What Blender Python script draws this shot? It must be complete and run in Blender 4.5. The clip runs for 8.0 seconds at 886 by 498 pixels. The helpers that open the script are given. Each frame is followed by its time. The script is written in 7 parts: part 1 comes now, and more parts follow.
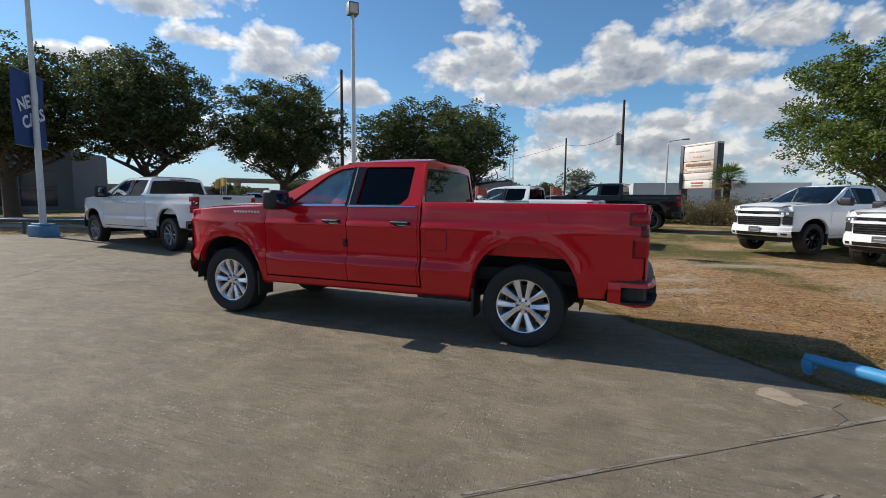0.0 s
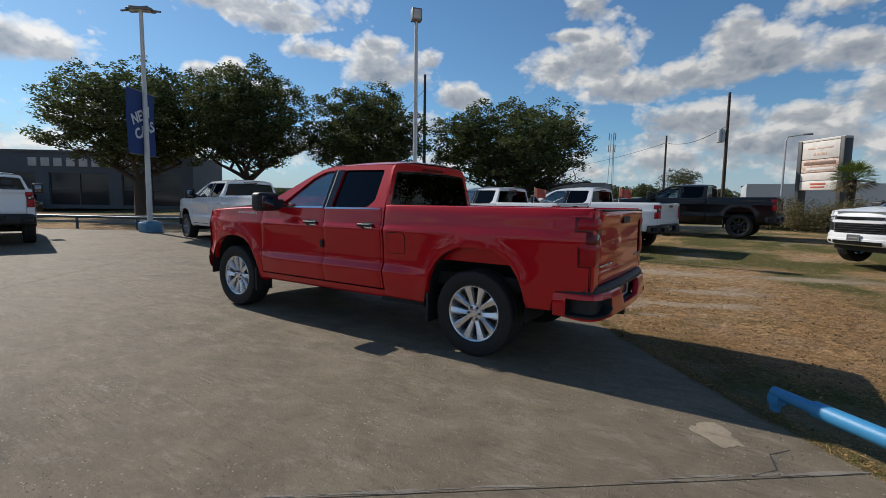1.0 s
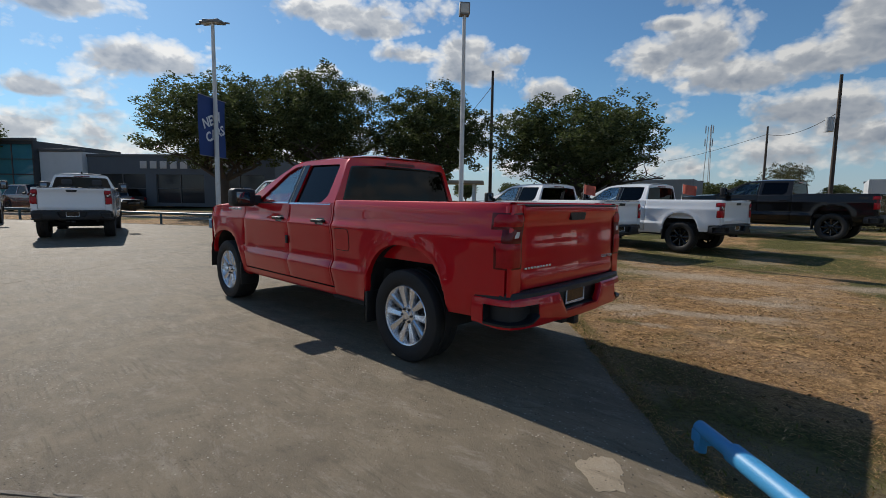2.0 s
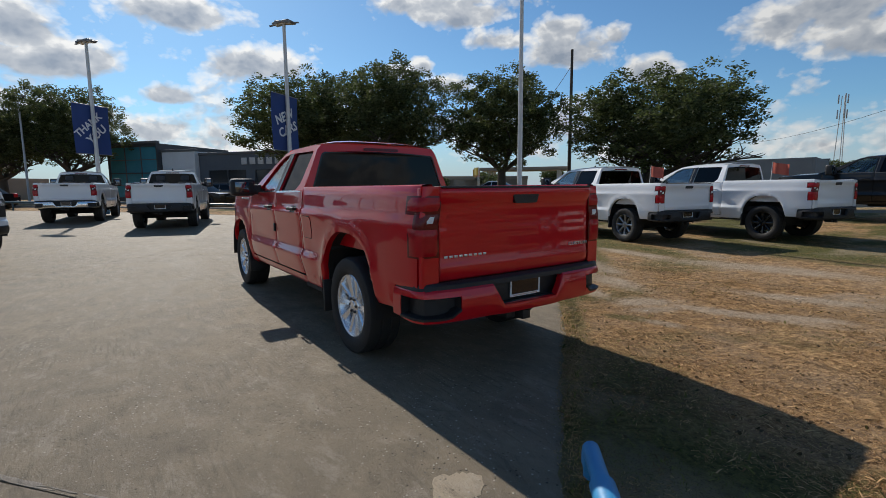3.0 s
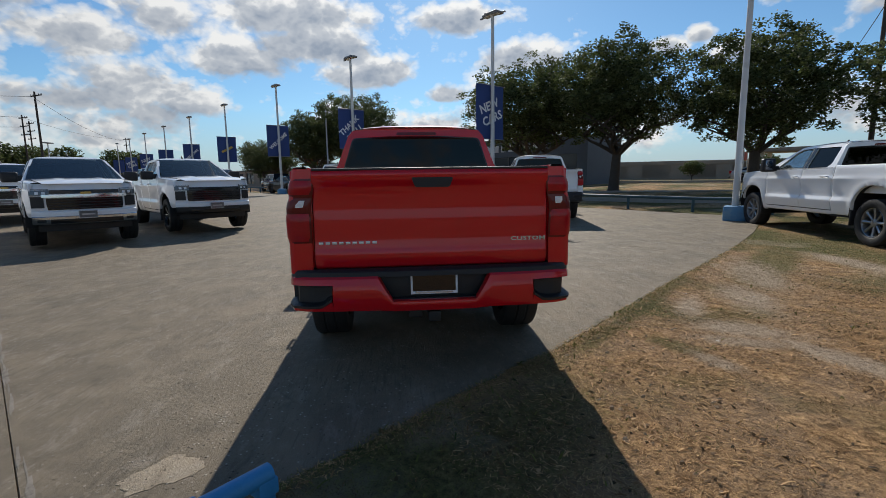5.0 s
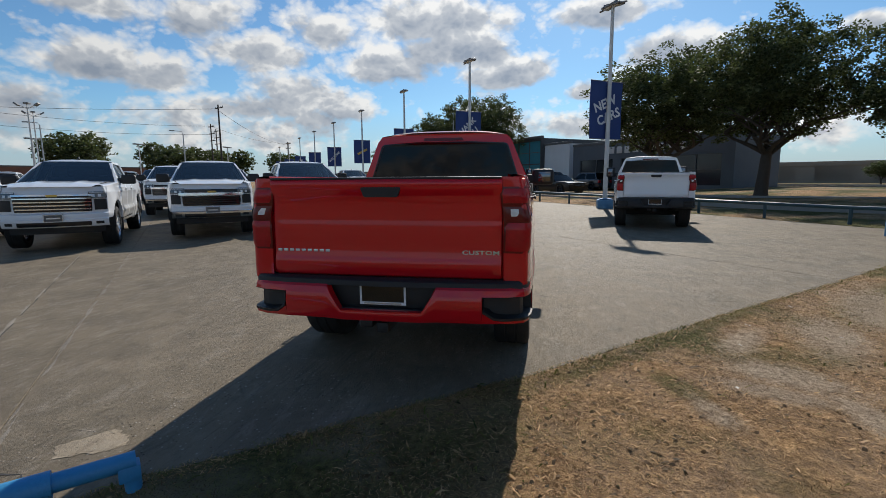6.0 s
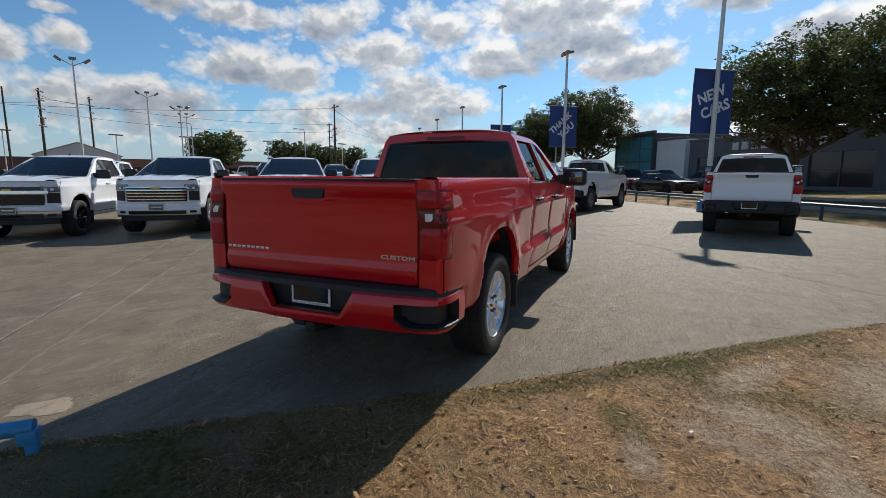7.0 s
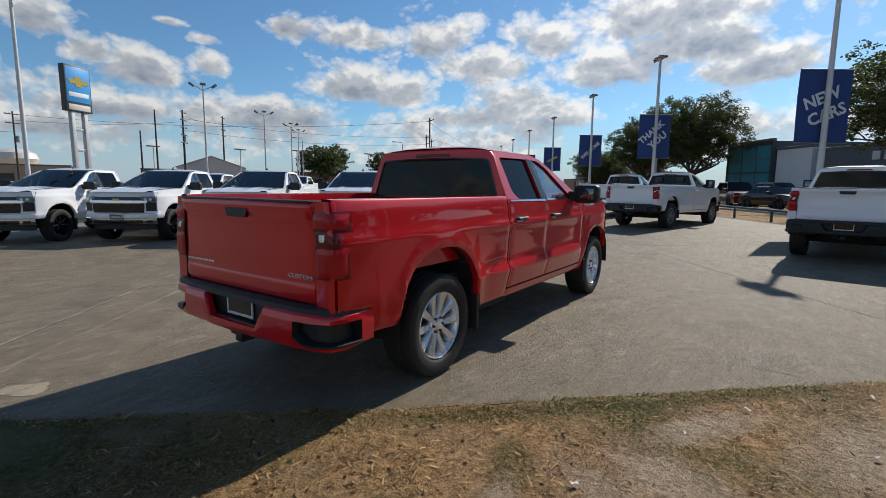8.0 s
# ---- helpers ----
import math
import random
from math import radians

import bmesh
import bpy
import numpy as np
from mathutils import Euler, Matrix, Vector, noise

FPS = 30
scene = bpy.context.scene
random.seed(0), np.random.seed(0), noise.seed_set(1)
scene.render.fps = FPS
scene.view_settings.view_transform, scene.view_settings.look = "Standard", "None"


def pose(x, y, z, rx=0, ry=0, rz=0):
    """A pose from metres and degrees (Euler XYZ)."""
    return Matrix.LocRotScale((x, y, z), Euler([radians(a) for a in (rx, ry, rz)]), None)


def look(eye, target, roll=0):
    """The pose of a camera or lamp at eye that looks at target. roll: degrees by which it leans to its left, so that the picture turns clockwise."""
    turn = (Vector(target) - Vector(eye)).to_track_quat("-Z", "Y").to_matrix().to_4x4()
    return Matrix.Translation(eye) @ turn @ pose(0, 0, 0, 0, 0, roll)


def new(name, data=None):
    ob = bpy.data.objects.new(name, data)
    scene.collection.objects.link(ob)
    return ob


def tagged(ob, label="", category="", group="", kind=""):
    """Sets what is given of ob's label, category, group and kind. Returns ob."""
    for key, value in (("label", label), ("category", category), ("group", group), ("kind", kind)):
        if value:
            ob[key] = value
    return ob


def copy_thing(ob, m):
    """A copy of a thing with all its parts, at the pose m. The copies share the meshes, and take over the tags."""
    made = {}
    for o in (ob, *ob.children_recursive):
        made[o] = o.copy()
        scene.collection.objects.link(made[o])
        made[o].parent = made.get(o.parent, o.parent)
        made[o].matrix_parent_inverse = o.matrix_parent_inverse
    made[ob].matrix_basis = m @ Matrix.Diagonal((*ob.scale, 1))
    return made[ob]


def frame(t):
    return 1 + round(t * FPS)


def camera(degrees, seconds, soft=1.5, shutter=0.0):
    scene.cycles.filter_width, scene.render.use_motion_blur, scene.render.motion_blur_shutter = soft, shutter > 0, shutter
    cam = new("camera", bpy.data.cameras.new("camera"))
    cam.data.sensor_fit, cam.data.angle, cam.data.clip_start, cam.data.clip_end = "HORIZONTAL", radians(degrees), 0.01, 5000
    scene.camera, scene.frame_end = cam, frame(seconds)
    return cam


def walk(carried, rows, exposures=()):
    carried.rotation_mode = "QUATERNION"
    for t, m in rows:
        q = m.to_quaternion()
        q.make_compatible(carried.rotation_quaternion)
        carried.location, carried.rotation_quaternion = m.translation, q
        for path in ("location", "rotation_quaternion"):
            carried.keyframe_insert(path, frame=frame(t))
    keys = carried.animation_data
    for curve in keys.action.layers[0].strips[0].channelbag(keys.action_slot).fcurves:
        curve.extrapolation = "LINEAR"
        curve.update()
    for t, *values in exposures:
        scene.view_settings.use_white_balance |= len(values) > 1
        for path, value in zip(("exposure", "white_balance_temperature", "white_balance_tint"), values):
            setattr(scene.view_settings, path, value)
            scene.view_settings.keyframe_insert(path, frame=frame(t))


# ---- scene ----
cam = camera(86.2, 8.0, 0.75)
PATH = [
    (0, (-0.963, 5.45, 1.416), (-0.225, 3.602, 1.22), 0.6),
    (0.5, (-1.588, 5.124, 1.421), (-0.658, 3.364, 1.229), 0.9),
    (1, (-2.174, 4.738, 1.445), (-1.076, 3.078, 1.251), 0.9),
    (1.5, (-2.653, 4.229, 1.441), (-1.416, 2.67, 1.238), 0.9),
    (1.7, (-2.827, 4.024, 1.437), (-1.538, 2.508, 1.237), 1.0),
    (2.8, (-3.552, 2.721, 1.397), (-1.978, 1.512, 1.152), -0.3),
    (3, (-3.665, 2.557, 1.391), (-2.047, 1.409, 1.138), -0.4),
    (3.5, (-3.868, 1.991, 1.383), (-2.134, 1.031, 1.116), -0.4),
    (4, (-4.074, 1.462, 1.384), (-2.228, 0.739, 1.118), -0.3),
    (4.5, (-4.17, 0.85, 1.335), (-2.245, 0.39, 1.053), -0.2),
    (4.7, (-4.184, 0.599, 1.328), (-2.237, 0.246, 1.038), -0.5),
    (6, (-4.024, -0.93, 1.385), (-2.077, -0.573, 1.098), -0.4),
    (6.5, (-3.808, -1.453, 1.397), (-1.919, -0.871, 1.097), -0.0),
    (7, (-3.581, -1.997, 1.423), (-1.765, -1.215, 1.12), 0.3),
    (7.5, (-3.277, -2.515, 1.456), (-1.553, -1.541, 1.175), 0.3),
    (8, (-2.972, -3.036, 1.502), (-1.352, -1.894, 1.24), 0.6),
]
walk(cam, [(t, look(eye, target, roll)) for t, eye, target, roll in PATH], [(0.0, 0.10), (0.5, -0.06), (1.5, -0.30), (3.0, -0.18), (4.0, -0.16), (4.5, -0.22), (6.0, -0.20), (7.0, -0.13), (7.5, -0.12), (8.0, -0.12)])

# ---------------------------------------------------------------- light
SUN = Vector((0.806, -0.075, 0.587)).normalized()
sun_el = math.asin(SUN.z)
sun_az = math.atan2(SUN.y, SUN.x)
sun_data = bpy.data.lights.new("sun", "SUN")
sun_data.energy, sun_data.angle, sun_data.color = 4.9, radians(0.55), (1.0, 0.94, 0.85)
sun = new("sun", sun_data)
sun.matrix_world = look((60, -6, 45), (60 - SUN.x, -6 - SUN.y, 45 - SUN.z))

# cumulus heaps: azimuth and elevation of the middle, half width, half height (degrees)
SOUTH_BANK = [(-96, 18.6, 5.1, 2.1), (-102, 16.4, 4.1, 2.5), (-98, 13.7, 4.5, 1.9), (-109, 15.3, 1.5, 1.6), (-84, 8.8, 5.8, 1.8), (-93, 8.8, 3.1, 1.2), (-93, 6.3, 7.2, 1.8), (-101, 9.7, 5.2, 2.4), (-87, 16.7, 2.5, 1.9), (-89, 14.6, 4.3, 2.5), (-83, 13.3, 3.7, 2.0)]
SOUTH_EAST = [(-39, 18.8, 3.1, 1.2), (-42, 16.2, 3.3, 1.2), (-49, 17.0, 2.8, 1.2), (-50, 14.7, 4.9, 2.2), (-55, 16.0, 1.4, 1.3), (-73, 20.5, 2.2, 1.4), (-71, 18.2, 2.4, 0.8), (-30, 13.1, 1.5, 0.9), (-33, 13.9, 1.1, 0.8), (-69, 14.6, 4.6, 2.3), (-74, 15.3, 3.8, 2.4), (-78, 12.7, 3.9, 2.1), (-59, 12.1, 2.6, 1.5)]
SUNWARD = [(5, 13.9, 2.1, 2.3), (1, 11.9, 2.6, 1.7), (-7, 17.5, 5.4, 1.7), (-15, 13.0, 4.5, 1.6), (-6, 9.4, 2.2, 1.0), (-5, 6.0, 3.5, 2.1), (-33, 19.8, 7.1, 1.4), (-36, 11.8, 2.6, 1.1)]
EAST_BANK = [(36, 16.0, 5.0, 2.4), (31, 13.7, 5.5, 2.4), (23, 15.6, 5.4, 2.4), (13, 17.1, 8.3, 2.5), (9, 14.4, 5.8, 1.9), (18, 12.3, 5.5, 2.7), (25, 9.5, 5.8, 2.1), (3, 11.4, 4.0, 1.4), (40, 10.3, 4.5, 1.9), (32, 7.8, 6.8, 1.6), (20, 8.0, 4.0, 2.1)]
NORTH_EAST = [(75, 13.8, 2.2, 1.6), (71, 12.0, 1.9, 1.2), (66, 11.2, 3.5, 2.0), (61, 12.4, 2.1, 1.5), (64, 15.7, 1.4, 0.5), (61, 14.5, 2.0, 0.7), (53, 16.5, 2.2, 1.2), (45, 16.2, 3.3, 1.4), (45, 10.8, 4.5, 1.9), (70, 7.2, 6.7, 1.3), (57, 7.4, 8.6, 1.9), (75, 5.2, 3.5, 1.5)]
BEHIND = [(-124, 20, 12, 5), (-116, 10, 8, 2.5), (150, 20, 16, 4), (110, 16, 16, 4), (-160, 16, 18, 4), (88, 9, 8, 3), (90, 20, 8, 4)]


class Nodes:
    """A few short calls for building node trees."""

    def __init__(self, tree):
        self.t = tree
        tree.nodes.clear()

    def add(self, kind, ins=None, **props):
        n = self.t.nodes.new(kind)
        for k, v in props.items():
            setattr(n, k, v)
        for k, v in (ins or {}).items():
            if isinstance(v, bpy.types.NodeSocket):
                self.t.links.new(v, n.inputs[k])
            else:
                n.inputs[k].default_value = v
        return n

    def math(self, op, a, b=0.0, c=0.0, clamp=False):
        n = self.add("ShaderNodeMath", {0: a, 1: b, 2: c}, operation=op, use_clamp=clamp)
        return n.outputs[0]

    def noise(self, vec, scale, detail=6.0, rough=0.55, distort=0.0):
        n = self.add("ShaderNodeTexNoise", {"Vector": vec, "Scale": scale, "Detail": detail, "Roughness": rough, "Distortion": distort})
        return n.outputs[0]

    def ramp(self, fac, *stops):
        n = self.add("ShaderNodeValToRGB", {0: fac})
        r = n.color_ramp
        while len(r.elements) < len(stops):
            r.elements.new(0.5)
        for e, (p, c) in zip(r.elements, stops):
            e.position = p
            e.color = (c, c, c, 1) if isinstance(c, (int, float)) else (*c, 1)
        return n.outputs[0]

    def mix(self, fac, a, b, blend="MIX"):
        n = self.add("ShaderNodeMix", data_type="RGBA", blend_type=blend)
        for i, v in ((0, fac), (6, a), (7, b)):
            if isinstance(v, bpy.types.NodeSocket):
                self.t.links.new(v, n.inputs[i])
            else:
                n.inputs[i].default_value = v if i == 0 else (*v[:3], 1)
        return n.outputs[2]


world = bpy.data.worlds.new("world")
scene.world = world
world.use_nodes = True
N = Nodes(world.node_tree)
sky = N.add("ShaderNodeTexSky", sky_type="NISHITA", sun_disc=False, sun_elevation=sun_el, sun_rotation=math.pi / 2 - sun_az, air_density=1.0, dust_density=0.3, ozone_density=2.2)
way = N.add("ShaderNodeTexCoord").outputs["Generated"]
sep = N.add("ShaderNodeSeparateXYZ", {0: way})
az = N.math("ARCTAN2", sep.outputs[1], sep.outputs[0])
el = N.math("ARCSINE", sep.outputs[2])
field = weight = height = None
for a, e, w, h in SOUTH_BANK + SOUTH_EAST + SUNWARD + EAST_BANK + NORTH_EAST + BEHIND:
    da = N.math("WRAP", N.math("SUBTRACT", az, radians(a)), math.pi, -math.pi)
    da = N.math("MULTIPLY", da, 1 / radians(w))
    de = N.math("MULTIPLY", N.math("SUBTRACT", el, radians(e)), 1 / radians(h))
    # bases are flatter than tops
    df = N.math("MULTIPLY_ADD", N.math("ABSOLUTE", de), -0.25, N.math("MULTIPLY", de, 1.25))
    r2 = N.math("MULTIPLY_ADD", da, da, N.math("MULTIPLY", df, df))
    blob = N.math("EXPONENT", N.math("MULTIPLY", r2, -0.58))
    k3 = N.math("POWER", blob, 3.0)
    field = blob if field is None else N.math("MAXIMUM", field, blob)
    weight = k3 if weight is None else N.math("ADD", weight, k3)
    height = N.math("MULTIPLY", k3, de) if height is None else N.math("MULTIPLY_ADD", k3, de, height)
rel = N.math("DIVIDE", height, N.math("ADD", weight, 0.02))
stretch = N.add("ShaderNodeVectorMath", {0: way, 1: (1.0, 1.0, 1.45)}, operation="MULTIPLY").outputs[0]
warp = N.add("ShaderNodeTexNoise", {"Vector": stretch, "Scale": 9.0, "Detail": 6.0, "Roughness": 0.6})
bent = N.add("ShaderNodeVectorMath", {0: stretch, 1: N.add("ShaderNodeVectorMath", {0: warp.outputs[1], "Scale": 0.06}, operation="SCALE").outputs[0]}, operation="ADD").outputs[0]


def billow(vec):
    """Heaped, cauliflower-like lumps at four sizes."""
    total = None
    for sc, k in ((8.0, 0.42), (19.0, 0.30), (44.0, 0.18), (95.0, 0.10)):
        d = N.add("ShaderNodeTexVoronoi", {"Vector": vec, "Scale": sc, "Smoothness": 0.30}, feature="SMOOTH_F1").outputs["Distance"]
        c = N.math("MULTIPLY", N.math("SUBTRACT", 0.75, d), k)
        total = c if total is None else N.math("ADD", total, c)
    return total


lump = billow(bent)
bulk = N.noise(stretch, 5.0, 9.0, 0.62, 0.4)
low_band = N.math("MULTIPLY", N.ramp(el, (0.02, 0.0), (0.07, 1.0)), N.ramp(el, (0.13, 1.0), (0.22, 0.0)))
base_field = N.math("MAXIMUM", field, N.math("MULTIPLY", low_band, 0.56))
mass = N.math("ADD", N.math("MULTIPLY", base_field, 0.80), N.math("ADD", N.math("MULTIPLY", lump, 1.15), N.math("MULTIPLY", N.math("SUBTRACT", bulk, 0.5), 1.0)))
cover = N.ramp(mass, (0.55, 0.0), (0.68, 0.50), (0.86, 1.0))
# tops and edges turned to the light are white, thick middles and bases blue-grey
under = billow(N.add("ShaderNodeVectorMath", {0: bent, 1: (0.012, 0.0, 0.024)}, operation="ADD").outputs[0])
lit = N.math("ADD", N.math("MULTIPLY_ADD", rel, 0.30, 0.64), N.math("MULTIPLY", N.math("SUBTRACT", lump, under), 1.9))
lit = N.math("SUBTRACT", lit, N.math("MULTIPLY", N.math("SUBTRACT", mass, 0.95), 0.85))
white = N.mix(N.ramp(lit, (0.20, 0.0), (0.72, 0.40), (1.20, 1.0)), (4.0, 4.7, 5.8), (12.2, 12.2, 12.0))
toward = N.add("ShaderNodeVectorMath", {0: way, 1: tuple(SUN)}, operation="DOT_PRODUCT").outputs["Value"]
glow = N.math("MULTIPLY_ADD", N.math("POWER", N.math("MAXIMUM", toward, 0.0), 3.0), 0.40, 0.78)
white = N.mix(1.0, white, glow, "MULTIPLY")
haze = N.ramp(sep.outputs[2], (0.0, 0.85), (0.14, 0.0))
tinted = N.mix(1.0, sky.outputs[0], (0.84, 1.20, 1.42), "MULTIPLY")
base_sky = N.mix(haze, tinted, (5.4, 6.5, 7.9))
full = N.mix(N.math("MULTIPLY", cover, 0.97), base_sky, white)
back = N.add("ShaderNodeBackground", {"Color": full, "Strength": 0.080})
out = N.add("ShaderNodeOutputWorld", {0: back.outputs[0]})

# ---------------------------------------------------------------- materials


def material(name, base, rough=0.5, metal=0.0, vary=0.12, scale=3.0, fine=60.0, bump=0.0, bump_scale=80.0, coat=0.0, coat_ior=1.5, second=None, second_at=0.55, spec=0.5, spec_tint=(1, 1, 1), rough_vary=0.1, per_object=0.0, island=0.0):
    """A surface with colour variation at two scales, uneven gloss and fine relief."""
    m = bpy.data.materials.new(name)
    m.use_nodes = True
    n = Nodes(m.node_tree)
    pos = n.add("ShaderNodeTexCoord").outputs["Object"]
    big = n.noise(pos, scale, 5.0, 0.6)
    small = n.noise(pos, fine, 4.0, 0.6)
    tone = n.math("ADD", n.math("MULTIPLY", big, vary * 2), n.math("ADD", n.math("MULTIPLY", small, vary), 1.0 - vary * 1.5))
    col = n.mix(1.0, base, tone, "MULTIPLY")
    if second:
        col = n.mix(n.ramp(big, (second_at - 0.06, 0.0), (second_at + 0.08, 1.0)), col, n.mix(1.0, second, tone, "MULTIPLY"))
    if per_object:
        rnd = n.add("ShaderNodeObjectInfo").outputs["Random"]
        col = n.mix(1.0, col, n.math("ADD", n.math("MULTIPLY", rnd, per_object), 1.0 - per_object / 2), "MULTIPLY")
    if island:
        rnd = n.add("ShaderNodeNewGeometry").outputs["Random Per Island"]
        col = n.mix(1.0, col, n.math("ADD", n.math("MULTIPLY", rnd, island), 1.0 - island / 2), "MULTIPLY")
    ins = {"Base Color": col, "Metallic": metal, "Coat Weight": coat, "Coat Roughness": 0.015, "Coat IOR": coat_ior, "Specular IOR Level": spec, "Specular Tint": (*spec_tint, 1)}
    ins["Roughness"] = n.math("ADD", n.math("MULTIPLY", small, rough_vary), rough - rough_vary / 2, clamp=True)
    if bump:
        hgt = n.noise(pos, bump_scale, 5.0, 0.6)
        ins["Normal"] = n.add("ShaderNodeBump", {"Height": hgt, "Strength": bump, "Distance": 0.01}).outputs[0]
    b = n.add("ShaderNodeBsdfPrincipled", ins)
    n.add("ShaderNodeOutputMaterial", {0: b.outputs[0]})
    return m


def glass(name, tint, dark):
    """Car glass: a glossy skin over a tinted, see-through sheet."""
    m = bpy.data.materials.new(name)
    m.use_nodes = True
    n = Nodes(m.node_tree)
    clear = n.add("ShaderNodeBsdfTransparent", {"Color": (*tint, 1)})
    gloss = n.add("ShaderNodeBsdfGlossy", {"Color": (1, 1, 1, 1), "Roughness": 0.01})
    fres = n.math("MULTIPLY", n.add("ShaderNodeFresnel", {"IOR": 1.5}).outputs[0], dark)
    mixed = n.add("ShaderNodeMixShader", {0: fres, 1: clear.outputs[0], 2: gloss.outputs[0]})
    n.add("ShaderNodeOutputMaterial", {0: mixed.outputs[0]})
    return m


def lens_red(name, col):
    return material(name, col, 0.35, coat=0.6, vary=0.35, scale=14.0, fine=90, spec=0.1, rough_vary=0.02)


RED = material("red_paint", (0.55, 0.006, 0.014), 0.36, metal=0.12, coat=1.0, coat_ior=1.50, spec_tint=(1.0, 0.16, 0.12), vary=0.03, scale=1.5, fine=400, rough_vary=0.03, spec=0.3)
WHITE = material("white_paint", (0.83, 0.84, 0.85), 0.4, coat=1.0, coat_ior=1.5, vary=0.02, scale=1.5, fine=300, rough_vary=0.03, spec=0.2)
BLACKP = material("black_paint", (0.006, 0.006, 0.007), 0.5, coat=1.0, coat_ior=1.4, spec=0.1, vary=0.05, scale=2, rough_vary=0.03)
DARKP = material("dark_grey_paint", (0.035, 0.038, 0.045), 0.25, coat=1.0, vary=0.05, scale=2, rough_vary=0.03)
DKRED = material("maroon_paint", (0.09, 0.012, 0.014), 0.25, coat=1.0, vary=0.05, rough_vary=0.03)
SILVERP = material("silver_paint", (0.45, 0.46, 0.48), 0.3, metal=0.4, coat=1.0, vary=0.04, rough_vary=0.03)
PLASTIC = material("black_plastic", (0.013, 0.013, 0.014), 0.50, vary=0.15, bump=0.25, bump_scale=350)
GLOSSBLK = material("gloss_black", (0.012, 0.012, 0.013), 0.12, vary=0.1)
RUBBER = material("tyre_rubber", (0.015, 0.015, 0.015), 0.70, vary=0.2, bump=0.3, bump_scale=200)
ALLOY = material("bright_alloy", (0.86, 0.87, 0.89), 0.24, metal=0.8, vary=0.05, fine=150)
GUNMETAL = material("dark_machined_alloy", (0.30, 0.31, 0.32), 0.32, metal=0.8, vary=0.1)
BRAKE = material("dark_steel", (0.06, 0.06, 0.062), 0.5, metal=0.8, vary=0.2)
CHROME = material("chrome", (0.72, 0.72, 0.72), 0.16, metal=1.0, vary=0.03)
CHASSIS = material("underbody", (0.012, 0.012, 0.012), 0.8, vary=0.3)
SEAT = material("dark_cloth", (0.055, 0.055, 0.058), 0.85, vary=0.2, bump=0.3, bump_scale=300)
TINT = glass("tinted_glass", (0.05, 0.055, 0.06), 0.5)
SCREEN = glass("windscreen_glass", (0.30, 0.33, 0.33), 0.7)
CLEARG = glass("light_glass", (0.86, 0.93, 0.93), 0.9)
MIRROR = material("mirror_glass", (0.16, 0.17, 0.19), 0.02, metal=1.0, vary=0.02, rough_vary=0.01)
TAIL = lens_red("red_lens", (0.40, 0.003, 0.010))
TAILD = lens_red("dark_red_lens", (0.13, 0.002, 0.004))
LENSW = material("clear_lens", (0.80, 0.80, 0.80), 0.1, coat=1.0, vary=0.3, scale=20, bump=0.4, bump_scale=120)
LAMPG = material("headlamp_glass", (0.09, 0.095, 0.10), 0.08, coat=1.0, vary=0.5, scale=15)
GOLD = material("gold_badge", (0.55, 0.38, 0.10), 0.3, metal=0.8)
PLATE = material("plate_card", (0.10, 0.10, 0.10), 0.5, vary=0.3, scale=30)
INK = material("white_ink", (0.75, 0.76, 0.78), 0.6, vary=0.05)
SILVERINK = material("silver_badge", (0.68, 0.69, 0.70), 0.25, metal=0.6, vary=0.05)

# ---------------------------------------------------------------- mesh tools
from mathutils.geometry import tessellate_polygon


def grid(fn, us, vs):
    v = [tuple(fn(a, b)) for a in us for b in vs]
    k = len(vs)
    f = [(i * k + j, (i + 1) * k + j, (i + 1) * k + j + 1, i * k + j + 1) for i in range(len(us) - 1) for j in range(k - 1)]
    return v, f


def join(*ms):
    v, f = [], []
    for a, b in ms:
        o = len(v)
        v += a
        f += [tuple(i + o for i in q) for q in b]
    return v, f


def xf(m, mat):
    return [tuple(mat @ Vector(p)) for p in m[0]], m[1]


def mirror(m):
    return [(x, -y, z) for x, y, z in m[0]], [tuple(reversed(q)) for q in m[1]]


def from_bm(bm):
    bm.verts.index_update()
    r = [tuple(v.co) for v in bm.verts], [tuple(v.index for v in f.verts) for f in bm.faces]
    bm.free()
    return r


def box(x0, y0, z0, x1, y1, z1, bev=0.01, seg=2):
    bm = bmesh.new()
    bmesh.ops.create_cube(bm, size=1.0)
    for p in bm.verts:
        p.co = ((x0 + x1) / 2 + p.co.x * (x1 - x0), (y0 + y1) / 2 + p.co.y * (y1 - y0), (z0 + z1) / 2 + p.co.z * (z1 - z0))
    if bev:
        bmesh.ops.bevel(bm, geom=bm.edges[:], offset=bev, segments=seg, profile=0.5, affect="EDGES")
    return from_bm(bm)


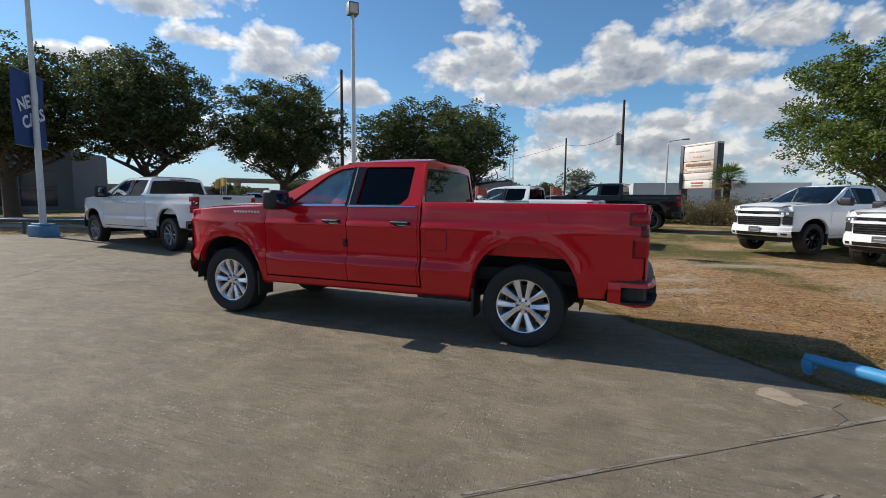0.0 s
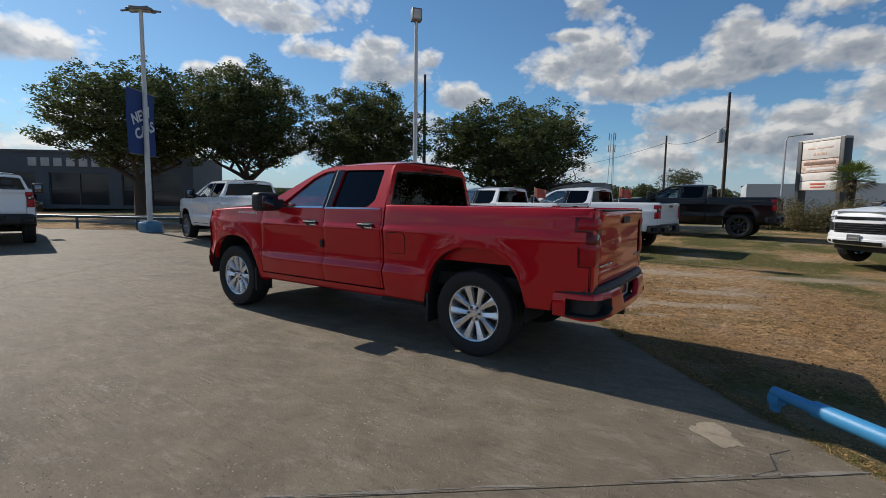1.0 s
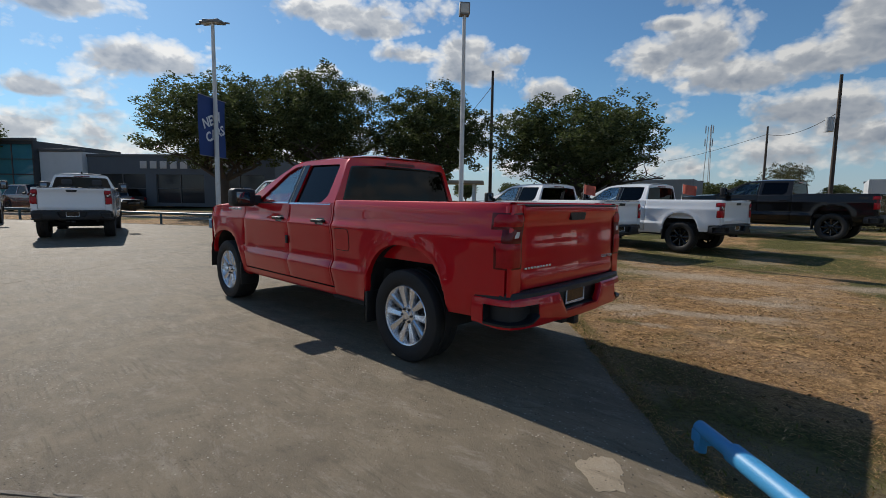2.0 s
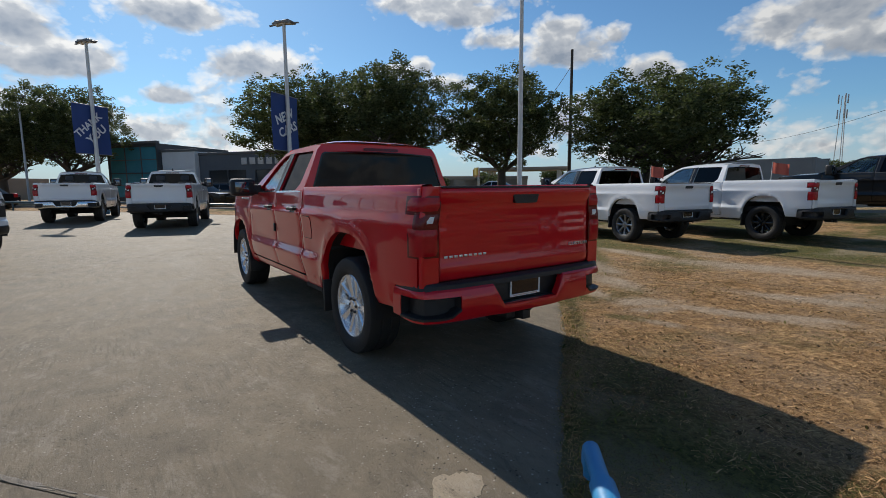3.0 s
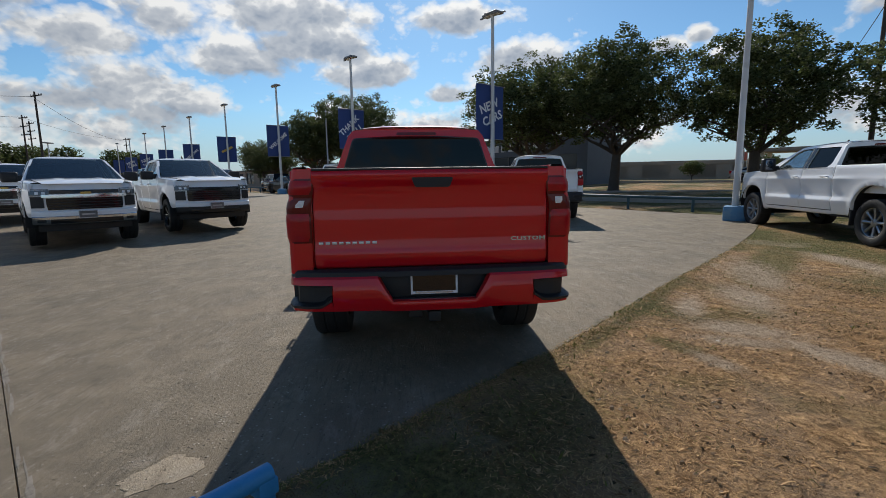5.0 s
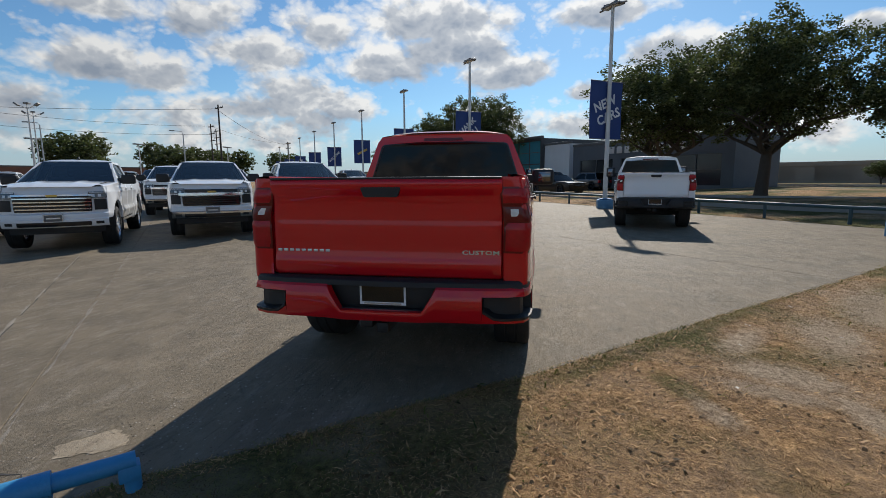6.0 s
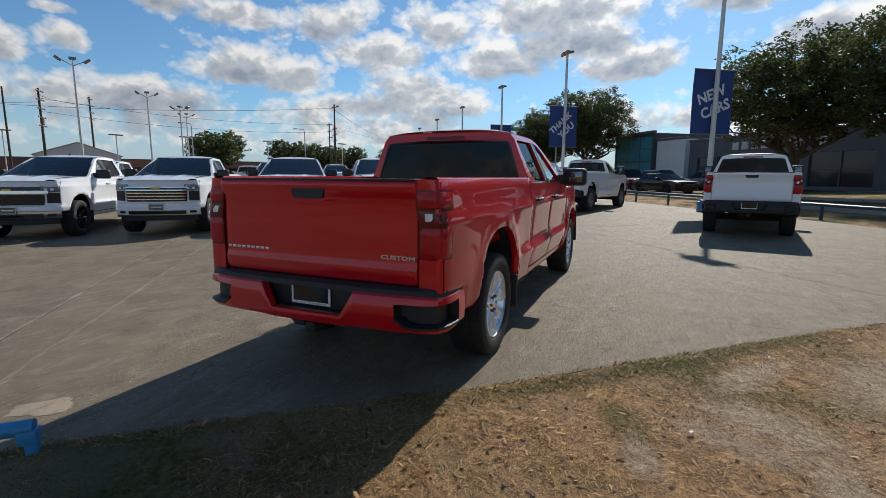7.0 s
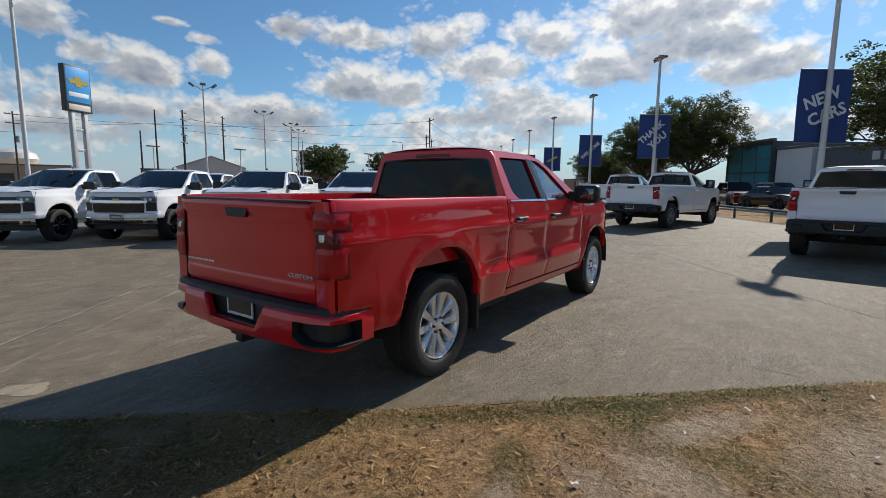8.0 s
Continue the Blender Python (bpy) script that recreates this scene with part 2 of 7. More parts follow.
def tube(points, radius, n=10, cap=True):
    """A round bar along points; radius may be a list."""
    pts = [Vector(p) for p in points]
    rs = radius if isinstance(radius, (list, tuple)) else [radius] * len(pts)
    v, f = [], []
    for i, p in enumerate(pts):
        d = (pts[min(i + 1, len(pts) - 1)] - pts[max(i - 1, 0)]).normalized()
        side = d.cross(Vector((0, 0, 1)) if abs(d.z) < 0.95 else Vector((1, 0, 0))).normalized()
        up = side.cross(d)
        v += [tuple(p + rs[i] * (math.cos(2 * math.pi * k / n) * side + math.sin(2 * math.pi * k / n) * up)) for k in range(n)]
    for i in range(len(pts) - 1):
        f += [(i * n + k, i * n + (k + 1) % n, (i + 1) * n + (k + 1) % n, (i + 1) * n + k) for k in range(n)]
    if cap:
        f += [tuple(range(n))[::-1], tuple((len(pts) - 1) * n + k for k in range(n))]
    return v, f


def lathe(profile, n=40):
    """Turned round the y axis; profile rows of radius and y."""
    v = [(r * math.cos(2 * math.pi * k / n), y, r * math.sin(2 * math.pi * k / n)) for r, y in profile for k in range(n)]
    f = [(i * n + k, i * n + (k + 1) % n, (i + 1) * n + (k + 1) % n, (i + 1) * n + k) for i in range(len(profile) - 1) for k in range(n)]
    return v, f


def plate(outer, holes, fn, thick):
    """A flat shape with holes, with thickness; fn(u, v, w) lays it into space, w from 0 to thick."""
    loops = [list(outer)] + [list(h) for h in holes]
    flat = [p for lp in loops for p in lp]
    tris = tessellate_polygon([[Vector((a, b, 0)) for a, b in lp] for lp in loops])
    n = len(flat)
    v = [tuple(fn(a, b, 0.0)) for a, b in flat] + [tuple(fn(a, b, thick)) for a, b in flat]
    f = [tuple(t) for t in tris] + [tuple(i + n for i in reversed(t)) for t in tris]
    o = 0
    for lp in loops:
        k = len(lp)
        f += [(o + i, o + (i + 1) % k, n + o + (i + 1) % k, n + o + i) for i in range(k)]
        o += k
    return v, f


def rounded(pts, r, seg=4):
    """A polygon with its corners rounded."""
    res = []
    k = len(pts)
    for i, p in enumerate(pts):
        a, b, c = Vector(pts[i - 1]), Vector(p), Vector(pts[(i + 1) % k])
        da, dc = (a - b), (c - b)
        rr = min(r, da.length * 0.45, dc.length * 0.45)
        s, e = b + da.normalized() * rr, b + dc.normalized() * rr
        for j in range(seg + 1):
            t = j / seg
            res.append(tuple((1 - t) ** 2 * s + 2 * t * (1 - t) * b + t * t * e))
    return res


def link_mesh(name, m, mat, smooth=38, weld=False):
    me = bpy.data.meshes.new(name)
    me.from_pydata(m[0], [], m[1])
    bm = bmesh.new()
    bm.from_mesh(me)
    if weld:
        bmesh.ops.remove_doubles(bm, verts=bm.verts[:], dist=0.0004)
    bmesh.ops.recalc_face_normals(bm, faces=bm.faces[:])
    bm.to_mesh(me)
    bm.free()
    if smooth:
        me.shade_smooth()
        me.set_sharp_from_angle(angle=radians(smooth))
    me.materials.append(mat)
    return new(name, me)


def part(name, m, mat, parent, label="", smooth=38, weld=False):
    ob = link_mesh(name, m, mat, smooth, weld)
    ob.parent = parent
    return tagged(ob, label)


def thing(name, label, category, at=None, group="", kind=""):
    ob = new(name)
    ob.empty_display_size = 0.2
    if at is not None:
        ob.matrix_world = at
    return tagged(ob, label, category, group, kind)


def flat_noise(x, y, s, k=3.7):
    return noise.noise(Vector((x * s, y * s, k)))


def gz(x, y):
    """Height of the lot: it rises a little towards the street and over the lawn."""
    t = min(1.0, max(0.0, (-y - 9.5) / 8.5))
    return 0.015 * min(max(0.0, x - 5.0), 22.0) + 0.36 * t * t * (3 - 2 * t)


def arange(a, b, step):
    k = max(1, int(round((b - a) / step)))
    return [a + (b - a) * i / k for i in range(k + 1)]


def letters(text, size, mat, parent, m, depth=0.004, spread=1.0, bold=0.018):
    """Lettering from the built-in font, as a mesh on its own."""
    cu = bpy.data.curves.new("lettering", "FONT")
    cu.body, cu.size, cu.extrude, cu.align_x, cu.align_y, cu.resolution_u = text, size, depth, "CENTER", "CENTER", 2
    cu.space_character, cu.offset = spread, size * bold
    tmp = new("lettering_tmp", cu)
    bpy.context.view_layer.update()
    me = bpy.data.meshes.new_from_object(tmp.evaluated_get(bpy.context.evaluated_depsgraph_get()))
    bpy.data.objects.remove(tmp)
    me.transform(m)
    me.materials.clear()
    me.materials.append(mat)
    ob = new("lettering", me)
    ob.parent = parent
    return ob

# ---------------------------------------------------------------- pickup trucks
ZS = [0.40, 0.46, 0.60, 0.70, 0.722, 0.785, 0.80, 0.95, 1.08, 1.14, 1.16, 1.185, 1.22, 1.34, 1.40]
YS = [0.888, 0.916, 0.950, 0.975, 0.975, 0.945, 0.940, 0.945, 0.956, 0.967, 0.968, 0.955, 0.941, 0.927, 0.915]
# the same flank without its creases, as it runs round the wheel arches
YS_PLAIN = [0.888, 0.912, 0.940, 0.953, 0.955, 0.957, 0.957, 0.955, 0.957, 0.959, 0.958, 0.953, 0.943, 0.928, 0.915]
WHEEL_R = 0.41


def wheel_parts(root, x, side, style, r=WHEEL_R, nuts=False):
    """One wheel: tyre, rim with spokes, hub, nuts and brake disc."""
    w = new("wheel")
    w.parent = root
    w.matrix_basis = Matrix.Translation((x, side * 0.80, r)) @ Matrix.Rotation(0 if side > 0 else math.pi, 4, "Z")
    rr = 0.268
    tread = [(r - 0.012, -0.135), (r, -0.115), (r, -0.05), (r - 0.007, -0.045), (r - 0.007, -0.035), (r, -0.03), (r, 0.03), (r - 0.007, 0.035), (r - 0.007, 0.045), (r, 0.05), (r, 0.115), (r - 0.012, 0.135)]
    prof = [(rr, -0.12), (rr + 0.07, -0.142)] + tread + [(r - 0.045, 0.146), (rr + 0.03, 0.142), (rr + 0.006, 0.125), (rr - 0.004, 0.10)]
    t = lathe(prof, 56)
    part("tyre", t, RUBBER, w)
    met, dark = {"split": ALLOY, "hd": GUNMETAL, "black": GLOSSBLK}[style], BRAKE
    barrel = lathe([(rr - 0.004, 0.128), (rr + 0.002, 0.122), (rr - 0.012, 0.115), (rr - 0.022, 0.09), (rr - 0.05, -0.10)], 56)
    rim = [barrel]
    pairs, spread = (5, 1) if style == "split" else (8, 0)
    for k in range(pairs):
        for s in ((-1, 1) if spread else (0,)):
            a0 = 2 * math.pi * k / pairs - math.pi / 2
            ra, rb = 0.062, rr - 0.010
            t0, t1 = a0 + s * 0.20, a0 + s * 0.325
            p0, p1 = Vector((math.cos(t0), 0, math.sin(t0))) * ra, Vector((math.cos(t1), 0, math.sin(t1))) * rb
            n = Vector((-(p1 - p0).z, 0, (p1 - p0).x)).normalized()
            w0, w1 = (0.022, 0.041) if spread else (0.022, 0.036)
            lean = s * 0.35
            v = []
            for t, hw, y in ((0.0, w0, 0.094), (0.45, w0 * 0.55 + w1 * 0.42, 0.104), (0.80, w1 * 0.95, 0.114), (1.0, w1 * 1.12, 0.117)):
                p = p0.lerp(p1, t)
                v += [tuple(p + n * hw + Vector((0, y - 0.050, 0))), tuple(p + n * hw * 0.82 + Vector((0, y - 0.012, 0))), tuple(p - n * hw * lean + Vector((0, y, 0))), tuple(p - n * hw * 0.82 + Vector((0, y - 0.012, 0))), tuple(p - n * hw + Vector((0, y - 0.050, 0)))]
            f = [(i * 5 + j, i * 5 + j + 1, i * 5 + j + 6, i * 5 + j + 5) for i in range(3) for j in range(4)]
            rim.append((v, f))
    part("rim", join(*rim), met, w, smooth=25)
    part("hub_cap", lathe([(0.0, 0.112), (0.034, 0.110), (0.040, 0.102), (0.075, 0.096), (0.082, 0.085), (0.085, 0.04)], 24), met, w)
    if nuts:
        for k in range(6):
            a = 2 * math.pi * k / 6
            part("wheel_nut", xf(lathe([(0.0, 0.112), (0.010, 0.112), (0.012, 0.106), (0.012, 0.08)], 8), Matrix.Translation((0.060 * math.cos(a), 0, 0.060 * math.sin(a)))), BRAKE, w)
    part("brake_disc", lathe([(0.0, 0.02), (0.19, 0.02), (0.19, 0.0), (0.0, 0.0)], 32), dark, w)
    return w


def pickup(paint, cab="double", wb=3.745, bumper="body", wheels="split", grille="bars", hd=False, hero=False, words="", name_bars=True, label="", group=""):
    """A full-size pickup. Origin on the ground under the rear axle, x forward, y to its left."""
    root = thing("pickup_truck", label, "pickup truck", group=group)
    lift = 0.07 if hd else 0.0
    xC = 1.105
    xF = wb - 0.60
    xD = {"double": 2.0, "crew": 2.10, "regular": None}[cab]
    if cab == "regular":
        xC = xF - 1.22
    nose = wb + 0.93
    arch_h = (0.575 if hd else 0.555)

    def arch(x):
        best = 0.0
        for xw, rx, rz in ((0.0, 0.53, 0.625), (wb, 0.51, arch_h)):
            u = abs(x - xw) / rx
            if u < 1:
                best = max(best, 0.41 + rz * (1 - u ** 2.5) ** 0.4)
        return best

    def half(x, z):
        near = min(abs(x), abs(x - wb))
        k = min(1.0, max(0.0, (near - 0.45) / 0.40)) if x > -0.2 else 0.0
        y = k * float(np.interp(z, ZS, YS)) + (1 - k) * float(np.interp(z, ZS, YS_PLAIN))
        for xw, r0 in ((0.0, 0.56), (wb, 0.54)):
            r = math.hypot(x - xw, (z - 0.43) * 0.92)
            if z > 0.42:
                y += 0.020 * math.exp(-((r - r0) / 0.085) ** 2)
        if x > wb + 0.1:
            y -= 0.20 * ((x - wb - 0.1) / 0.85) ** 2.2
        if x < -0.6:
            y -= 0.03 * ((-0.6 - x) / 0.5) ** 2
        return y

    def shifted(m):
        return xf(m, Matrix.Translation((0, 0, lift)))

    def side_panel(x0, x1, zb, zt, top="plain", step=0.045):
        """A curved body panel between x0 and x1, from zb(x) up to zt(x), with turned-in edges."""
        xs = arange(x0, x1, step)
        extra = [xw + s * rx * c for xw, rx in ((0.0, 0.53), (wb, 0.51)) for s in (-1, 1) for c in (0.86, 0.93, 0.97, 0.99, 0.999, 1.001) if x0 < xw + s * rx * c < x1]
        xs = sorted(set(round(x, 4) for x in xs + extra))
        lo = min(max(zb(x), arch(x)) for x in xs)
        hi = max(zt(x) for x in xs)
        levels = [lo, lo + 0.012, lo + 0.04] + [0.46, 0.53, 0.60, 0.66, 0.70, 0.722, 0.74, 0.765, 0.785, 0.80, 0.86, 0.92, 0.98, 1.03, 1.08, 1.12, 1.14, 1.16, 1.185, 1.22, 1.26, 1.30, 1.34]
        rows = [0.0] + sorted(z for z in levels[1:] if lo + 0.008 < z < hi - 0.012) + [9.0]

        def pt(x, s):
            b = max(zb(x), arch(x))
            t = zt(x)
            z = b if s == 0.0 else t if s == 9.0 else min(max(s, b), t)
            y = half(x, z)
            edge = min(x - x0, x1 - x)
            if edge < 0.004:
                y -= 0.006
            if z <= b + 0.004:
                y -= 0.012
            return Vector((x, y, z))

        outer = grid(lambda x, s: pt(x, s), xs, rows)
        bits = [outer]
        # returns: ends and the lower edge
        for xe in (xs[0], xs[-1]):
            bits.append(grid(lambda s, d, xe=xe: pt(xe, s) + Vector((0, -d, 0)), rows, [0, 0.035]))
        bits.append(grid(lambda x, d: pt(x, 0.0) + Vector((0, -d, 0)), xs, [0, 0.05]))
        if top == "roll":
            offs = [(0, 0), (0.02, 0.012), (0.06, 0.02), (0.14, 0.026)]
            bits.append(grid(lambda x, i: pt(x, 9.0) + Vector((0, -offs[i][0], offs[i][1])), xs, range(len(offs))))
        if top == "rail":
            offs = [(0, 0), (0.008, 0.010), (0.03, 0.014), (0.085, 0.014), (0.09, 0.0), (0.09, -0.52)]
            bits.append(grid(lambda x, i: pt(x, 9.0) + Vector((0, -offs[i][0], offs[i][1])), xs, range(len(offs))))
        return join(*bits)

    sill = lambda x: 1.368 - 0.02 * (x - 2.0) if x < xF else 1.35
    bedtop = lambda x: 1.405
    rocker = lambda x: 0.44
    fend = lambda x: 1.345 - 0.085 * max(0.0, (x - xF) / (nose - xF)) ** 1.6

    doors = []
    for s, mk in ((1, lambda m: m), (-1, mirror)):
        fender = part("front_fender", shifted(mk(side_panel(xF + 0.004, nose - 0.215, lambda x: 0.40 if x < wb else 0.62, fend, "roll"))), paint, root, weld=True)
        for k in range(9 if hero else 0):
            u0 = xF + 0.10 + k * 0.046
            part("name_bar", shifted(mk(box(u0, half(u0, 1.275) - 0.004, 1.262, u0 + 0.032, half(u0, 1.275) + 0.004, 1.290, 0.002))), SILVERINK, fender)
        fd_x0 = (xD or xC) + 0.004
        fd = part("front_door", shifted(mk(side_panel(fd_x0, xF - 0.004, lambda x: 0.52, sill))), paint, root, weld=True)
        doors.append((fd, s, fd_x0, xF))
        if xD:
            rd = part("rear_door", shifted(mk(side_panel(xC + 0.03, xD - 0.004, lambda x: 0.52, sill))), paint, root, weld=True)
            doors.append((rd, s, xC + 0.03, xD))
        part("rocker_panel", shifted(mk(side_panel(xC - 0.02, xF + 0.03, lambda x: 0.425, lambda x: 0.512))), paint, root, weld=True)
        part("cab_corner", shifted(mk(side_panel(xC, xC + 0.024, lambda x: 0.52, lambda x: 1.39))), paint, root, weld=True)
        bed = part("bed_side", shifted(mk(side_panel(-1.065, xC - 0.02, lambda x: 0.435 if x > 0 else 0.545 if x > -0.785 else 0.725, bedtop, "rail"))), paint, root, weld=True)
        if hero:
            if s > 0:
                fx0, fx1, fz0, fz1 = 0.80, 1.03, 0.92, 1.13
                part("fuel_gap", shifted(mk(plate(rounded([(fx0 - 0.006, fz0 - 0.006), (fx1 + 0.006, fz0 - 0.006), (fx1 + 0.006, fz1 + 0.006), (fx0 - 0.006, fz1 + 0.006)], 0.044), [], lambda u, v, w: (u, half(u, v) + 0.0022 - w, v), 0.003))), CHASSIS, bed)
                part("fuel_door", shifted(mk(plate(rounded([(fx0, fz0), (fx1, fz0), (fx1, fz1), (fx0, fz1)], 0.04), [], lambda u, v, w: (u, half(u, v) + 0.0045 - w, v), 0.004))), paint, bed)
        # wheel wells
        for xw, rx, rz in ((0.0, 0.53, 0.625), (wb, 0.51, arch_h)):
            an = [math.pi * k / 20 for k in range(21)]
            well = grid(lambda a, d: (xw + (rx + 0.01) * math.copysign(abs(math.cos(a)) ** 0.8, math.cos(a)), 0.962 - d, 0.41 + (rz + 0.01) * max(0.0, math.sin(a)) ** 0.8), an, [0, 0.45])
            inner = plate([(xw + (rx + 0.01) * math.copysign(abs(math.cos(a)) ** 0.8, math.cos(a)), 0.41 + (rz + 0.01) * max(0.0, math.sin(a)) ** 0.8) for a in an], [], lambda u, v, w: (u, 0.515 - w, v), 0.01)
            part("wheel_well", shifted(mk(join(well, inner))), CHASSIS, root)
        # mudguard flaps behind the wheels
        for xm in (-0.0 + 0.49, wb - 0.50):
            part("mud_flap", shifted(mk(box(xm, 0.72, 0.26, xm + 0.03, 0.965, 0.56, 0.008))), PLASTIC, root)
        # tail lamp wrapped round the corner
        zt0, zt1 = 0.935, 1.345

        def lampxy(u, g):
            # u: -0.22 on the side to 0.17 on the rear face
            c = 0.045
            hw = 0.925 + g
            if u < -c:
                return (-1.06 - u - c, hw)
            if u < c:
                a = (u + c) / (2 * c) * math.pi / 2
                return (-1.06 - c * math.sin(a) - g * math.sin(a), 0.925 - c + c * math.cos(a) + g * math.cos(a))
            return (-1.06 - c - g, 0.925 - c - (u - c))

        ush = [-0.185, -0.16, -0.12, -0.08, -0.045, -0.028, -0.012, 0.004, 0.018, 0.032, 0.045, 0.07, 0.10, 0.125, 0.145]

        def lamp_grid(ua, ub, za, zb_, g, taper=0.0):
            us = [ua] + [u for u in ush if ua + 0.004 < u < ub - 0.004] + [ub]
            zs = arange(za, zb_, 0.03)

            def f(u, z):
                k = 0.0 if (u in (ua, ub) or z in (zs[0], zs[-1])) else 1.0
                px, py = lampxy(u, 0.001 + (g - 0.001) * k)
                mid = 0.022 * taper * max(0.0, -u - 0.03) / 0.15 * math.sin((z - za) / (zb_ - za) * math.pi)
                return (px, py + half(px, z) - 0.925, z)

            return grid(f, us, zs)

        lamp = part("tail_lamp", shifted(mk(join(lamp_grid(-0.168, 0.150, 1.222, zt1, 0.004), lamp_grid(-0.070, 0.150, 1.10, 1.224, 0.004), lamp_grid(-0.132, 0.150, zt0, 1.102, 0.004)))), TAILD, root, "red tail lamp with a clear reversing lens")
        part("lens", shifted(mk(lamp_grid(-0.160, 0.143, 1.236, zt1 - 0.008, 0.010))), TAIL, lamp)
        part("lens", shifted(mk(lamp_grid(-0.122, 0.143, zt0 + 0.008, 1.132, 0.010))), TAIL, lamp)
        part("reverse_lens", shifted(mk(lamp_grid(0.045, 0.108, 1.152, 1.214, 0.009))), LENSW, lamp, "clear reversing lens")
        part("bed_jamb", shifted(mk(box(-1.075, 0.745, 0.77, -1.045, 0.90, 1.395, 0.004))), paint, root)
        # rear corner post between lamp and tailgate
        post = grid(lambda u, z: (lampxy(u, 0)[0], lampxy(u, 0)[1] + half(-1.06, z) - 0.925, z), [-0.01, 0.0, 0.015, 0.03, 0.045, 0.08, 0.153], arange(0.74, 1.405, 0.08))
        part("corner_post", shifted(mk(post)), paint, root)

    # doors: handles, windows, mirror
    slope = 0.46

    def gh(u, v, w, s):
        """Greenhouse side plane: u along, v up."""
        return (u, s * (0.915 - (v - 1.37) * slope - w), v + lift)

    topz = 1.86
    ax1 = xF - 1.03
    if cab == "regular":
        ax1 = xF - 0.95
    for s in (1, -1):
        outline = [(xC, 1.36), (xF + 0.12, 1.345), (xF - 0.10, 1.425), (ax1 + 0.34, topz - 0.135), (ax1 + 0.13, topz - 0.04), (ax1 - 0.12, topz), (xC + 0.22, topz), (xC + 0.06, topz - 0.01)]
        zt = topz - 0.055
        fx = (xD + 0.035) if xD else xC + 0.16
        fw = rounded([(fx, 1.375), (xF - 0.31, 1.368), (ax1 + 0.24, zt - 0.085), (ax1 + 0.07, zt - 0.012), (fx - 0.0, zt)], 0.03)
        holes = [fw]
        if xD:
            rx1 = xD - 0.10
            rw = rounded([(xC + 0.25, 1.385), (rx1, 1.375), (rx1 - 0.03, zt), (xC + 0.155, zt - 0.01), (xC + 0.165, 1.46)], 0.03)
            holes.append(rw)
        part("window_frame", plate(outline, holes, lambda u, v, w: gh(u, v, w, s), 0.05), paint, root, smooth=30)
        if xD:
            part("pillar_trim", plate([(xD - 0.10, 1.372), (xD + 0.034, 1.372), (xD + 0.030, zt + 0.003), (xD - 0.13, zt + 0.003)], [], lambda u, v, w: gh(u, v, w - 0.006, s), 0.005), GLOSSBLK, root)
            part("pillar_trim", plate([(xD - 0.02, 1.372), (xD - 0.005, 1.372), (xD - 0.015, zt + 0.003), (xD - 0.03, zt + 0.003)], [], lambda u, v, w: gh(u, v, w - 0.0075, s), 0.004), PLASTIC, root)
        for (d, ds, dx0, dx1) in doors:
            if ds != s:
                continue
            front = dx1 == xF
            hole = fw if front else rw
            part("door_glass", plate(hole, [], lambda u, v, w: gh(u, v, w + 0.022, s), 0.004), CLEARG if front else TINT, d)
            strip = [(dx0 + 0.03, 1.366), ((xF - 0.30) if front else dx1, 1.358), ((xF - 0.30) if front else dx1, 1.378), (dx0 + 0.03, 1.385)]
            part("sill_strip", plate(strip, [], lambda u, v, w: gh(u, v, w - 0.007, s), 0.006), CHROME if hero else PLASTIC, d)
            hx = dx0 + 0.07
            hy = half(hx + 0.1, 1.19)
            hmat = PLASTIC if hero else paint
            part("door_handle", shifted(xf(join(box(hx, hy + 0.022, 1.178, hx + 0.225, hy + 0.044, 1.212, 0.010, 3), box(hx + 0.005, hy - 0.01, 1.183, hx + 0.03, hy + 0.03, 1.207, 0.005), box(hx + 0.19, hy - 0.01, 1.183, hx + 0.215, hy + 0.03, 1.207, 0.005)), Matrix.Diagonal((1, s, 1, 1)))), hmat, d, "black door handle with a bright strip" if hero else "")
            part("handle_cup", shifted(xf(plate(rounded([(hx + 0.03, 1.155), (hx + 0.19, 1.155), (hx + 0.19, 1.225), (hx + 0.03, 1.225)], 0.03), [], lambda u, v, w: (u, half(u, v) + 0.0025 - w, v), 0.004), Matrix.Diagonal((1, s, 1, 1)))), PLASTIC if hero else paint, d)
            if hero:
                part("handle_strip", shifted(xf(box(hx + 0.02, hy + 0.040, 1.200, hx + 0.205, hy + 0.046, 1.205, 0.001), Matrix.Diagonal((1, s, 1, 1)))), CHROME, d, "bright handle strip")
                if front and s > 0:
                    part("door_guard", box(dx0 - 0.005, half(dx0, 0.95), 0.91, dx0 + 0.035, half(dx0, 0.95) + 0.018, 1.0, 0.004), PLASTIC, d, "black shipping guard on the door edge")
            if front:
                mx = xF - 0.33
                head = box(mx - 0.06, 0.955, 1.315, mx + 0.11, 1.25, 1.535 + (0.10 if hd else 0), 0.045, 4)
                arm = box(mx - 0.05, 0.87, 1.335, mx + 0.09, 1.04, 1.46, 0.03, 3)
                mir = part("door_mirror", shifted(xf(join(head, arm), Matrix.Diagonal((1, s, 1, 1)))), PLASTIC, d, "black door mirror")
                part("mirror_glass", shifted(xf(box(mx - 0.063, 1.04, 1.36, mx - 0.057, 1.205, 1.495 + (0.10 if hd else 0), 0.002), Matrix.Diagonal((1, s, 1, 1)))), MIRROR, mir, "mirror glass")

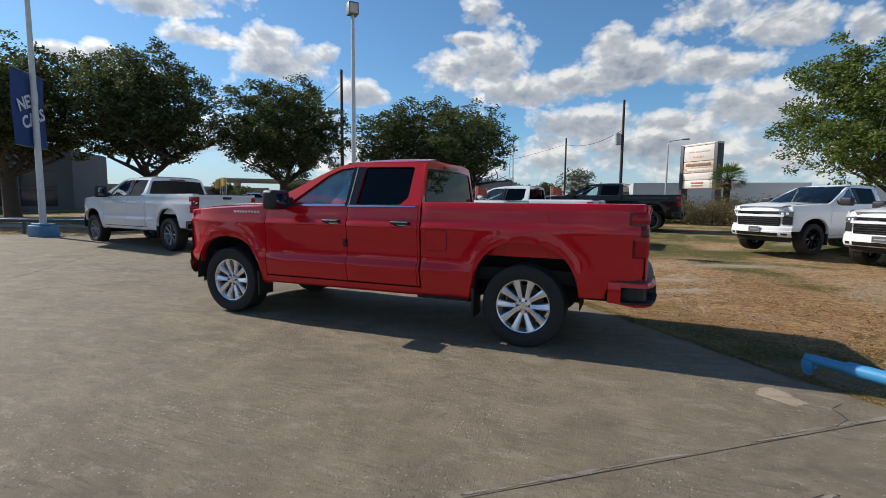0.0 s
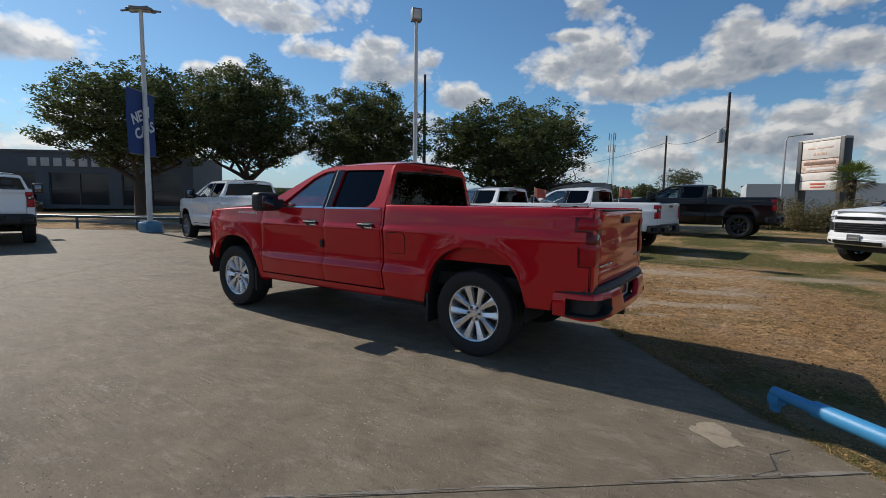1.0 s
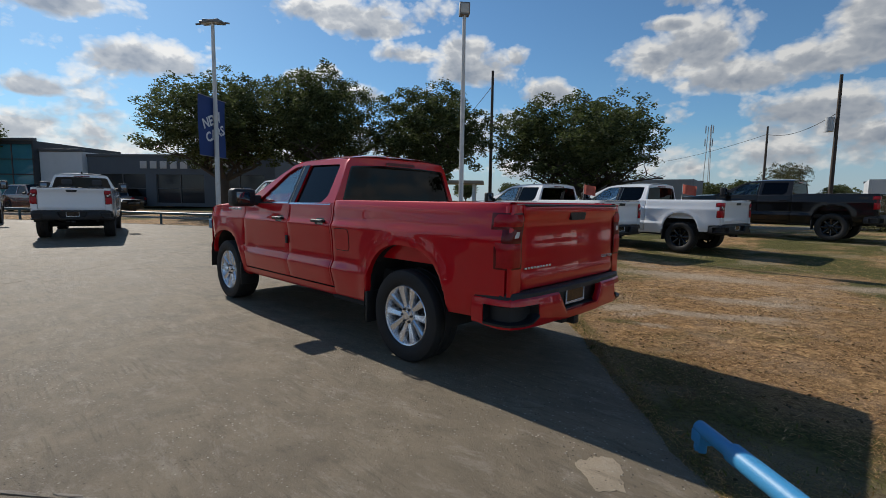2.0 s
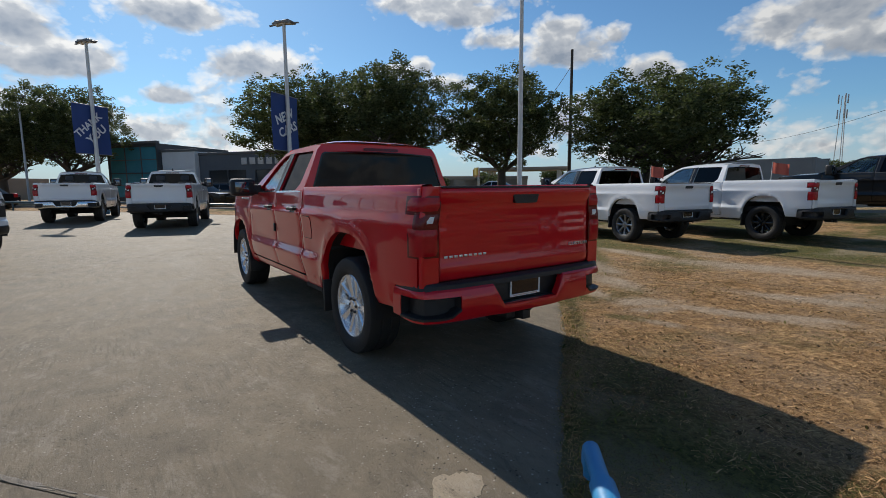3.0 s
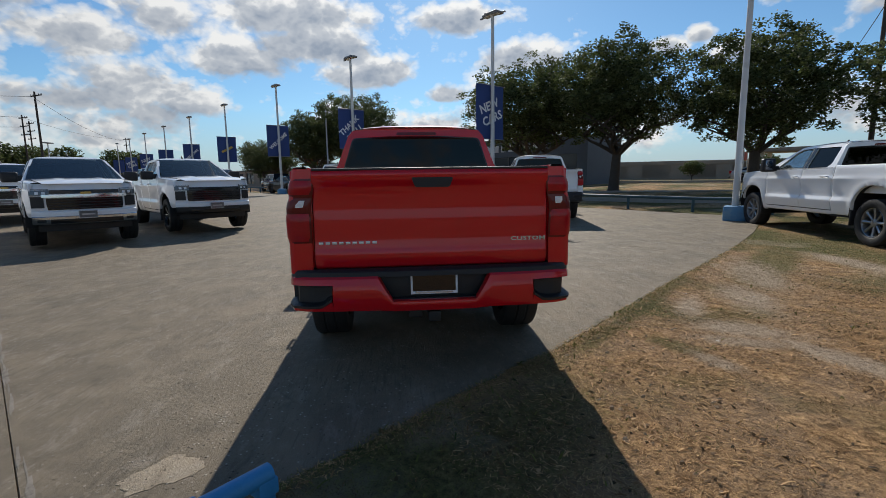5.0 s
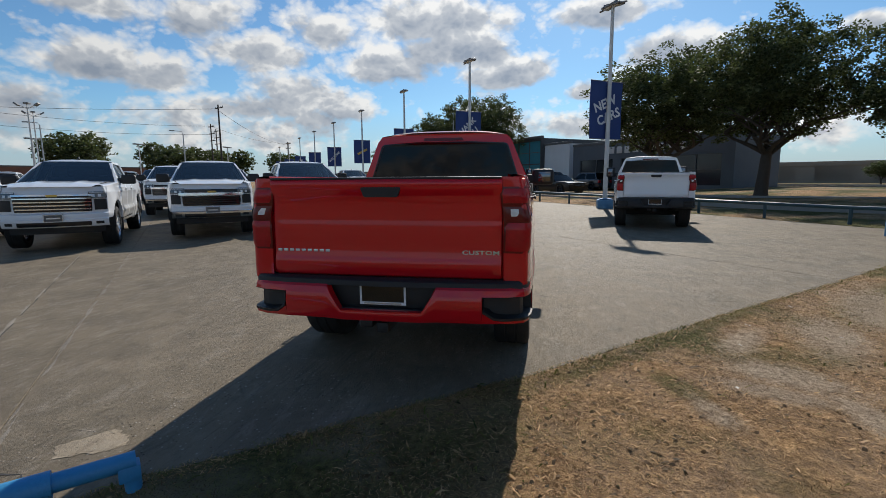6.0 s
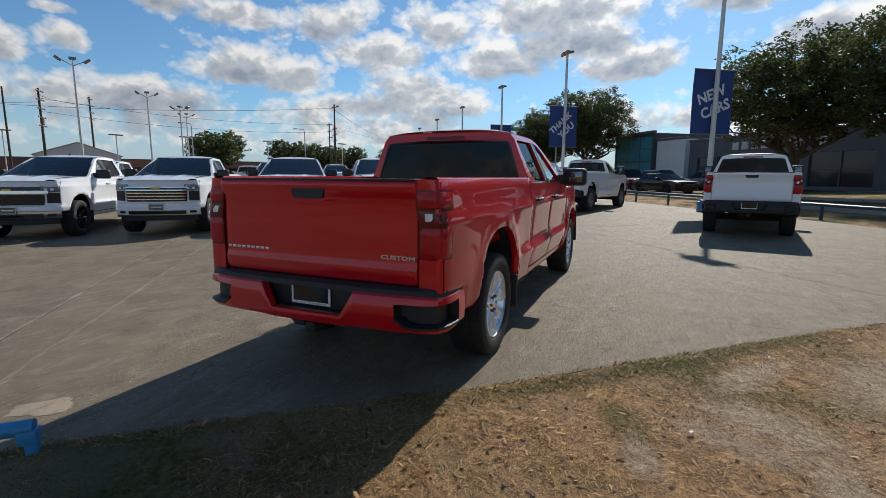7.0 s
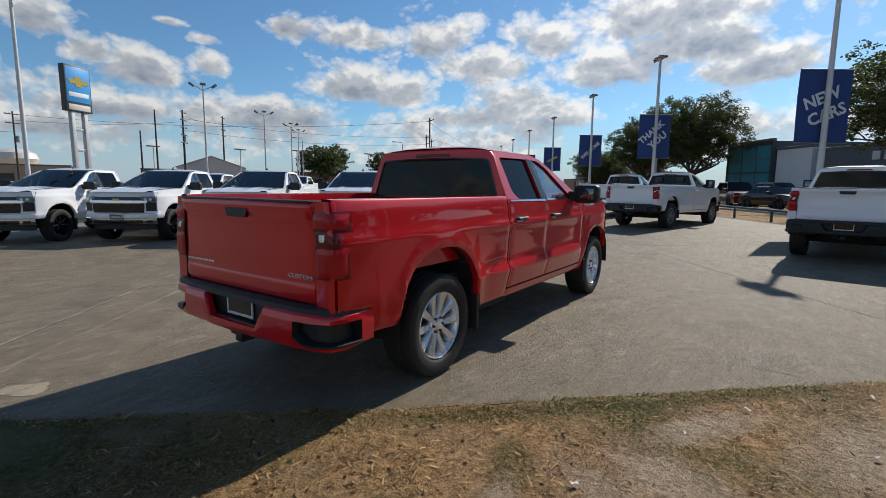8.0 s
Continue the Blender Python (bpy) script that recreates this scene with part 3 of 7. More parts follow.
    # roof
    def roof(x, v):
        yw = 0.692
        t = (x - xC) / (ax1 - xC)
        crown = 0.055 * math.sin(max(0.0, min(1.0, 0.25 + t * 0.62)) * math.pi) + 0.012
        end = max(0.0, (t - 0.86) / 0.14) ** 2 * 0.03 + max(0.0, (0.06 - t) / 0.06) * 0.018
        y = yw * v
        return (x, y, topz - 0.002 + lift + crown * (1 - abs(v) ** 4) - end * (1 - abs(v) ** 6))

    part("roof", join(grid(roof, arange(xC + 0.02, ax1 + 0.02, 0.06), [-1, -0.985, -0.95, -0.88, -0.75, -0.5, -0.25, 0, 0.25, 0.5, 0.75, 0.88, 0.95, 0.985, 1])), paint, root, smooth=60)
    # rear wall of the cab, its glass and stop lamp
    rl = lambda u, v, w: (xC + (v - 1.37) * 0.06 + w - 0.012 * (1 - (u / 0.9) ** 2), u, v + lift)
    back = [(-0.905, 0.72), (0.905, 0.72), (0.905, 1.37), (0.735, 1.80), (0.685, 1.858), (0.4, 1.88), (-0.4, 1.88), (-0.685, 1.858), (-0.735, 1.80), (-0.905, 1.37)]
    rear_hole = rounded([(-0.80, 1.40), (0.80, 1.40), (0.675, 1.765), (0.3, 1.785), (-0.3, 1.785), (-0.675, 1.765)], 0.035)
    wall = part("cab_back", plate(back, [rear_hole], rl, 0.03), paint, root)
    part("rear_window", plate(rear_hole, [], lambda u, v, w: rl(u, v, w + 0.006), 0.004), TINT, wall, "dark tinted rear window")
    part("window_seal", plate(rounded([(-0.815, 1.388), (0.815, 1.388), (0.688, 1.777), (0.3, 1.797), (-0.3, 1.797), (-0.688, 1.777)], 0.04), [rear_hole], lambda u, v, w: rl(u, v, w - 0.004), 0.006), GLOSSBLK, wall)
    part("high_stop_lamp", plate(rounded([(-0.22, 1.808), (0.22, 1.808), (0.21, 1.838), (-0.21, 1.838)], 0.01), [], lambda u, v, w: rl(u, v, w - 0.008), 0.007), TAILD, wall, "slim red stop lamp")
    # windscreen, cowl and bonnet
    def ws(u, v, w=0.0):
        t = (v - 1.36) / (topz - 1.36)
        xm = (xF + 0.16) + (ax1 - 0.01 - xF - 0.16) * t
        yw = 0.86 + (0.69 - 0.86) * t
        return (xm + 0.12 * (1 - u * u) * (1 - 0.55 * t) - w, u * yw, v + lift)

    part("windscreen", grid(lambda u, v: ws(u, v), arange(-1, 1, 0.1), arange(1.36, topz, 0.08)), CLEARG if hero else SCREEN, root)
    def bonnet(x, v):
        t = max(0.0, (x - xF - 0.05) / (nose - 0.05 - xF - 0.05))
        yw = 0.80 - 0.14 * t ** 3
        z = 1.375 - 0.03 * t - 0.075 * t ** 3.5 + math.sqrt(max(0.0, 4 * t * (1 - t))) * (0.026 * (1 - abs(v) ** 3) + 0.014 * math.exp(-((abs(v) - 0.45) / 0.10) ** 2))
        return (x, yw * v, z + lift)

    part("bonnet", grid(bonnet, arange(xF + 0.05, nose - 0.05, 0.08), arange(-1, 1, 0.05)), paint, root, smooth=60)
    part("cowl", shifted(box(xF - 0.1, -0.86, 1.28, xF + 0.16, 0.86, 1.37, 0.02)), PLASTIC, root)
    # nose: panel, grille, lamps, bumper
    def front(u, z, w=0.0):
        return (nose - 0.03 - 0.20 * (abs(u) / 0.88) ** 3 - 0.07 * max(0.0, (z - 1.0) / 0.3) ** 2 + w, u, z + lift)

    us = arange(-0.875, 0.875, 0.0625)
    face = part("front_panel", grid(lambda u, z: front(u, z, -0.012), us, arange(0.62, 1.27, 0.05)), paint, root)
    split = grille in ("split", "white")
    gz0, gz1 = (0.76, 0.985) if split else (0.78, 1.11)
    gr = part("grille", grid(lambda u, z: front(u * (1.0 - 0.25 * max(0.0, 0.86 - z)), z, 0.002), arange(-0.63, 0.63, 0.06), arange(gz0, gz1, 0.04)), GLOSSBLK, root, "black grille")
    for z in arange(gz0 + 0.03, gz1 - 0.03, 0.055):
        part("grille_slat", grid(lambda u, d: front(u, z + d, 0.010), arange(-0.60, 0.60, 0.06), [-0.008, 0.008]), PLASTIC, gr)
    bright = CHROME if grille in ("bars", "split") else paint
    if split:
        part("upper_slot", grid(lambda u, z: front(u, z, 0.002), arange(-0.57, 0.57, 0.06), [1.072, 1.11, 1.145]), GLOSSBLK, gr)
        bars = [(1.03, 0.030, 0.70)]
    else:
        bars = [(0.83, 0.012, 0.61), (0.90, 0.012, 0.62), (0.97, 0.012, 0.63), (1.04, 0.012, 0.63), (1.105, 0.016, 0.64)] if grille == "bars" else []
    for z, hh, hw in bars:
        part("grille_bar", join(grid(lambda u, d: front(u, z + d, 0.022), arange(-hw, hw, 0.06), [-hh, 0.0, hh]), grid(lambda u, d: front(u, z + hh, 0.022 - d), arange(-hw, hw, 0.06), [0, 0.03]), grid(lambda u, d: front(u, z - hh, 0.022 - d), arange(-hw, hw, 0.06), [0, 0.03])), bright, gr)
    if grille != "black":
        ez = 1.085 if split else 1.095
        part("emblem", plate(rounded([(-0.09, -0.022), (0.09, -0.022), (0.09, 0.022), (-0.09, 0.022)], 0.015), [], lambda u, v, w: (nose - 0.02 + w, u, ez + v + lift), 0.014), GLOSSBLK if grille == "white" else GOLD, gr, "black emblem" if grille == "white" else "gold-coloured emblem")
    for s in (1, -1):
        hl = part("headlamp", grid(lambda u, z: front(s * u, z, 0.010), arange(0.58, 0.875, 0.04), [1.035, 1.06, 1.11, 1.155, 1.17]), LAMPG, root, "clear headlamp")
        part("lamp_strip", grid(lambda u, z: front(s * u, z, 0.015), arange(0.60, 0.87, 0.04), [1.148, 1.160]), LENSW, hl)
        for uu in (0.66, 0.76):
            part("lamp_lens", grid(lambda u, z: front(s * u, z, 0.016), [uu - 0.026, uu, uu + 0.026], [1.065, 1.09, 1.115]), LENSW, hl)
        part("lamp_pocket", grid(lambda u, z: front(s * u, z, 0.002), arange(0.665, 0.865, 0.04), arange(0.80, 1.02, 0.05)), PLASTIC, root)
    fb_mat = {"body": paint, "black": PLASTIC, "chrome": CHROME}[bumper]
    prof = [(0.46, -0.05), (0.475, 0.0), (0.52, 0.032), (0.58, 0.045), (0.62, 0.046), (0.635, 0.028), (0.68, 0.032), (0.725, 0.024), (0.75, -0.01)]
    bump = part("front_bumper", grid(lambda u, i: front(u, prof[i][0], prof[i][1]), us, range(6)), fb_mat, root)
    part("bumper_top", grid(lambda u, i: front(u, prof[i][0], prof[i][1]), us, range(5, 9)), paint, bump)
    part("lower_intake", grid(lambda u, z: front(u, z, 0.050 - 0.25 * abs(z - 0.56)), arange(-0.60, 0.60, 0.06), [0.49, 0.505, 0.53, 0.56, 0.575]), GLOSSBLK, bump, "black lower intake")
    part("air_dam", grid(lambda u, z: front(u * 0.90, z, -0.13 - 0.10 * (0.48 - z)), us, [0.33, 0.38, 0.43, 0.50]), PLASTIC, root)
    for s in (1, -1):
        part("fog_pocket", grid(lambda u, z: front(s * u, z, 0.048 - 0.25 * abs(z - 0.56)), arange(0.67, 0.80, 0.05), [0.515, 0.54, 0.57]), PLASTIC, bump)
    if grille != "none":
        pl = part("plate_card", plate([(-0.155, 0.58), (0.155, 0.58), (0.155, 0.73), (-0.155, 0.73)], [], lambda u, v, w: (nose + 0.03 + w, u, v + lift), 0.012), PLATE, bump, "dealer plate card with a pale border")
        part("plate_border", plate([(-0.155, 0.58), (0.155, 0.58), (0.155, 0.73), (-0.155, 0.73)], [[(-0.143, 0.592), (0.143, 0.592), (0.143, 0.718), (-0.143, 0.718)]], lambda u, v, w: (nose + 0.043 + w, u, v + lift), 0.004), SILVERINK, pl)
        part("plate_writing", plate([(-0.11, 0.64), (0.11, 0.64), (0.11, 0.67), (-0.11, 0.67)], [], lambda u, v, w: (nose + 0.0435 + w, u, v + lift), 0.002), SILVERINK, pl)

    # tailgate
    gw = 0.768
    zz = [0.765, 0.775, 0.80, 0.838, 0.862, 0.885, 0.90, 1.0, 1.115, 1.125, 1.235, 1.245, 1.285, 1.30, 1.325, 1.36, 1.385, 1.396, 1.40]
    xx = [-1.118, -1.132, -1.139, -1.1445, -1.1445, -1.139, -1.136, -1.134, -1.1335, -1.1325, -1.1325, -1.1335, -1.136, -1.142, -1.154, -1.162, -1.160, -1.15, -1.12]
    xx = [x + 0.035 for x in xx]

    def gate(y, z):
        x = float(np.interp(z, zz, xx))
        e = max(0.0, (abs(y) - gw + 0.012) / 0.012)
        return (x + 0.02 * e * e + 0.012 * (abs(y) / gw) ** 2 - 0.012, y, z + lift)

    ys = [-gw, -gw + 0.006, -gw + 0.02] + arange(-0.70, 0.70, 0.1) + [gw - 0.02, gw - 0.006, gw]
    tg = part("tailgate", join(grid(gate, ys, zz), grid(lambda y, d: (-1.09 + d, y, 1.40 + lift), [-gw, gw], [0, 0.06]), grid(lambda z, d: (-1.09 + d, gw, z + lift), [0.77, 1.40], [0, 0.06]), grid(lambda z, d: (-1.09 + d, -gw, z + lift), [0.77, 1.40], [0, 0.06]), grid(lambda y, z: (-1.03, y, z + lift), [-gw, gw], [0.77, 1.40])), paint, root)
    part("tailgate_cap", box(-1.13, -gw + 0.01, 1.392 + lift, -1.02, gw - 0.01, 1.408 + lift, 0.006), PLASTIC, tg, "black plastic cap along the tailgate")
    part("tailgate_handle", plate(rounded([(-0.135, 1.345), (0.135, 1.345), (0.11, 1.282), (-0.11, 1.282)], 0.015), [], lambda u, v, w: (-1.139 + w, u, v + lift), 0.035), PLASTIC, tg, "black tailgate handle")
    if name_bars:
        # model name: plain upright bars of its size
        for k in range(9):
            u0 = 0.735 - k * 0.0425
            part("name_bar", box(-1.1115, u0 - 0.029, 0.923 + lift, -1.105, u0, 0.940 + lift, 0.002), SILVERINK, tg)
    if words:
        letters(words, 0.046, SILVERINK, tg, Matrix.Translation((-1.108, -0.635, 0.934 + lift)) @ Matrix(((0, 0, -1, 0), (-1, 0, 0, 0), (0, 1, 0, 0), (0, 0, 0, 1))) @ Matrix.Diagonal((1.22, 0.8, 1, 1)), 0.004, 1.05)

    # bed floor, front wall
    part("bed_floor", join(box(-1.04, -0.90, 0.84 + lift, -0.42, 0.90, 0.90 + lift, 0.005), box(-0.43, -0.50, 0.842 + lift, 0.43, 0.50, 0.898 + lift, 0.005), box(0.42, -0.90, 0.84 + lift, xC - 0.03, 0.90, 0.90 + lift, 0.005), box(xC - 0.06, -0.84, 0.80 + lift, xC - 0.03, 0.84, 1.38 + lift, 0.005)), CHASSIS, root)
    # rear bumper, following a path round the back
    PX = [-0.78, -0.93, -1.05, -1.12, -1.165, -1.195, -1.21, -1.215]
    PY = [0.945, 0.952, 0.945, 0.915, 0.83, 0.66, 0.35, 0.0]
    PSs = [0.0]
    for i in range(1, 8):
        PSs.append(PSs[-1] + math.hypot(PX[i] - PX[i - 1], PY[i] - PY[i - 1]))
    S = PSs[-1]

    def bp(s, z, w=0.0):
        """s from -S (its right end) to S (its left end); w outward."""
        a = S - abs(s)
        x, y = float(np.interp(a, PSs, PX)), float(np.interp(a, PSs, PY))
        k = min(1.0, max(0.0, (a - 0.1) / 0.45))
        return (x - w * k - 0.02 * ((z - 0.6) / 0.14) ** 2 * -1 * k, math.copysign(y + w * (1 - k) - 0.012 * ((z - 0.6) / 0.14) ** 2, s if s else 1), z + lift)

    bm_mat = {"body": paint, "black": PLASTIC, "chrome": CHROME}[bumper]
    ss = sorted(set(arange(-S, S, 0.05)))
    zl = [0.488, 0.500, 0.512, 0.520, 0.526, 0.60, 0.664, 0.670, 0.69, 0.708, 0.722, 0.730]
    wl = [-0.05, 0.0, 0.003, 0.004, 0.004, 0.004, 0.003, 0.002, 0.001, 0.0, -0.012, -0.05]
    pk0, pk1 = 0.655, S - 0.115
    ss = sorted(set(ss + [-0.37, -0.27, 0.27, 0.37] + [k * e for k in (1, -1) for e in (pk0 - 0.002, pk0 + 0.002, 0.70, pk1 - 0.002, pk1 + 0.002)]))
    inner = lambda s: pk0 < abs(s) < pk1
    cut = lambda s: min(0.05, max(0.0, (0.735 - abs(s)) * 0.65))

    def cover(s, i):
        # the top edge dips to a wide notch for the plate; the corners hold deep foot steps
        dip = min(1.0, max(0.0, (0.37 - abs(s)) / 0.10))
        z = zl[i] - dip * 0.165 * max(0.0, (zl[i] - 0.488) / 0.242)
        w = wl[i]
        if inner(s):
            z += cut(s) if 3 <= i <= 4 else 0.0
            w = -0.075 if 4 <= i <= 6 else w
        return bp(s, z + (0.022 * max(0.0, (abs(s) - 1.05) / 0.2) if i < 3 else 0), w)

    rb = part("rear_bumper", grid(cover, ss, range(len(zl))), bm_mat, root, smooth=28)
    part("step_pad", join(grid(lambda s, i: bp(s * 0.985, [0.716, 0.748, 0.762, 0.764][i], [-0.012, -0.008, -0.022, -0.13][i] if abs(s) < 0.9 else [-0.004, 0.0, -0.012, -0.09][i]), ss, range(4))), PLASTIC, rb, "black plastic bumper step")
    for s in (1, -1):
        us2 = [pk0 + 0.003, pk0 + 0.006] + [u for u in ss if pk0 + 0.012 < u < pk1 - 0.012] + [pk1 - 0.006, pk1 - 0.003]
        rows = [(0.667, 0.0), (0.662, -0.07), (0.58, -0.07), (0.548, -0.066), (0.541, -0.01), (0.536, 0.012), (0.522, 0.013), (0.517, 0.004)]

        def pocket(u, i):
            z, w = rows[i]
            if u in (us2[0], us2[-1]):
                w = max(w, 0.001)
            return bp(s * u, z + (cut(u) if z < 0.56 else 0.0), w)

        part("corner_pocket", grid(pocket, us2, range(len(rows))), PLASTIC, rb, "black corner step in the bumper", smooth=28)
    part("plate_recess", join(box(-1.125, -0.42, 0.545 + lift, -1.08, 0.42, 0.75 + lift, 0.008), box(-1.18, -0.30, 0.548 + lift, -1.11, 0.30, 0.568 + lift, 0.006)), PLASTIC, rb, "black recess around the plate")
    pf = lambda u, v, w: (-1.142 + w, u, v + 0.015 + lift)
    pl = part("plate_card", plate([(-0.153, 0.572), (0.153, 0.572), (0.153, 0.728), (-0.153, 0.728)], [], lambda u, v, w: pf(u, v, w + 0.004), 0.01), GLOSSBLK, rb, "black plate holder with a bright frame")
    part("plate_frame", plate([(-0.155, 0.57), (0.155, 0.57), (0.155, 0.73), (-0.155, 0.73)], [[(-0.142, 0.588), (0.142, 0.588), (0.142, 0.718), (-0.142, 0.718)]], pf, 0.008), INK, pl, "bright plate frame")
    part("plate_writing", plate([(-0.125, 0.574), (0.125, 0.574), (0.125, 0.584), (-0.125, 0.584)], [], lambda u, v, w: pf(u, v, w - 0.002), 0.002), SILVERINK, pl)
    # under the body
    ch = [box(-1.05, s * 0.52 - 0.06, 0.46 + lift, wb + 0.6, s * 0.52 + 0.06, 0.62 + lift, 0.01) for s in (1, -1)]
    ch += [box(-1.0, -0.75, 0.62 + lift, nose - 0.35, 0.75, 0.76 + lift, 0.02), box(-0.1, -0.7, 0.32, 0.1, 0.7, 0.48, 0.05, 3), box(wb - 0.1, -0.6, 0.32, wb + 0.1, 0.6, 0.48, 0.05, 3), box(0.6, 0.1, 0.36 + lift, 2.2, 0.45, 0.62, 0.03)]
    ch += [box(0.50, s * 0.88 - 0.02, 0.40 + lift, xC + 0.04, s * 0.88 + 0.02, 0.80 + lift, 0) for s in (1, -1)]
    ch += [box(0.9, -0.50, 0.34 + lift, 2.6, -0.12, 0.62 + lift, 0.03), box(-0.85, -0.34, 0.42 + lift, -0.35, 0.34, 0.62 + lift, 0.06, 3)]
    ch += [box(xC, s * 0.875 - 0.012, 0.45 + lift, xF + 0.02, s * 0.875 + 0.012, 0.62 + lift, 0) for s in (1, -1)]
    part("chassis", join(*ch), CHASSIS, root)
    part("hitch_receiver", box(-1.16, -0.04, 0.40 + lift, -0.95, 0.04, 0.47 + lift, 0.008), PLASTIC, root, "black tow hitch receiver")
    part("hitch_wiring", box(-1.12, 0.08, 0.42 + lift, -0.97, 0.17, 0.47 + lift, 0.01), PLASTIC, root)
    part("exhaust_pipe", tube([(-0.3, -0.50, 0.46 + lift), (-0.6, -0.52, 0.46 + lift), (-0.85, -0.56, 0.45 + lift)], 0.035), BRAKE, root)
    # cabin
    part("dashboard", shifted(box(xF - 0.30, -0.78, 1.0, xF + 0.1, 0.78, 1.33, 0.05, 3)), SEAT, root)
    for y in (0.40, -0.40):
        sx = xF - 1.10 if cab != "regular" else xF - 1.0
        sm = join(box(sx - 0.2, y - 0.26, 0.80, sx + 0.35, y + 0.26, 1.0, 0.06, 3), box(sx - 0.30, y - 0.26, 0.85, sx - 0.12, y + 0.26, 1.50, 0.06, 3), box(sx - 0.30, y - 0.14, 1.52, sx - 0.18, y + 0.14, 1.72, 0.05, 3), box(sx - 0.26, y - 0.05, 1.4, sx - 0.22, y + 0.05, 1.55, 0.01))
        part("front_seat", shifted(sm), SEAT, root)
    if xD:
        part("rear_seat", shifted(join(box(xC + 0.1, -0.72, 0.85, xC + 0.25, 0.72, 1.42, 0.05, 3), box(xC + 0.1, -0.72, 0.75, xC + 0.6, 0.72, 0.95, 0.05, 3))), SEAT, root)
    ring = [(xF - 0.42 + 0.06 * math.sin(a), 0.40 + 0.19 * math.cos(a), 1.24 + 0.18 * math.sin(a) + lift) for a in (2 * math.pi * k / 20 for k in range(21))]
    part("steering_wheel", tube(ring, 0.016, 6, False), PLASTIC, root)
    part("cab_floor", shifted(box(xC + 0.02, -0.85, 0.60, xF, 0.85, 0.66, 0.01)), CHASSIS, root)
    if hd or not hero:
        part("aerial", tube([(ax1 - 0.2, 0, topz + 0.06 + lift), (ax1 - 0.26, 0, topz + 0.12 + lift)], [0.03, 0.012], 8), PLASTIC, root)
    for xw in (0.0, wb):
        for s in (1, -1):
            wheel_parts(root, xw, s, wheels, WHEEL_R + (0.02 if hd else 0), hero)
    return root


def put(ob, x, y, heading):
    return Matrix.Translation((x, y, gz(x, y))) @ Matrix.Rotation(radians(heading), 4, "Z")


hero = pickup(RED, "double", 3.745, "body", "split", "bars", hero=True, words="CUSTOM", label="glossy red double-cab pickup truck parked at the edge of the concrete", group="parked pickups")

# ---------------------------------------------------------------- the lot
# street frame: along the pole line and outward across the street
ORG = Vector((17.2, -4.0))
ALONG = Vector((math.cos(radians(37.5)), math.sin(radians(37.5))))
OUTW = Vector((ALONG.y, -ALONG.x))


def st(a, o):
    p = ORG + ALONG * a + OUTW * o
    return (p.x, p.y)


# bare sandy places in the lawn: middle, half length, half width, turn
BARE = [(-1.35, -3.05, 1.05, 0.19, 0.30), (-0.75, -2.55, 0.45, 0.16, 1.1), (0.3, -2.75, 0.5, 0.16, -0.6), (-0.45, -2.75, 0.5, 0.28, 0.9), (0.6, -3.6, 0.8, 0.3, -0.4), (-1.1, -2.05, 0.25, 0.12, 0.3), (1.7, -4.6, 1.3, 0.35, -0.5), (-0.3, -6.6, 1.9, 0.5, 0.2), (-1.7, -4.5, 1.0, 0.25, 0.3), (-3.2, -7.4, 1.6, 0.4, 0.3), (2.2, -6.6, 1.1, 0.3, -0.2), (-1.9, -3.4, 0.5, 0.16, 0.5)]


# greener places: beside the concrete and towards the trucks on the grass; the first also deepens the red truck's shadow
# by its dark green
LUSH = [(-2.1, -0.15, 1.0, 0.42, -0.8), (-3.2, 0.7, 1.2, 0.4, -0.8), (2.6, -5.6, 2.4, 0.35, -0.8), (0.2, -2.1, 1.6, 0.12, -0.78), (4.2, -7.6, 2.5, 0.9, -0.3), (0.4, -9.6, 3.0, 0.8, -0.2), (-0.75, -1.95, 0.25, 0.12, 0.4)]


def spot_at(spots, x, y):
    """Strength of the nearest of some oval spots at a place, from 0 to 1."""
    best = 0.0
    for bx, by, l, w, t in spots:
        c, s_ = math.cos(t), math.sin(t)
        u, v = ((x - bx) * c + (y - by) * s_) / l, (-(x - bx) * s_ + (y - by) * c) / w
        best = max(best, math.exp(-0.8 * (u * u + v * v)))
    return best


def bare_at(x, y):
    """How bare the lawn is at a place, from 0 to 1."""
    return spot_at(BARE, x, y)


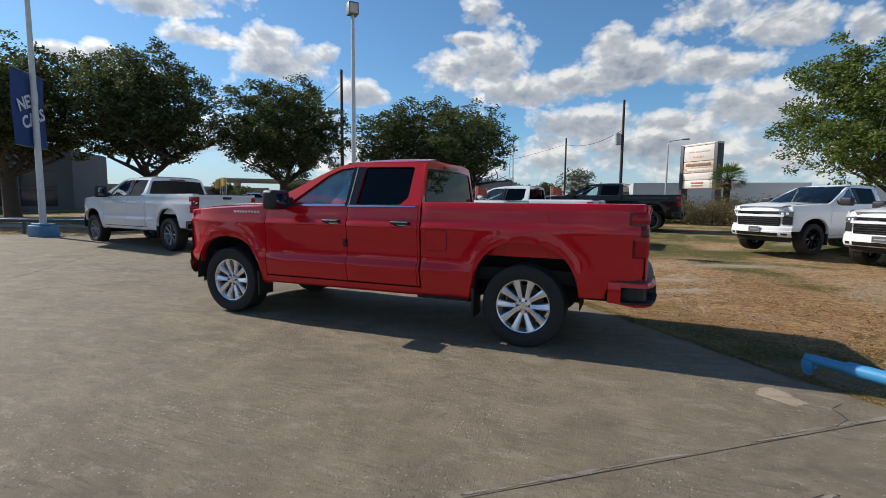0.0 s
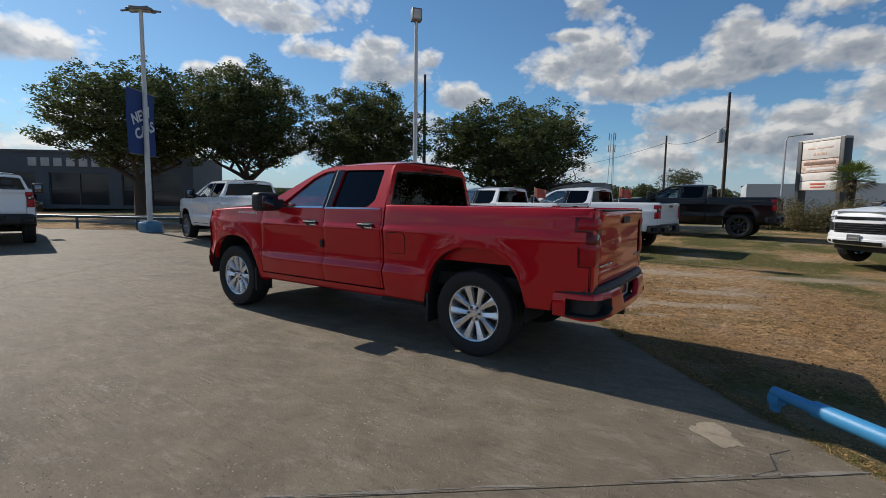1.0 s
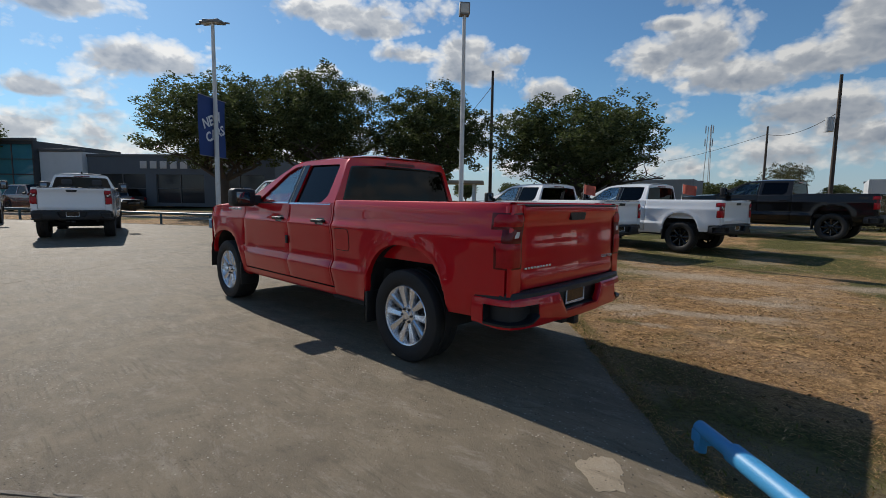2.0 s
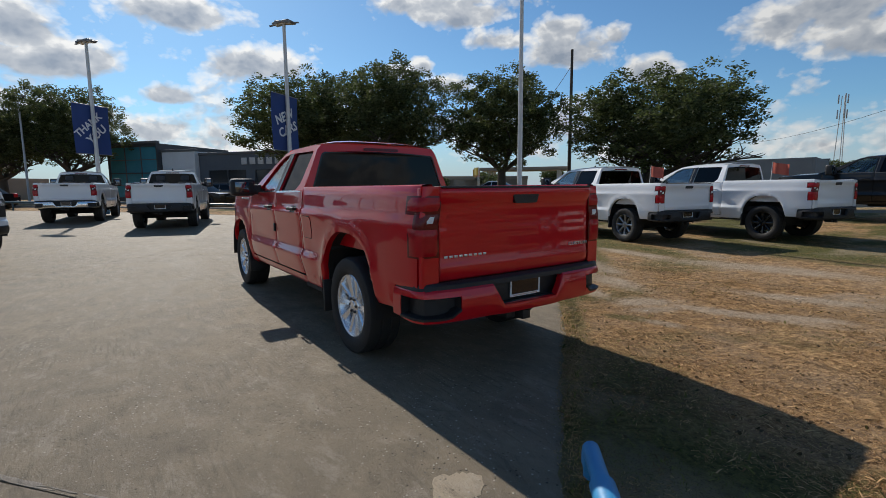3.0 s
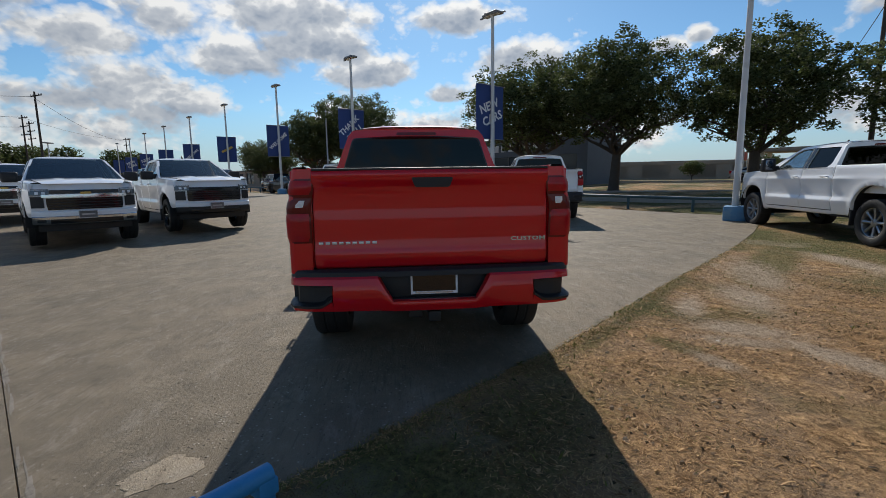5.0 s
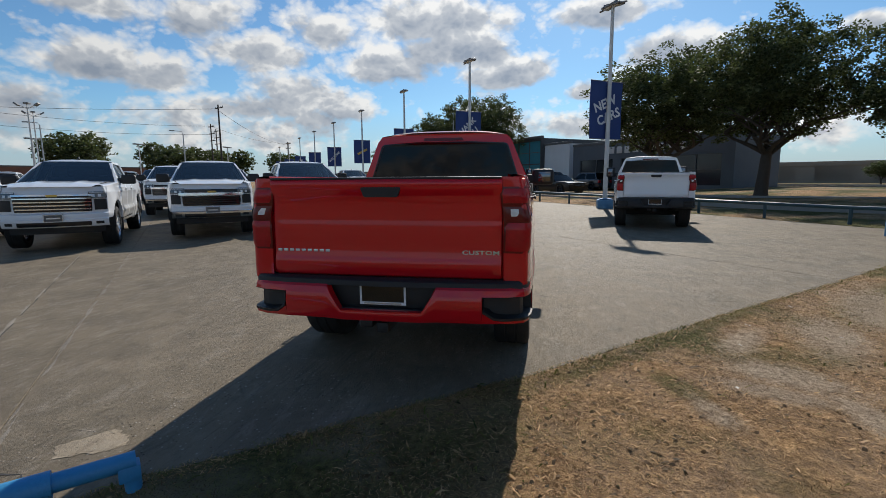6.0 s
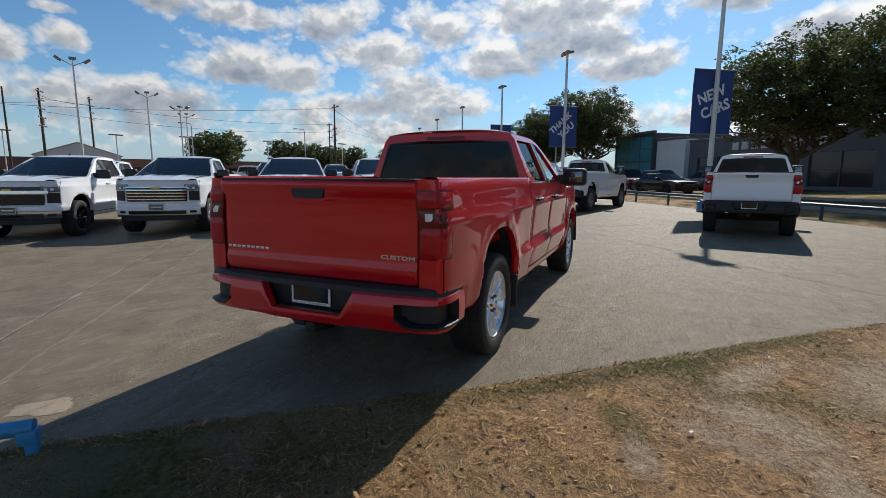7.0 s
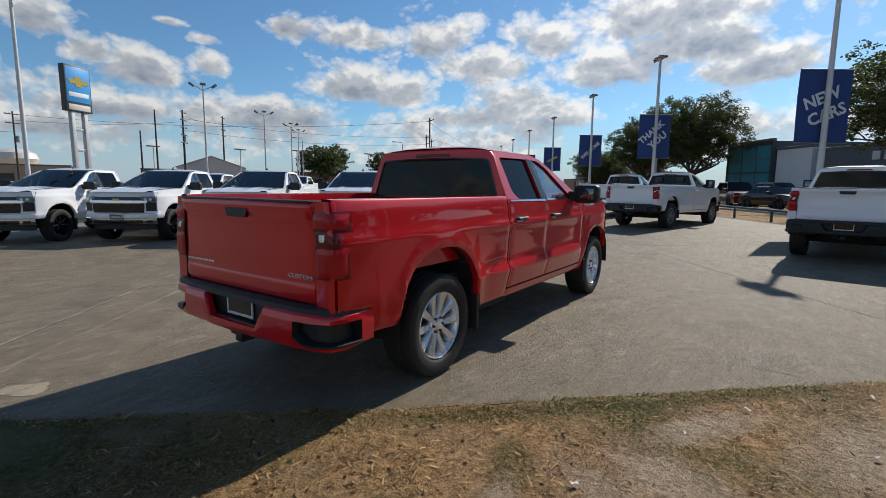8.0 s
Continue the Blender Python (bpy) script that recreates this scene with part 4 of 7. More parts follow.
def ground_material():
    m = bpy.data.materials.new("dry_lawn")
    m.use_nodes = True
    n = Nodes(m.node_tree)
    pos = n.add("ShaderNodeTexCoord").outputs["Object"]
    big = n.noise(pos, 0.35, 6, 0.6, 0.4)
    mid = n.noise(pos, 1.6, 6, 0.65, 0.3)
    fine = n.noise(pos, 26.0, 8, 0.75)
    clump = n.noise(pos, 7.0, 6, 0.7, 0.5)
    speck = n.noise(pos, 120.0, 3, 0.6)
    straw = n.mix(n.ramp(fine, (0.30, 0.0), (0.68, 1.0)), (0.20, 0.094, 0.036), (0.82, 0.52, 0.25))
    straw = n.mix(n.ramp(clump, (0.42, 0.75), (0.58, 0.0)), straw, n.mix(fine, (0.05, 0.028, 0.012), (0.24, 0.14, 0.06)))
    soil = n.mix(n.ramp(n.math("MULTIPLY_ADD", fine, 0.6, n.math("MULTIPLY", speck, 0.4)), (0.34, 0.0), (0.66, 1.0)), (0.20, 0.130, 0.078), (0.55, 0.39, 0.25))
    straw = n.mix(n.math("MULTIPLY", n.ramp(mid, (0.42, 0.0), (0.60, 0.85)), n.ramp(fine, (0.36, 1.0), (0.62, 0.35))), straw, soil)
    green = n.mix(n.ramp(fine, (0.30, 0.0), (0.70, 1.0)), (0.022, 0.030, 0.008), (0.21, 0.19, 0.065))
    dirt = n.mix(n.ramp(n.math("ADD", n.math("MULTIPLY", mid, 0.3), n.math("ADD", n.math("MULTIPLY", fine, 0.45), n.math("MULTIPLY", speck, 0.25))), (0.35, 0.0), (0.65, 1.0)), (0.24, 0.17, 0.105), (0.64, 0.51, 0.37))
    xyz = n.add("ShaderNodeSeparateXYZ", {0: pos})
    far = n.ramp(n.math("MULTIPLY", xyz.outputs[1], -0.05), (0.30, 0.0), (0.50, 0.10))
    col = n.mix(n.ramp(n.math("ADD", big, far), (0.50, 0.0), (0.62, 1.0)), straw, green)

    def oval(spots):
        total = None
        for bx, by, l, w, t in spots:
            c, s_ = math.cos(t), math.sin(t)
            dx, dy = n.math("SUBTRACT", xyz.outputs[0], bx), n.math("SUBTRACT", xyz.outputs[1], by)
            u = n.math("MULTIPLY", n.math("ADD", n.math("MULTIPLY", dx, c), n.math("MULTIPLY", dy, s_)), 1 / l)
            v = n.math("MULTIPLY", n.math("SUBTRACT", n.math("MULTIPLY", dy, c), n.math("MULTIPLY", dx, s_)), 1 / w)
            g = n.math("EXPONENT", n.math("MULTIPLY", n.math("ADD", n.math("MULTIPLY", u, u), n.math("MULTIPLY", v, v)), -0.8))
            total = g if total is None else n.math("MAXIMUM", total, g)
        return total

    spots = oval(BARE)
    rough = n.math("ADD", n.math("MULTIPLY", n.math("SUBTRACT", clump, 0.5), 1.1), n.math("MULTIPLY", n.math("SUBTRACT", fine, 0.5), 0.6))
    col = n.mix(n.ramp(n.math("ADD", oval(LUSH), rough), (0.25, 0.0), (0.70, 0.75)), col, green)
    bare = n.ramp(n.math("ADD", spots, rough), (0.30, 0.0), (0.85, 0.85))
    thin = n.math("MULTIPLY", n.ramp(n.noise(pos, 0.55, 5, 0.55, 0.6), (0.54, 0.0), (0.64, 0.8)), n.ramp(fine, (0.35, 1.0), (0.65, 0.2)))
    col = n.mix(n.math("MAXIMUM", bare, thin), col, dirt)
    col = n.mix(n.ramp(speck, (0.30, 0.7), (0.44, 0.0)), col, (0.04, 0.027, 0.014))
    b = n.add("ShaderNodeBump", {"Height": n.math("ADD", fine, n.math("MULTIPLY", clump, 2.5)), "Strength": 1.0, "Distance": 0.035})
    s = n.add("ShaderNodeBsdfPrincipled", {"Base Color": col, "Roughness": 0.95, "Normal": b.outputs[0], "Specular IOR Level": 0.15})
    n.add("ShaderNodeOutputMaterial", {0: s.outputs[0]})
    return m


def concrete_material(name, light, dark, warm, gloss=0.55):
    """Worn trowelled concrete: blotches, scuffs, grit, streaks, pits and fine cracks."""
    m = bpy.data.materials.new(name)
    m.use_nodes = True
    n = Nodes(m.node_tree)
    pos = n.add("ShaderNodeTexCoord").outputs["Object"]
    turned = lambda a, sx, sy: n.add("ShaderNodeMapping", {"Vector": pos, "Rotation": (0, 0, radians(a)), "Scale": (sx, sy, 1)}).outputs[0]
    big = n.noise(pos, 0.25, 6, 0.6, 0.5)
    mid = n.noise(pos, 1.7, 10, 0.72, 0.6)
    fine = n.noise(pos, 38.0, 6, 0.75)
    sand = n.noise(pos, 230.0, 2, 0.6)
    scuff = n.noise(turned(52, 0.8, 1.9), 3.2, 10, 0.80, 0.25)
    comb = n.noise(turned(58, 1.2, 16.0), 2.0, 6, 0.7)
    rnd = n.add("ShaderNodeObjectInfo").outputs["Random"]
    col = n.mix(n.ramp(mid, (0.34, 0.0), (0.66, 1.0)), dark, light)
    col = n.mix(n.ramp(big, (0.45, 0.0), (0.75, 0.6)), col, warm)
    col = n.mix(n.ramp(n.noise(pos, 0.8, 6, 0.6, 0.8), (0.56, 0.0), (0.70, 0.45)), col, n.mix(0.5, dark, (0.06, 0.055, 0.05)))
    col = n.mix(n.ramp(scuff, (0.52, 0.0), (0.64, 0.55)), col, n.mix(0.45, light, (0.42, 0.38, 0.32)))
    col = n.mix(n.ramp(scuff, (0.34, 0.55), (0.45, 0.0)), col, n.mix(0.55, dark, (0.03, 0.028, 0.025)))
    col = n.mix(n.math("MULTIPLY", n.ramp(comb, (0.53, 0.0), (0.62, 0.45)), n.ramp(n.noise(pos, 0.9), (0.44, 0.0), (0.56, 1.0))), col, n.mix(0.5, dark, (0.04, 0.035, 0.03)))
    col = n.mix(n.ramp(fine, (0.60, 0.0), (0.72, 0.5)), col, n.mix(0.6, dark, (0.02, 0.02, 0.018)))
    col = n.mix(n.ramp(sand, (0.64, 0.0), (0.74, 0.55)), col, (0.42, 0.38, 0.33))
    col = n.mix(n.ramp(sand, (0.27, 0.5), (0.36, 0.0)), col, (0.03, 0.028, 0.025))
    # chips of bare aggregate and small pits
    chip = n.add("ShaderNodeTexVoronoi", {"Vector": pos, "Scale": 40.0})
    pick = n.add("ShaderNodeSeparateXYZ", {0: chip.outputs["Color"]})
    dot = n.ramp(chip.outputs["Distance"], (0.16, 1.0), (0.30, 0.0))
    worn_area = n.ramp(n.noise(pos, 0.7, 5, 0.6), (0.40, 0.15), (0.62, 1.0))
    bright = n.math("MULTIPLY", n.math("MULTIPLY", dot, worn_area), n.ramp(pick.outputs[0], (0.72, 0.0), (0.82, 0.75)))
    pit = n.math("MULTIPLY", n.math("MULTIPLY", dot, worn_area), n.ramp(pick.outputs[1], (0.76, 0.0), (0.86, 0.85)))
    col = n.mix(bright, col, (0.62, 0.56, 0.47))
    col = n.mix(pit, col, (0.035, 0.030, 0.025))
    bent = n.mix(0.10, pos, n.add("ShaderNodeTexNoise", {"Vector": pos, "Scale": 3.0, "Detail": 8.0, "Roughness": 0.7}).outputs[1])
    crack = n.add("ShaderNodeTexVoronoi", {"Vector": bent, "Scale": 0.36}, feature="DISTANCE_TO_EDGE").outputs[0]
    line = n.math("MULTIPLY", n.ramp(crack, (0.0, 1.0), (0.0035, 0.0)), n.ramp(n.noise(pos, 0.8, 4), (0.56, 0.0), (0.64, 0.55)))
    col = n.mix(line, col, (0.04, 0.036, 0.03))
    col = n.mix(1.0, col, n.math("ADD", n.math("MULTIPLY", rnd, 0.10), 0.95), "MULTIPLY")
    trowel = n.noise(turned(48, 1.0, 2.4), 8.0, 8, 0.65, 0.4)
    hgt = n.math("ADD", n.math("ADD", n.math("MULTIPLY_ADD", trowel, 0.8, fine), n.math("MULTIPLY", scuff, 2.2)), n.math("ADD", n.math("MULTIPLY", sand, 0.5), n.math("MULTIPLY_ADD", line, -2.0, n.math("MULTIPLY", n.math("SUBTRACT", bright, pit), 1.6))))
    b = n.add("ShaderNodeBump", {"Height": hgt, "Strength": 0.9, "Distance": 0.008})
    s = n.add("ShaderNodeBsdfPrincipled", {"Base Color": col, "Roughness": n.math("ADD", n.math("MULTIPLY", mid, 0.35), gloss - 0.2), "Normal": b.outputs[0], "Specular IOR Level": 0.14})
    n.add("ShaderNodeOutputMaterial", {0: s.outputs[0]})
    return m


LAWN = ground_material()
CONCRETE = concrete_material("worn_concrete", (0.262, 0.214, 0.150), (0.156, 0.126, 0.089), (0.232, 0.184, 0.123), 0.70)
ASPHALT = concrete_material("grey_asphalt", (0.11, 0.108, 0.10), (0.07, 0.07, 0.068), (0.10, 0.095, 0.085), 0.8)
KERB = material("kerb_concrete", (0.33, 0.31, 0.28), 0.85, vary=0.2, bump=0.3, bump_scale=60)
JOINTM = material("joint_sealant", (0.06, 0.055, 0.05), 0.9, vary=0.3)

# one sheet of ground out to the horizon, finer near the walk
gx = [-2500, -800, -300, -120, -60] + arange(-40, 60, 1.0) + [80, 120, 200, 400, 900, 2500]
gy = [-2500, -900, -400, -200, -110, -70] + arange(-50, 60, 1.0) + [80, 130, 250, 500, 1000, 2500]
ground = link_mesh("ground", grid(lambda x, y: (x, y, gz(x, y) - 0.010 + 0.006 * flat_noise(x, y, 0.5)), gx, gy), LAWN)
tagged(ground, "dry patchy lawn with bare sandy soil", "ground", kind="structure")

# edge of the concrete along the lawn, from beyond the pipe barrier to the street
EDGE = [(-14.0, 12.2), (-8.0, 6.2), (-3.4, 2.0), (-2.5, 1.08), (-2.0, 0.55), (-1.42, -0.12), (-0.72, -0.98), (0.15, -1.9), (1.2, -3.0), (3.3, -5.3), (6.0, -8.0), (8.9, -10.6)]


def edge_y(x):
    return float(np.interp(x, [p[0] for p in EDGE], [p[1] for p in EDGE]))


# matted turf that has crept over the concrete edge
def turf(d, x, y):
    """Height of the matted rim at d metres inside the lawn's edge."""
    lump = 0.65 + 0.5 * flat_noise(x, y, 3.0, 5.5) + 0.35 * flat_noise(x, y, 11.0, 1.5)
    return 0.030 * max(0.15, lump) * math.exp(-((d - 0.07) / 0.10) ** 2) + 0.035 * math.exp(-((x + 2.34) ** 2 + (y - 0.77) ** 2) / 0.012)


def rim_pt(x, d):
    w = 0.035 * flat_noise(x, 0, 4.0, 1.3) + 0.03 * flat_noise(x, 0, 11.0, 8.1)
    q = edge_y(x) - d * 1.4 + (w if d < 0.05 else 0.0)
    px = x - d * 0.1
    return (px, q, gz(px, q) + (turf(d, px, q) - 0.011 if d > -0.05 else -0.004))


part("turf_rim", grid(rim_pt, arange(-4.4, 4.4, 0.035), [-0.055, -0.03, -0.01, 0.015, 0.04, 0.07, 0.10, 0.14, 0.19, 0.26]), LAWN, ground, "matted dry turf along the concrete")

# lot cut into slabs by joints along and across
JA = radians(39)
JU, JV = Vector((math.cos(JA), math.sin(JA))), Vector((-math.sin(JA), math.cos(JA)))
J0 = Vector((-0.57, 3.28))


def clip_poly(poly, a, b, c):
    """Keeps the part of a polygon with a x + b y <= c."""
    res = []
    for i, p in enumerate(poly):
        q = poly[(i + 1) % len(poly)]
        dp, dq = a * p[0] + b * p[1] - c, a * q[0] + b * q[1] - c
        if dp <= 0:
            res.append(p)
        if (dp < 0 < dq) or (dq < 0 < dp):
            t = dp / (dp - dq)
            res.append((p[0] + (q[0] - p[0]) * t, p[1] + (q[1] - p[1]) * t))
    return res


# the edge is broken and overgrown near the walk
RAGGED = [(x, edge_y(x) + 0.030 * flat_noise(x, 0, 4.0, 1.3) + 0.018 * flat_noise(x, 0, 13.0, 8.1)) for x in arange(-6.0, 4.0, 0.09)]
lot = [*EDGE[:1], (-8.0, 6.2), *RAGGED, (6.0, -8.0), (8.9, -10.6), st(1.0, 0.55), st(30, 0.55), st(70, 0.55), (60, 70), (-40, 70), (-40, 30)]
lot_ob = thing("pavement", "worn tan-grey concrete lot cut by joints", "pavement", kind="structure")


def slab_mesh(poly, z0, z1):
    """A slab with a slightly rounded upper edge, following the ground."""
    c = Vector((sum(p[0] for p in poly) / len(poly), sum(p[1] for p in poly) / len(poly)))
    fine = []
    for i, p in enumerate(poly):
        q = poly[(i + 1) % len(poly)]
        k = max(1, int(math.hypot(q[0] - p[0], q[1] - p[1]) / 3.0))
        fine += [(p[0] + (q[0] - p[0]) * j / k, p[1] + (q[1] - p[1]) * j / k) for j in range(k)]
    ins = []
    for p in fine:
        d = (c - Vector(p))
        ins.append(tuple(Vector(p) + d.normalized() * min(0.003, d.length * 0.2)))
    n = len(fine)
    v = [(x, y, z0) for x, y in fine] + [(x, y, z1 - 0.006) for x, y in fine] + [(x, y, z1) for x, y in ins]
    f = [(r * n + i, r * n + (i + 1) % n, (r + 1) * n + (i + 1) % n, (r + 1) * n + i) for r in range(2) for i in range(n)]
    tris = tessellate_polygon([[Vector((x, y, 0)) for x, y in ins]])
    f += [tuple(2 * n + i for i in t) for t in tris]
    bm = bmesh.new()
    bv = [bm.verts.new(p) for p in v]
    for q in f:
        if len(set(q)) >= 3:
            bm.faces.new([bv[i] for i in q])
    # cut where the lot changes slope, then lay it on the slope
    for co, no in (((5, 0, 0), (1, 0, 0)), ((27, 0, 0), (1, 0, 0)), ((0, -9.5, 0), (0, 1, 0))):
        bmesh.ops.bisect_plane(bm, geom=bm.verts[:] + bm.edges[:] + bm.faces[:], plane_co=co, plane_no=no)
    for p in bm.verts:
        p.co.z += gz(p.co.x, p.co.y)
    return from_bm(bm)


# ---------------------------------------------------------------- trees
BARK = material("oak_bark", (0.075, 0.06, 0.048), 0.95, vary=0.3, scale=4, bump=0.9, bump_scale=25)


def leaf_material(name, col, lit):
    m = bpy.data.materials.new(name)
    m.use_nodes = True
    n = Nodes(m.node_tree)
    rnd = n.add("ShaderNodeNewGeometry").outputs["Random Per Island"]
    col_ = n.mix(rnd, col, lit)
    d = n.add("ShaderNodeBsdfPrincipled", {"Base Color": col_, "Roughness": 0.6, "Specular IOR Level": 0.2})
    tr = n.add("ShaderNodeBsdfTranslucent", {"Color": n.mix(0.5, col_, (0.13, 0.18, 0.045))})
    mx = n.add("ShaderNodeMixShader", {0: 0.34, 1: d.outputs[0], 2: tr.outputs[0]})
    n.add("ShaderNodeOutputMaterial", {0: mx.outputs[0]})
    return m


# wide dark-to-bright spread per leaf stands in for shaded and sunlit foliage
LEAF = leaf_material("oak_leaves", (0.018, 0.027, 0.009), (0.150, 0.165, 0.072))
LEAF_L = leaf_material("light_leaves", (0.07, 0.105, 0.022), (0.20, 0.24, 0.06))
LEAF_B = leaf_material("brown_leaves", (0.05, 0.045, 0.025), (0.13, 0.11, 0.06))


def tree(seed, height, spread, leaf, n_leaf, label, trunk_h=0.25, leaf_size=0.12, trunk_r=0.30, category="tree", stems=1, base=0.29, lobes=28):
    """A tapered trunk, branching limbs, and a crown of lobes, each heaped from small sprays of leaves."""
    rng = random.Random(seed)
    root = thing("tree", label, category)
    limbs = []
    h0 = height * trunk_h

    def grow(p, d, length, r, level):
        pts, rs = [p], [r]
        q, dd = p.copy(), d.normalized()
        for i in range(4):
            dd = (dd + Vector((rng.uniform(-0.28, 0.28), rng.uniform(-0.28, 0.28), rng.uniform(-0.10, 0.22)))).normalized()
            q = q + dd * length / 4
            pts.append(q.copy())
            rs.append(r * (1 - 0.17 * (i + 1)))
        limbs.append(tube([tuple(a) for a in pts], rs, 6 if level else 8, False))
        if level >= 2:
            return
        for j in range(4):
            a = rng.uniform(0, 2 * math.pi)
            nd = (dd * 0.55 + Vector((math.cos(a), math.sin(a), rng.uniform(-0.15, 0.55)))).normalized()
            grow(pts[2 + j % 3].copy(), nd, length * rng.uniform(0.5, 0.7), r * 0.5, level + 1)

    for k in range(stems):
        foot = Vector((0.0, 0.0, 0.0)) if stems == 1 else Vector((0.25 * (2 * k - 1), 0.1 * k, 0.0))
        lean = Vector((rng.uniform(-0.12, 0.12) + (0 if stems == 1 else 0.32 * (2 * k - 1)), rng.uniform(-0.12, 0.12), 1)) * h0
        limbs.append(tube([tuple(foot - Vector((0, 0, 0.2))), tuple(foot + Vector((0, 0, 0.15))), tuple(foot + lean * 0.5), tuple(foot + lean)], [trunk_r * 1.5, trunk_r * 1.1, trunk_r * 0.95, trunk_r * 0.8], 10))
        n = 7 if stems == 1 else 5
        for j in range(n):
            a = 2 * math.pi * j / n + rng.uniform(-0.3, 0.3)
            up = rng.uniform(0.35, 1.5)
            reach = (spread if up < 0.8 else height * 0.55)
            grow(foot + lean * rng.uniform(0.85, 1.0), Vector((math.cos(a), math.sin(a), up)), reach * rng.uniform(0.45, 0.58), trunk_r * 0.5, 0)
    part("trunk", join(*limbs), BARK, root)
    # crown
    zb = height * base
    zc, hz = (height + zb) / 2, (height - zb) / 2
    sprays = []
    for k in range(lobes):
        a = 2.399963 * k + rng.uniform(-0.4, 0.4)
        zr = -0.92 + 1.78 * (k + rng.uniform(0.1, 0.9)) / lobes
        out = math.sqrt(max(0.05, 1 - zr * zr)) * (rng.uniform(0.56, 0.76) if k % 4 else rng.uniform(0.1, 0.4))
        c = Vector((math.cos(a) * out * spread, math.sin(a) * out * spread, zc + zr * hz * 0.72))
        rad = spread * rng.uniform(0.26, 0.38)
        for _ in range(34):
            d = Vector((rng.gauss(0, 1), rng.gauss(0, 1), rng.gauss(0.15, 0.8))).normalized()
            p = c + Vector((d.x, d.y, d.z * 0.85)) * rad * (rng.uniform(0.72, 1.10) if rng.uniform(0, 1) < 0.8 else rng.uniform(0.1, 0.7))
            if p.z < zb + 0.25 * flat_noise(p.x, p.y, 0.9, seed) * hz:
                continue
            sprays.append((p.x, p.y, p.z, rad * rng.uniform(0.16, 0.34)))
    rs = np.random.RandomState(seed)
    sp = np.array(sprays)
    share = sp[:, 3] ** 2
    which = rs.choice(len(sp), n_leaf, p=share / share.sum())
    o = rs.normal(size=(n_leaf, 3))
    o /= np.linalg.norm(o, axis=1)[:, None]
    c = sp[which, :3] + o * np.array([1, 1, 0.7]) * (sp[which, 3] * rs.uniform(0.1, 1.15, n_leaf) ** 0.6)[:, None]
    a = rs.uniform(-1, 1, (n_leaf, 3)) * np.array([1, 1, 0.6])
    a /= np.linalg.norm(a, axis=1)[:, None]
    b = np.cross(a, rs.uniform(-1, 1, (n_leaf, 3)))
    b /= np.linalg.norm(b, axis=1)[:, None] + 1e-6
    l = (leaf_size * rs.uniform(0.7, 1.35, n_leaf))[:, None]
    w = (leaf_size * rs.uniform(0.26, 0.42, n_leaf))[:, None]
    verts = np.stack([c - a * l * 0.5, c + b * w, c + a * l * 0.6, c - b * w], 1).reshape(-1, 3)
    me = bpy.data.meshes.new("crown")
    me.from_pydata(verts.tolist(), [], np.arange(4 * n_leaf).reshape(-1, 4).tolist())
    me.materials.append(leaf)
    crown = new("crown", me)
    crown.parent = root
    crown["kind"] = "stuff"
    return root


# ---------------------------------------------------------------- poles, banners, rail
WHITEPOLE = material("pole_white", (0.62, 0.62, 0.60), 0.5, vary=0.12, scale=2, second=(0.45, 0.44, 0.41), second_at=0.62)
BASEBLUE = material("base_blue_paint", (0.10, 0.27, 0.46), 0.6, vary=0.2, scale=3, second=(0.16, 0.30, 0.42), bump=0.2)
BANNER = material("banner_blue", (0.022, 0.055, 0.20), 0.6, vary=0.1, scale=2, bump=0.1, bump_scale=20)
FIXTURE = material("lamp_housing", (0.20, 0.20, 0.20), 0.5, vary=0.15)
FIXGLASS = material("lamp_glass", (0.55, 0.53, 0.48), 0.2, vary=0.1)
PIPEBLUE = material("pipe_blue_paint", (0.045, 0.26, 0.50), 0.45, vary=0.18, scale=4, second=(0.012, 0.035, 0.06), second_at=0.70, bump=0.15)
RAILP = material("rail_paint", (0.035, 0.085, 0.11), 0.5, vary=0.2, scale=3)
WOOD = material("pole_wood", (0.07, 0.055, 0.045), 0.9, vary=0.3, scale=2, bump=0.5)
WIREM = material("black_wire", (0.02, 0.02, 0.02), 0.7)
GALV = material("galvanised", (0.42, 0.43, 0.44), 0.5, metal=0.3, vary=0.15)


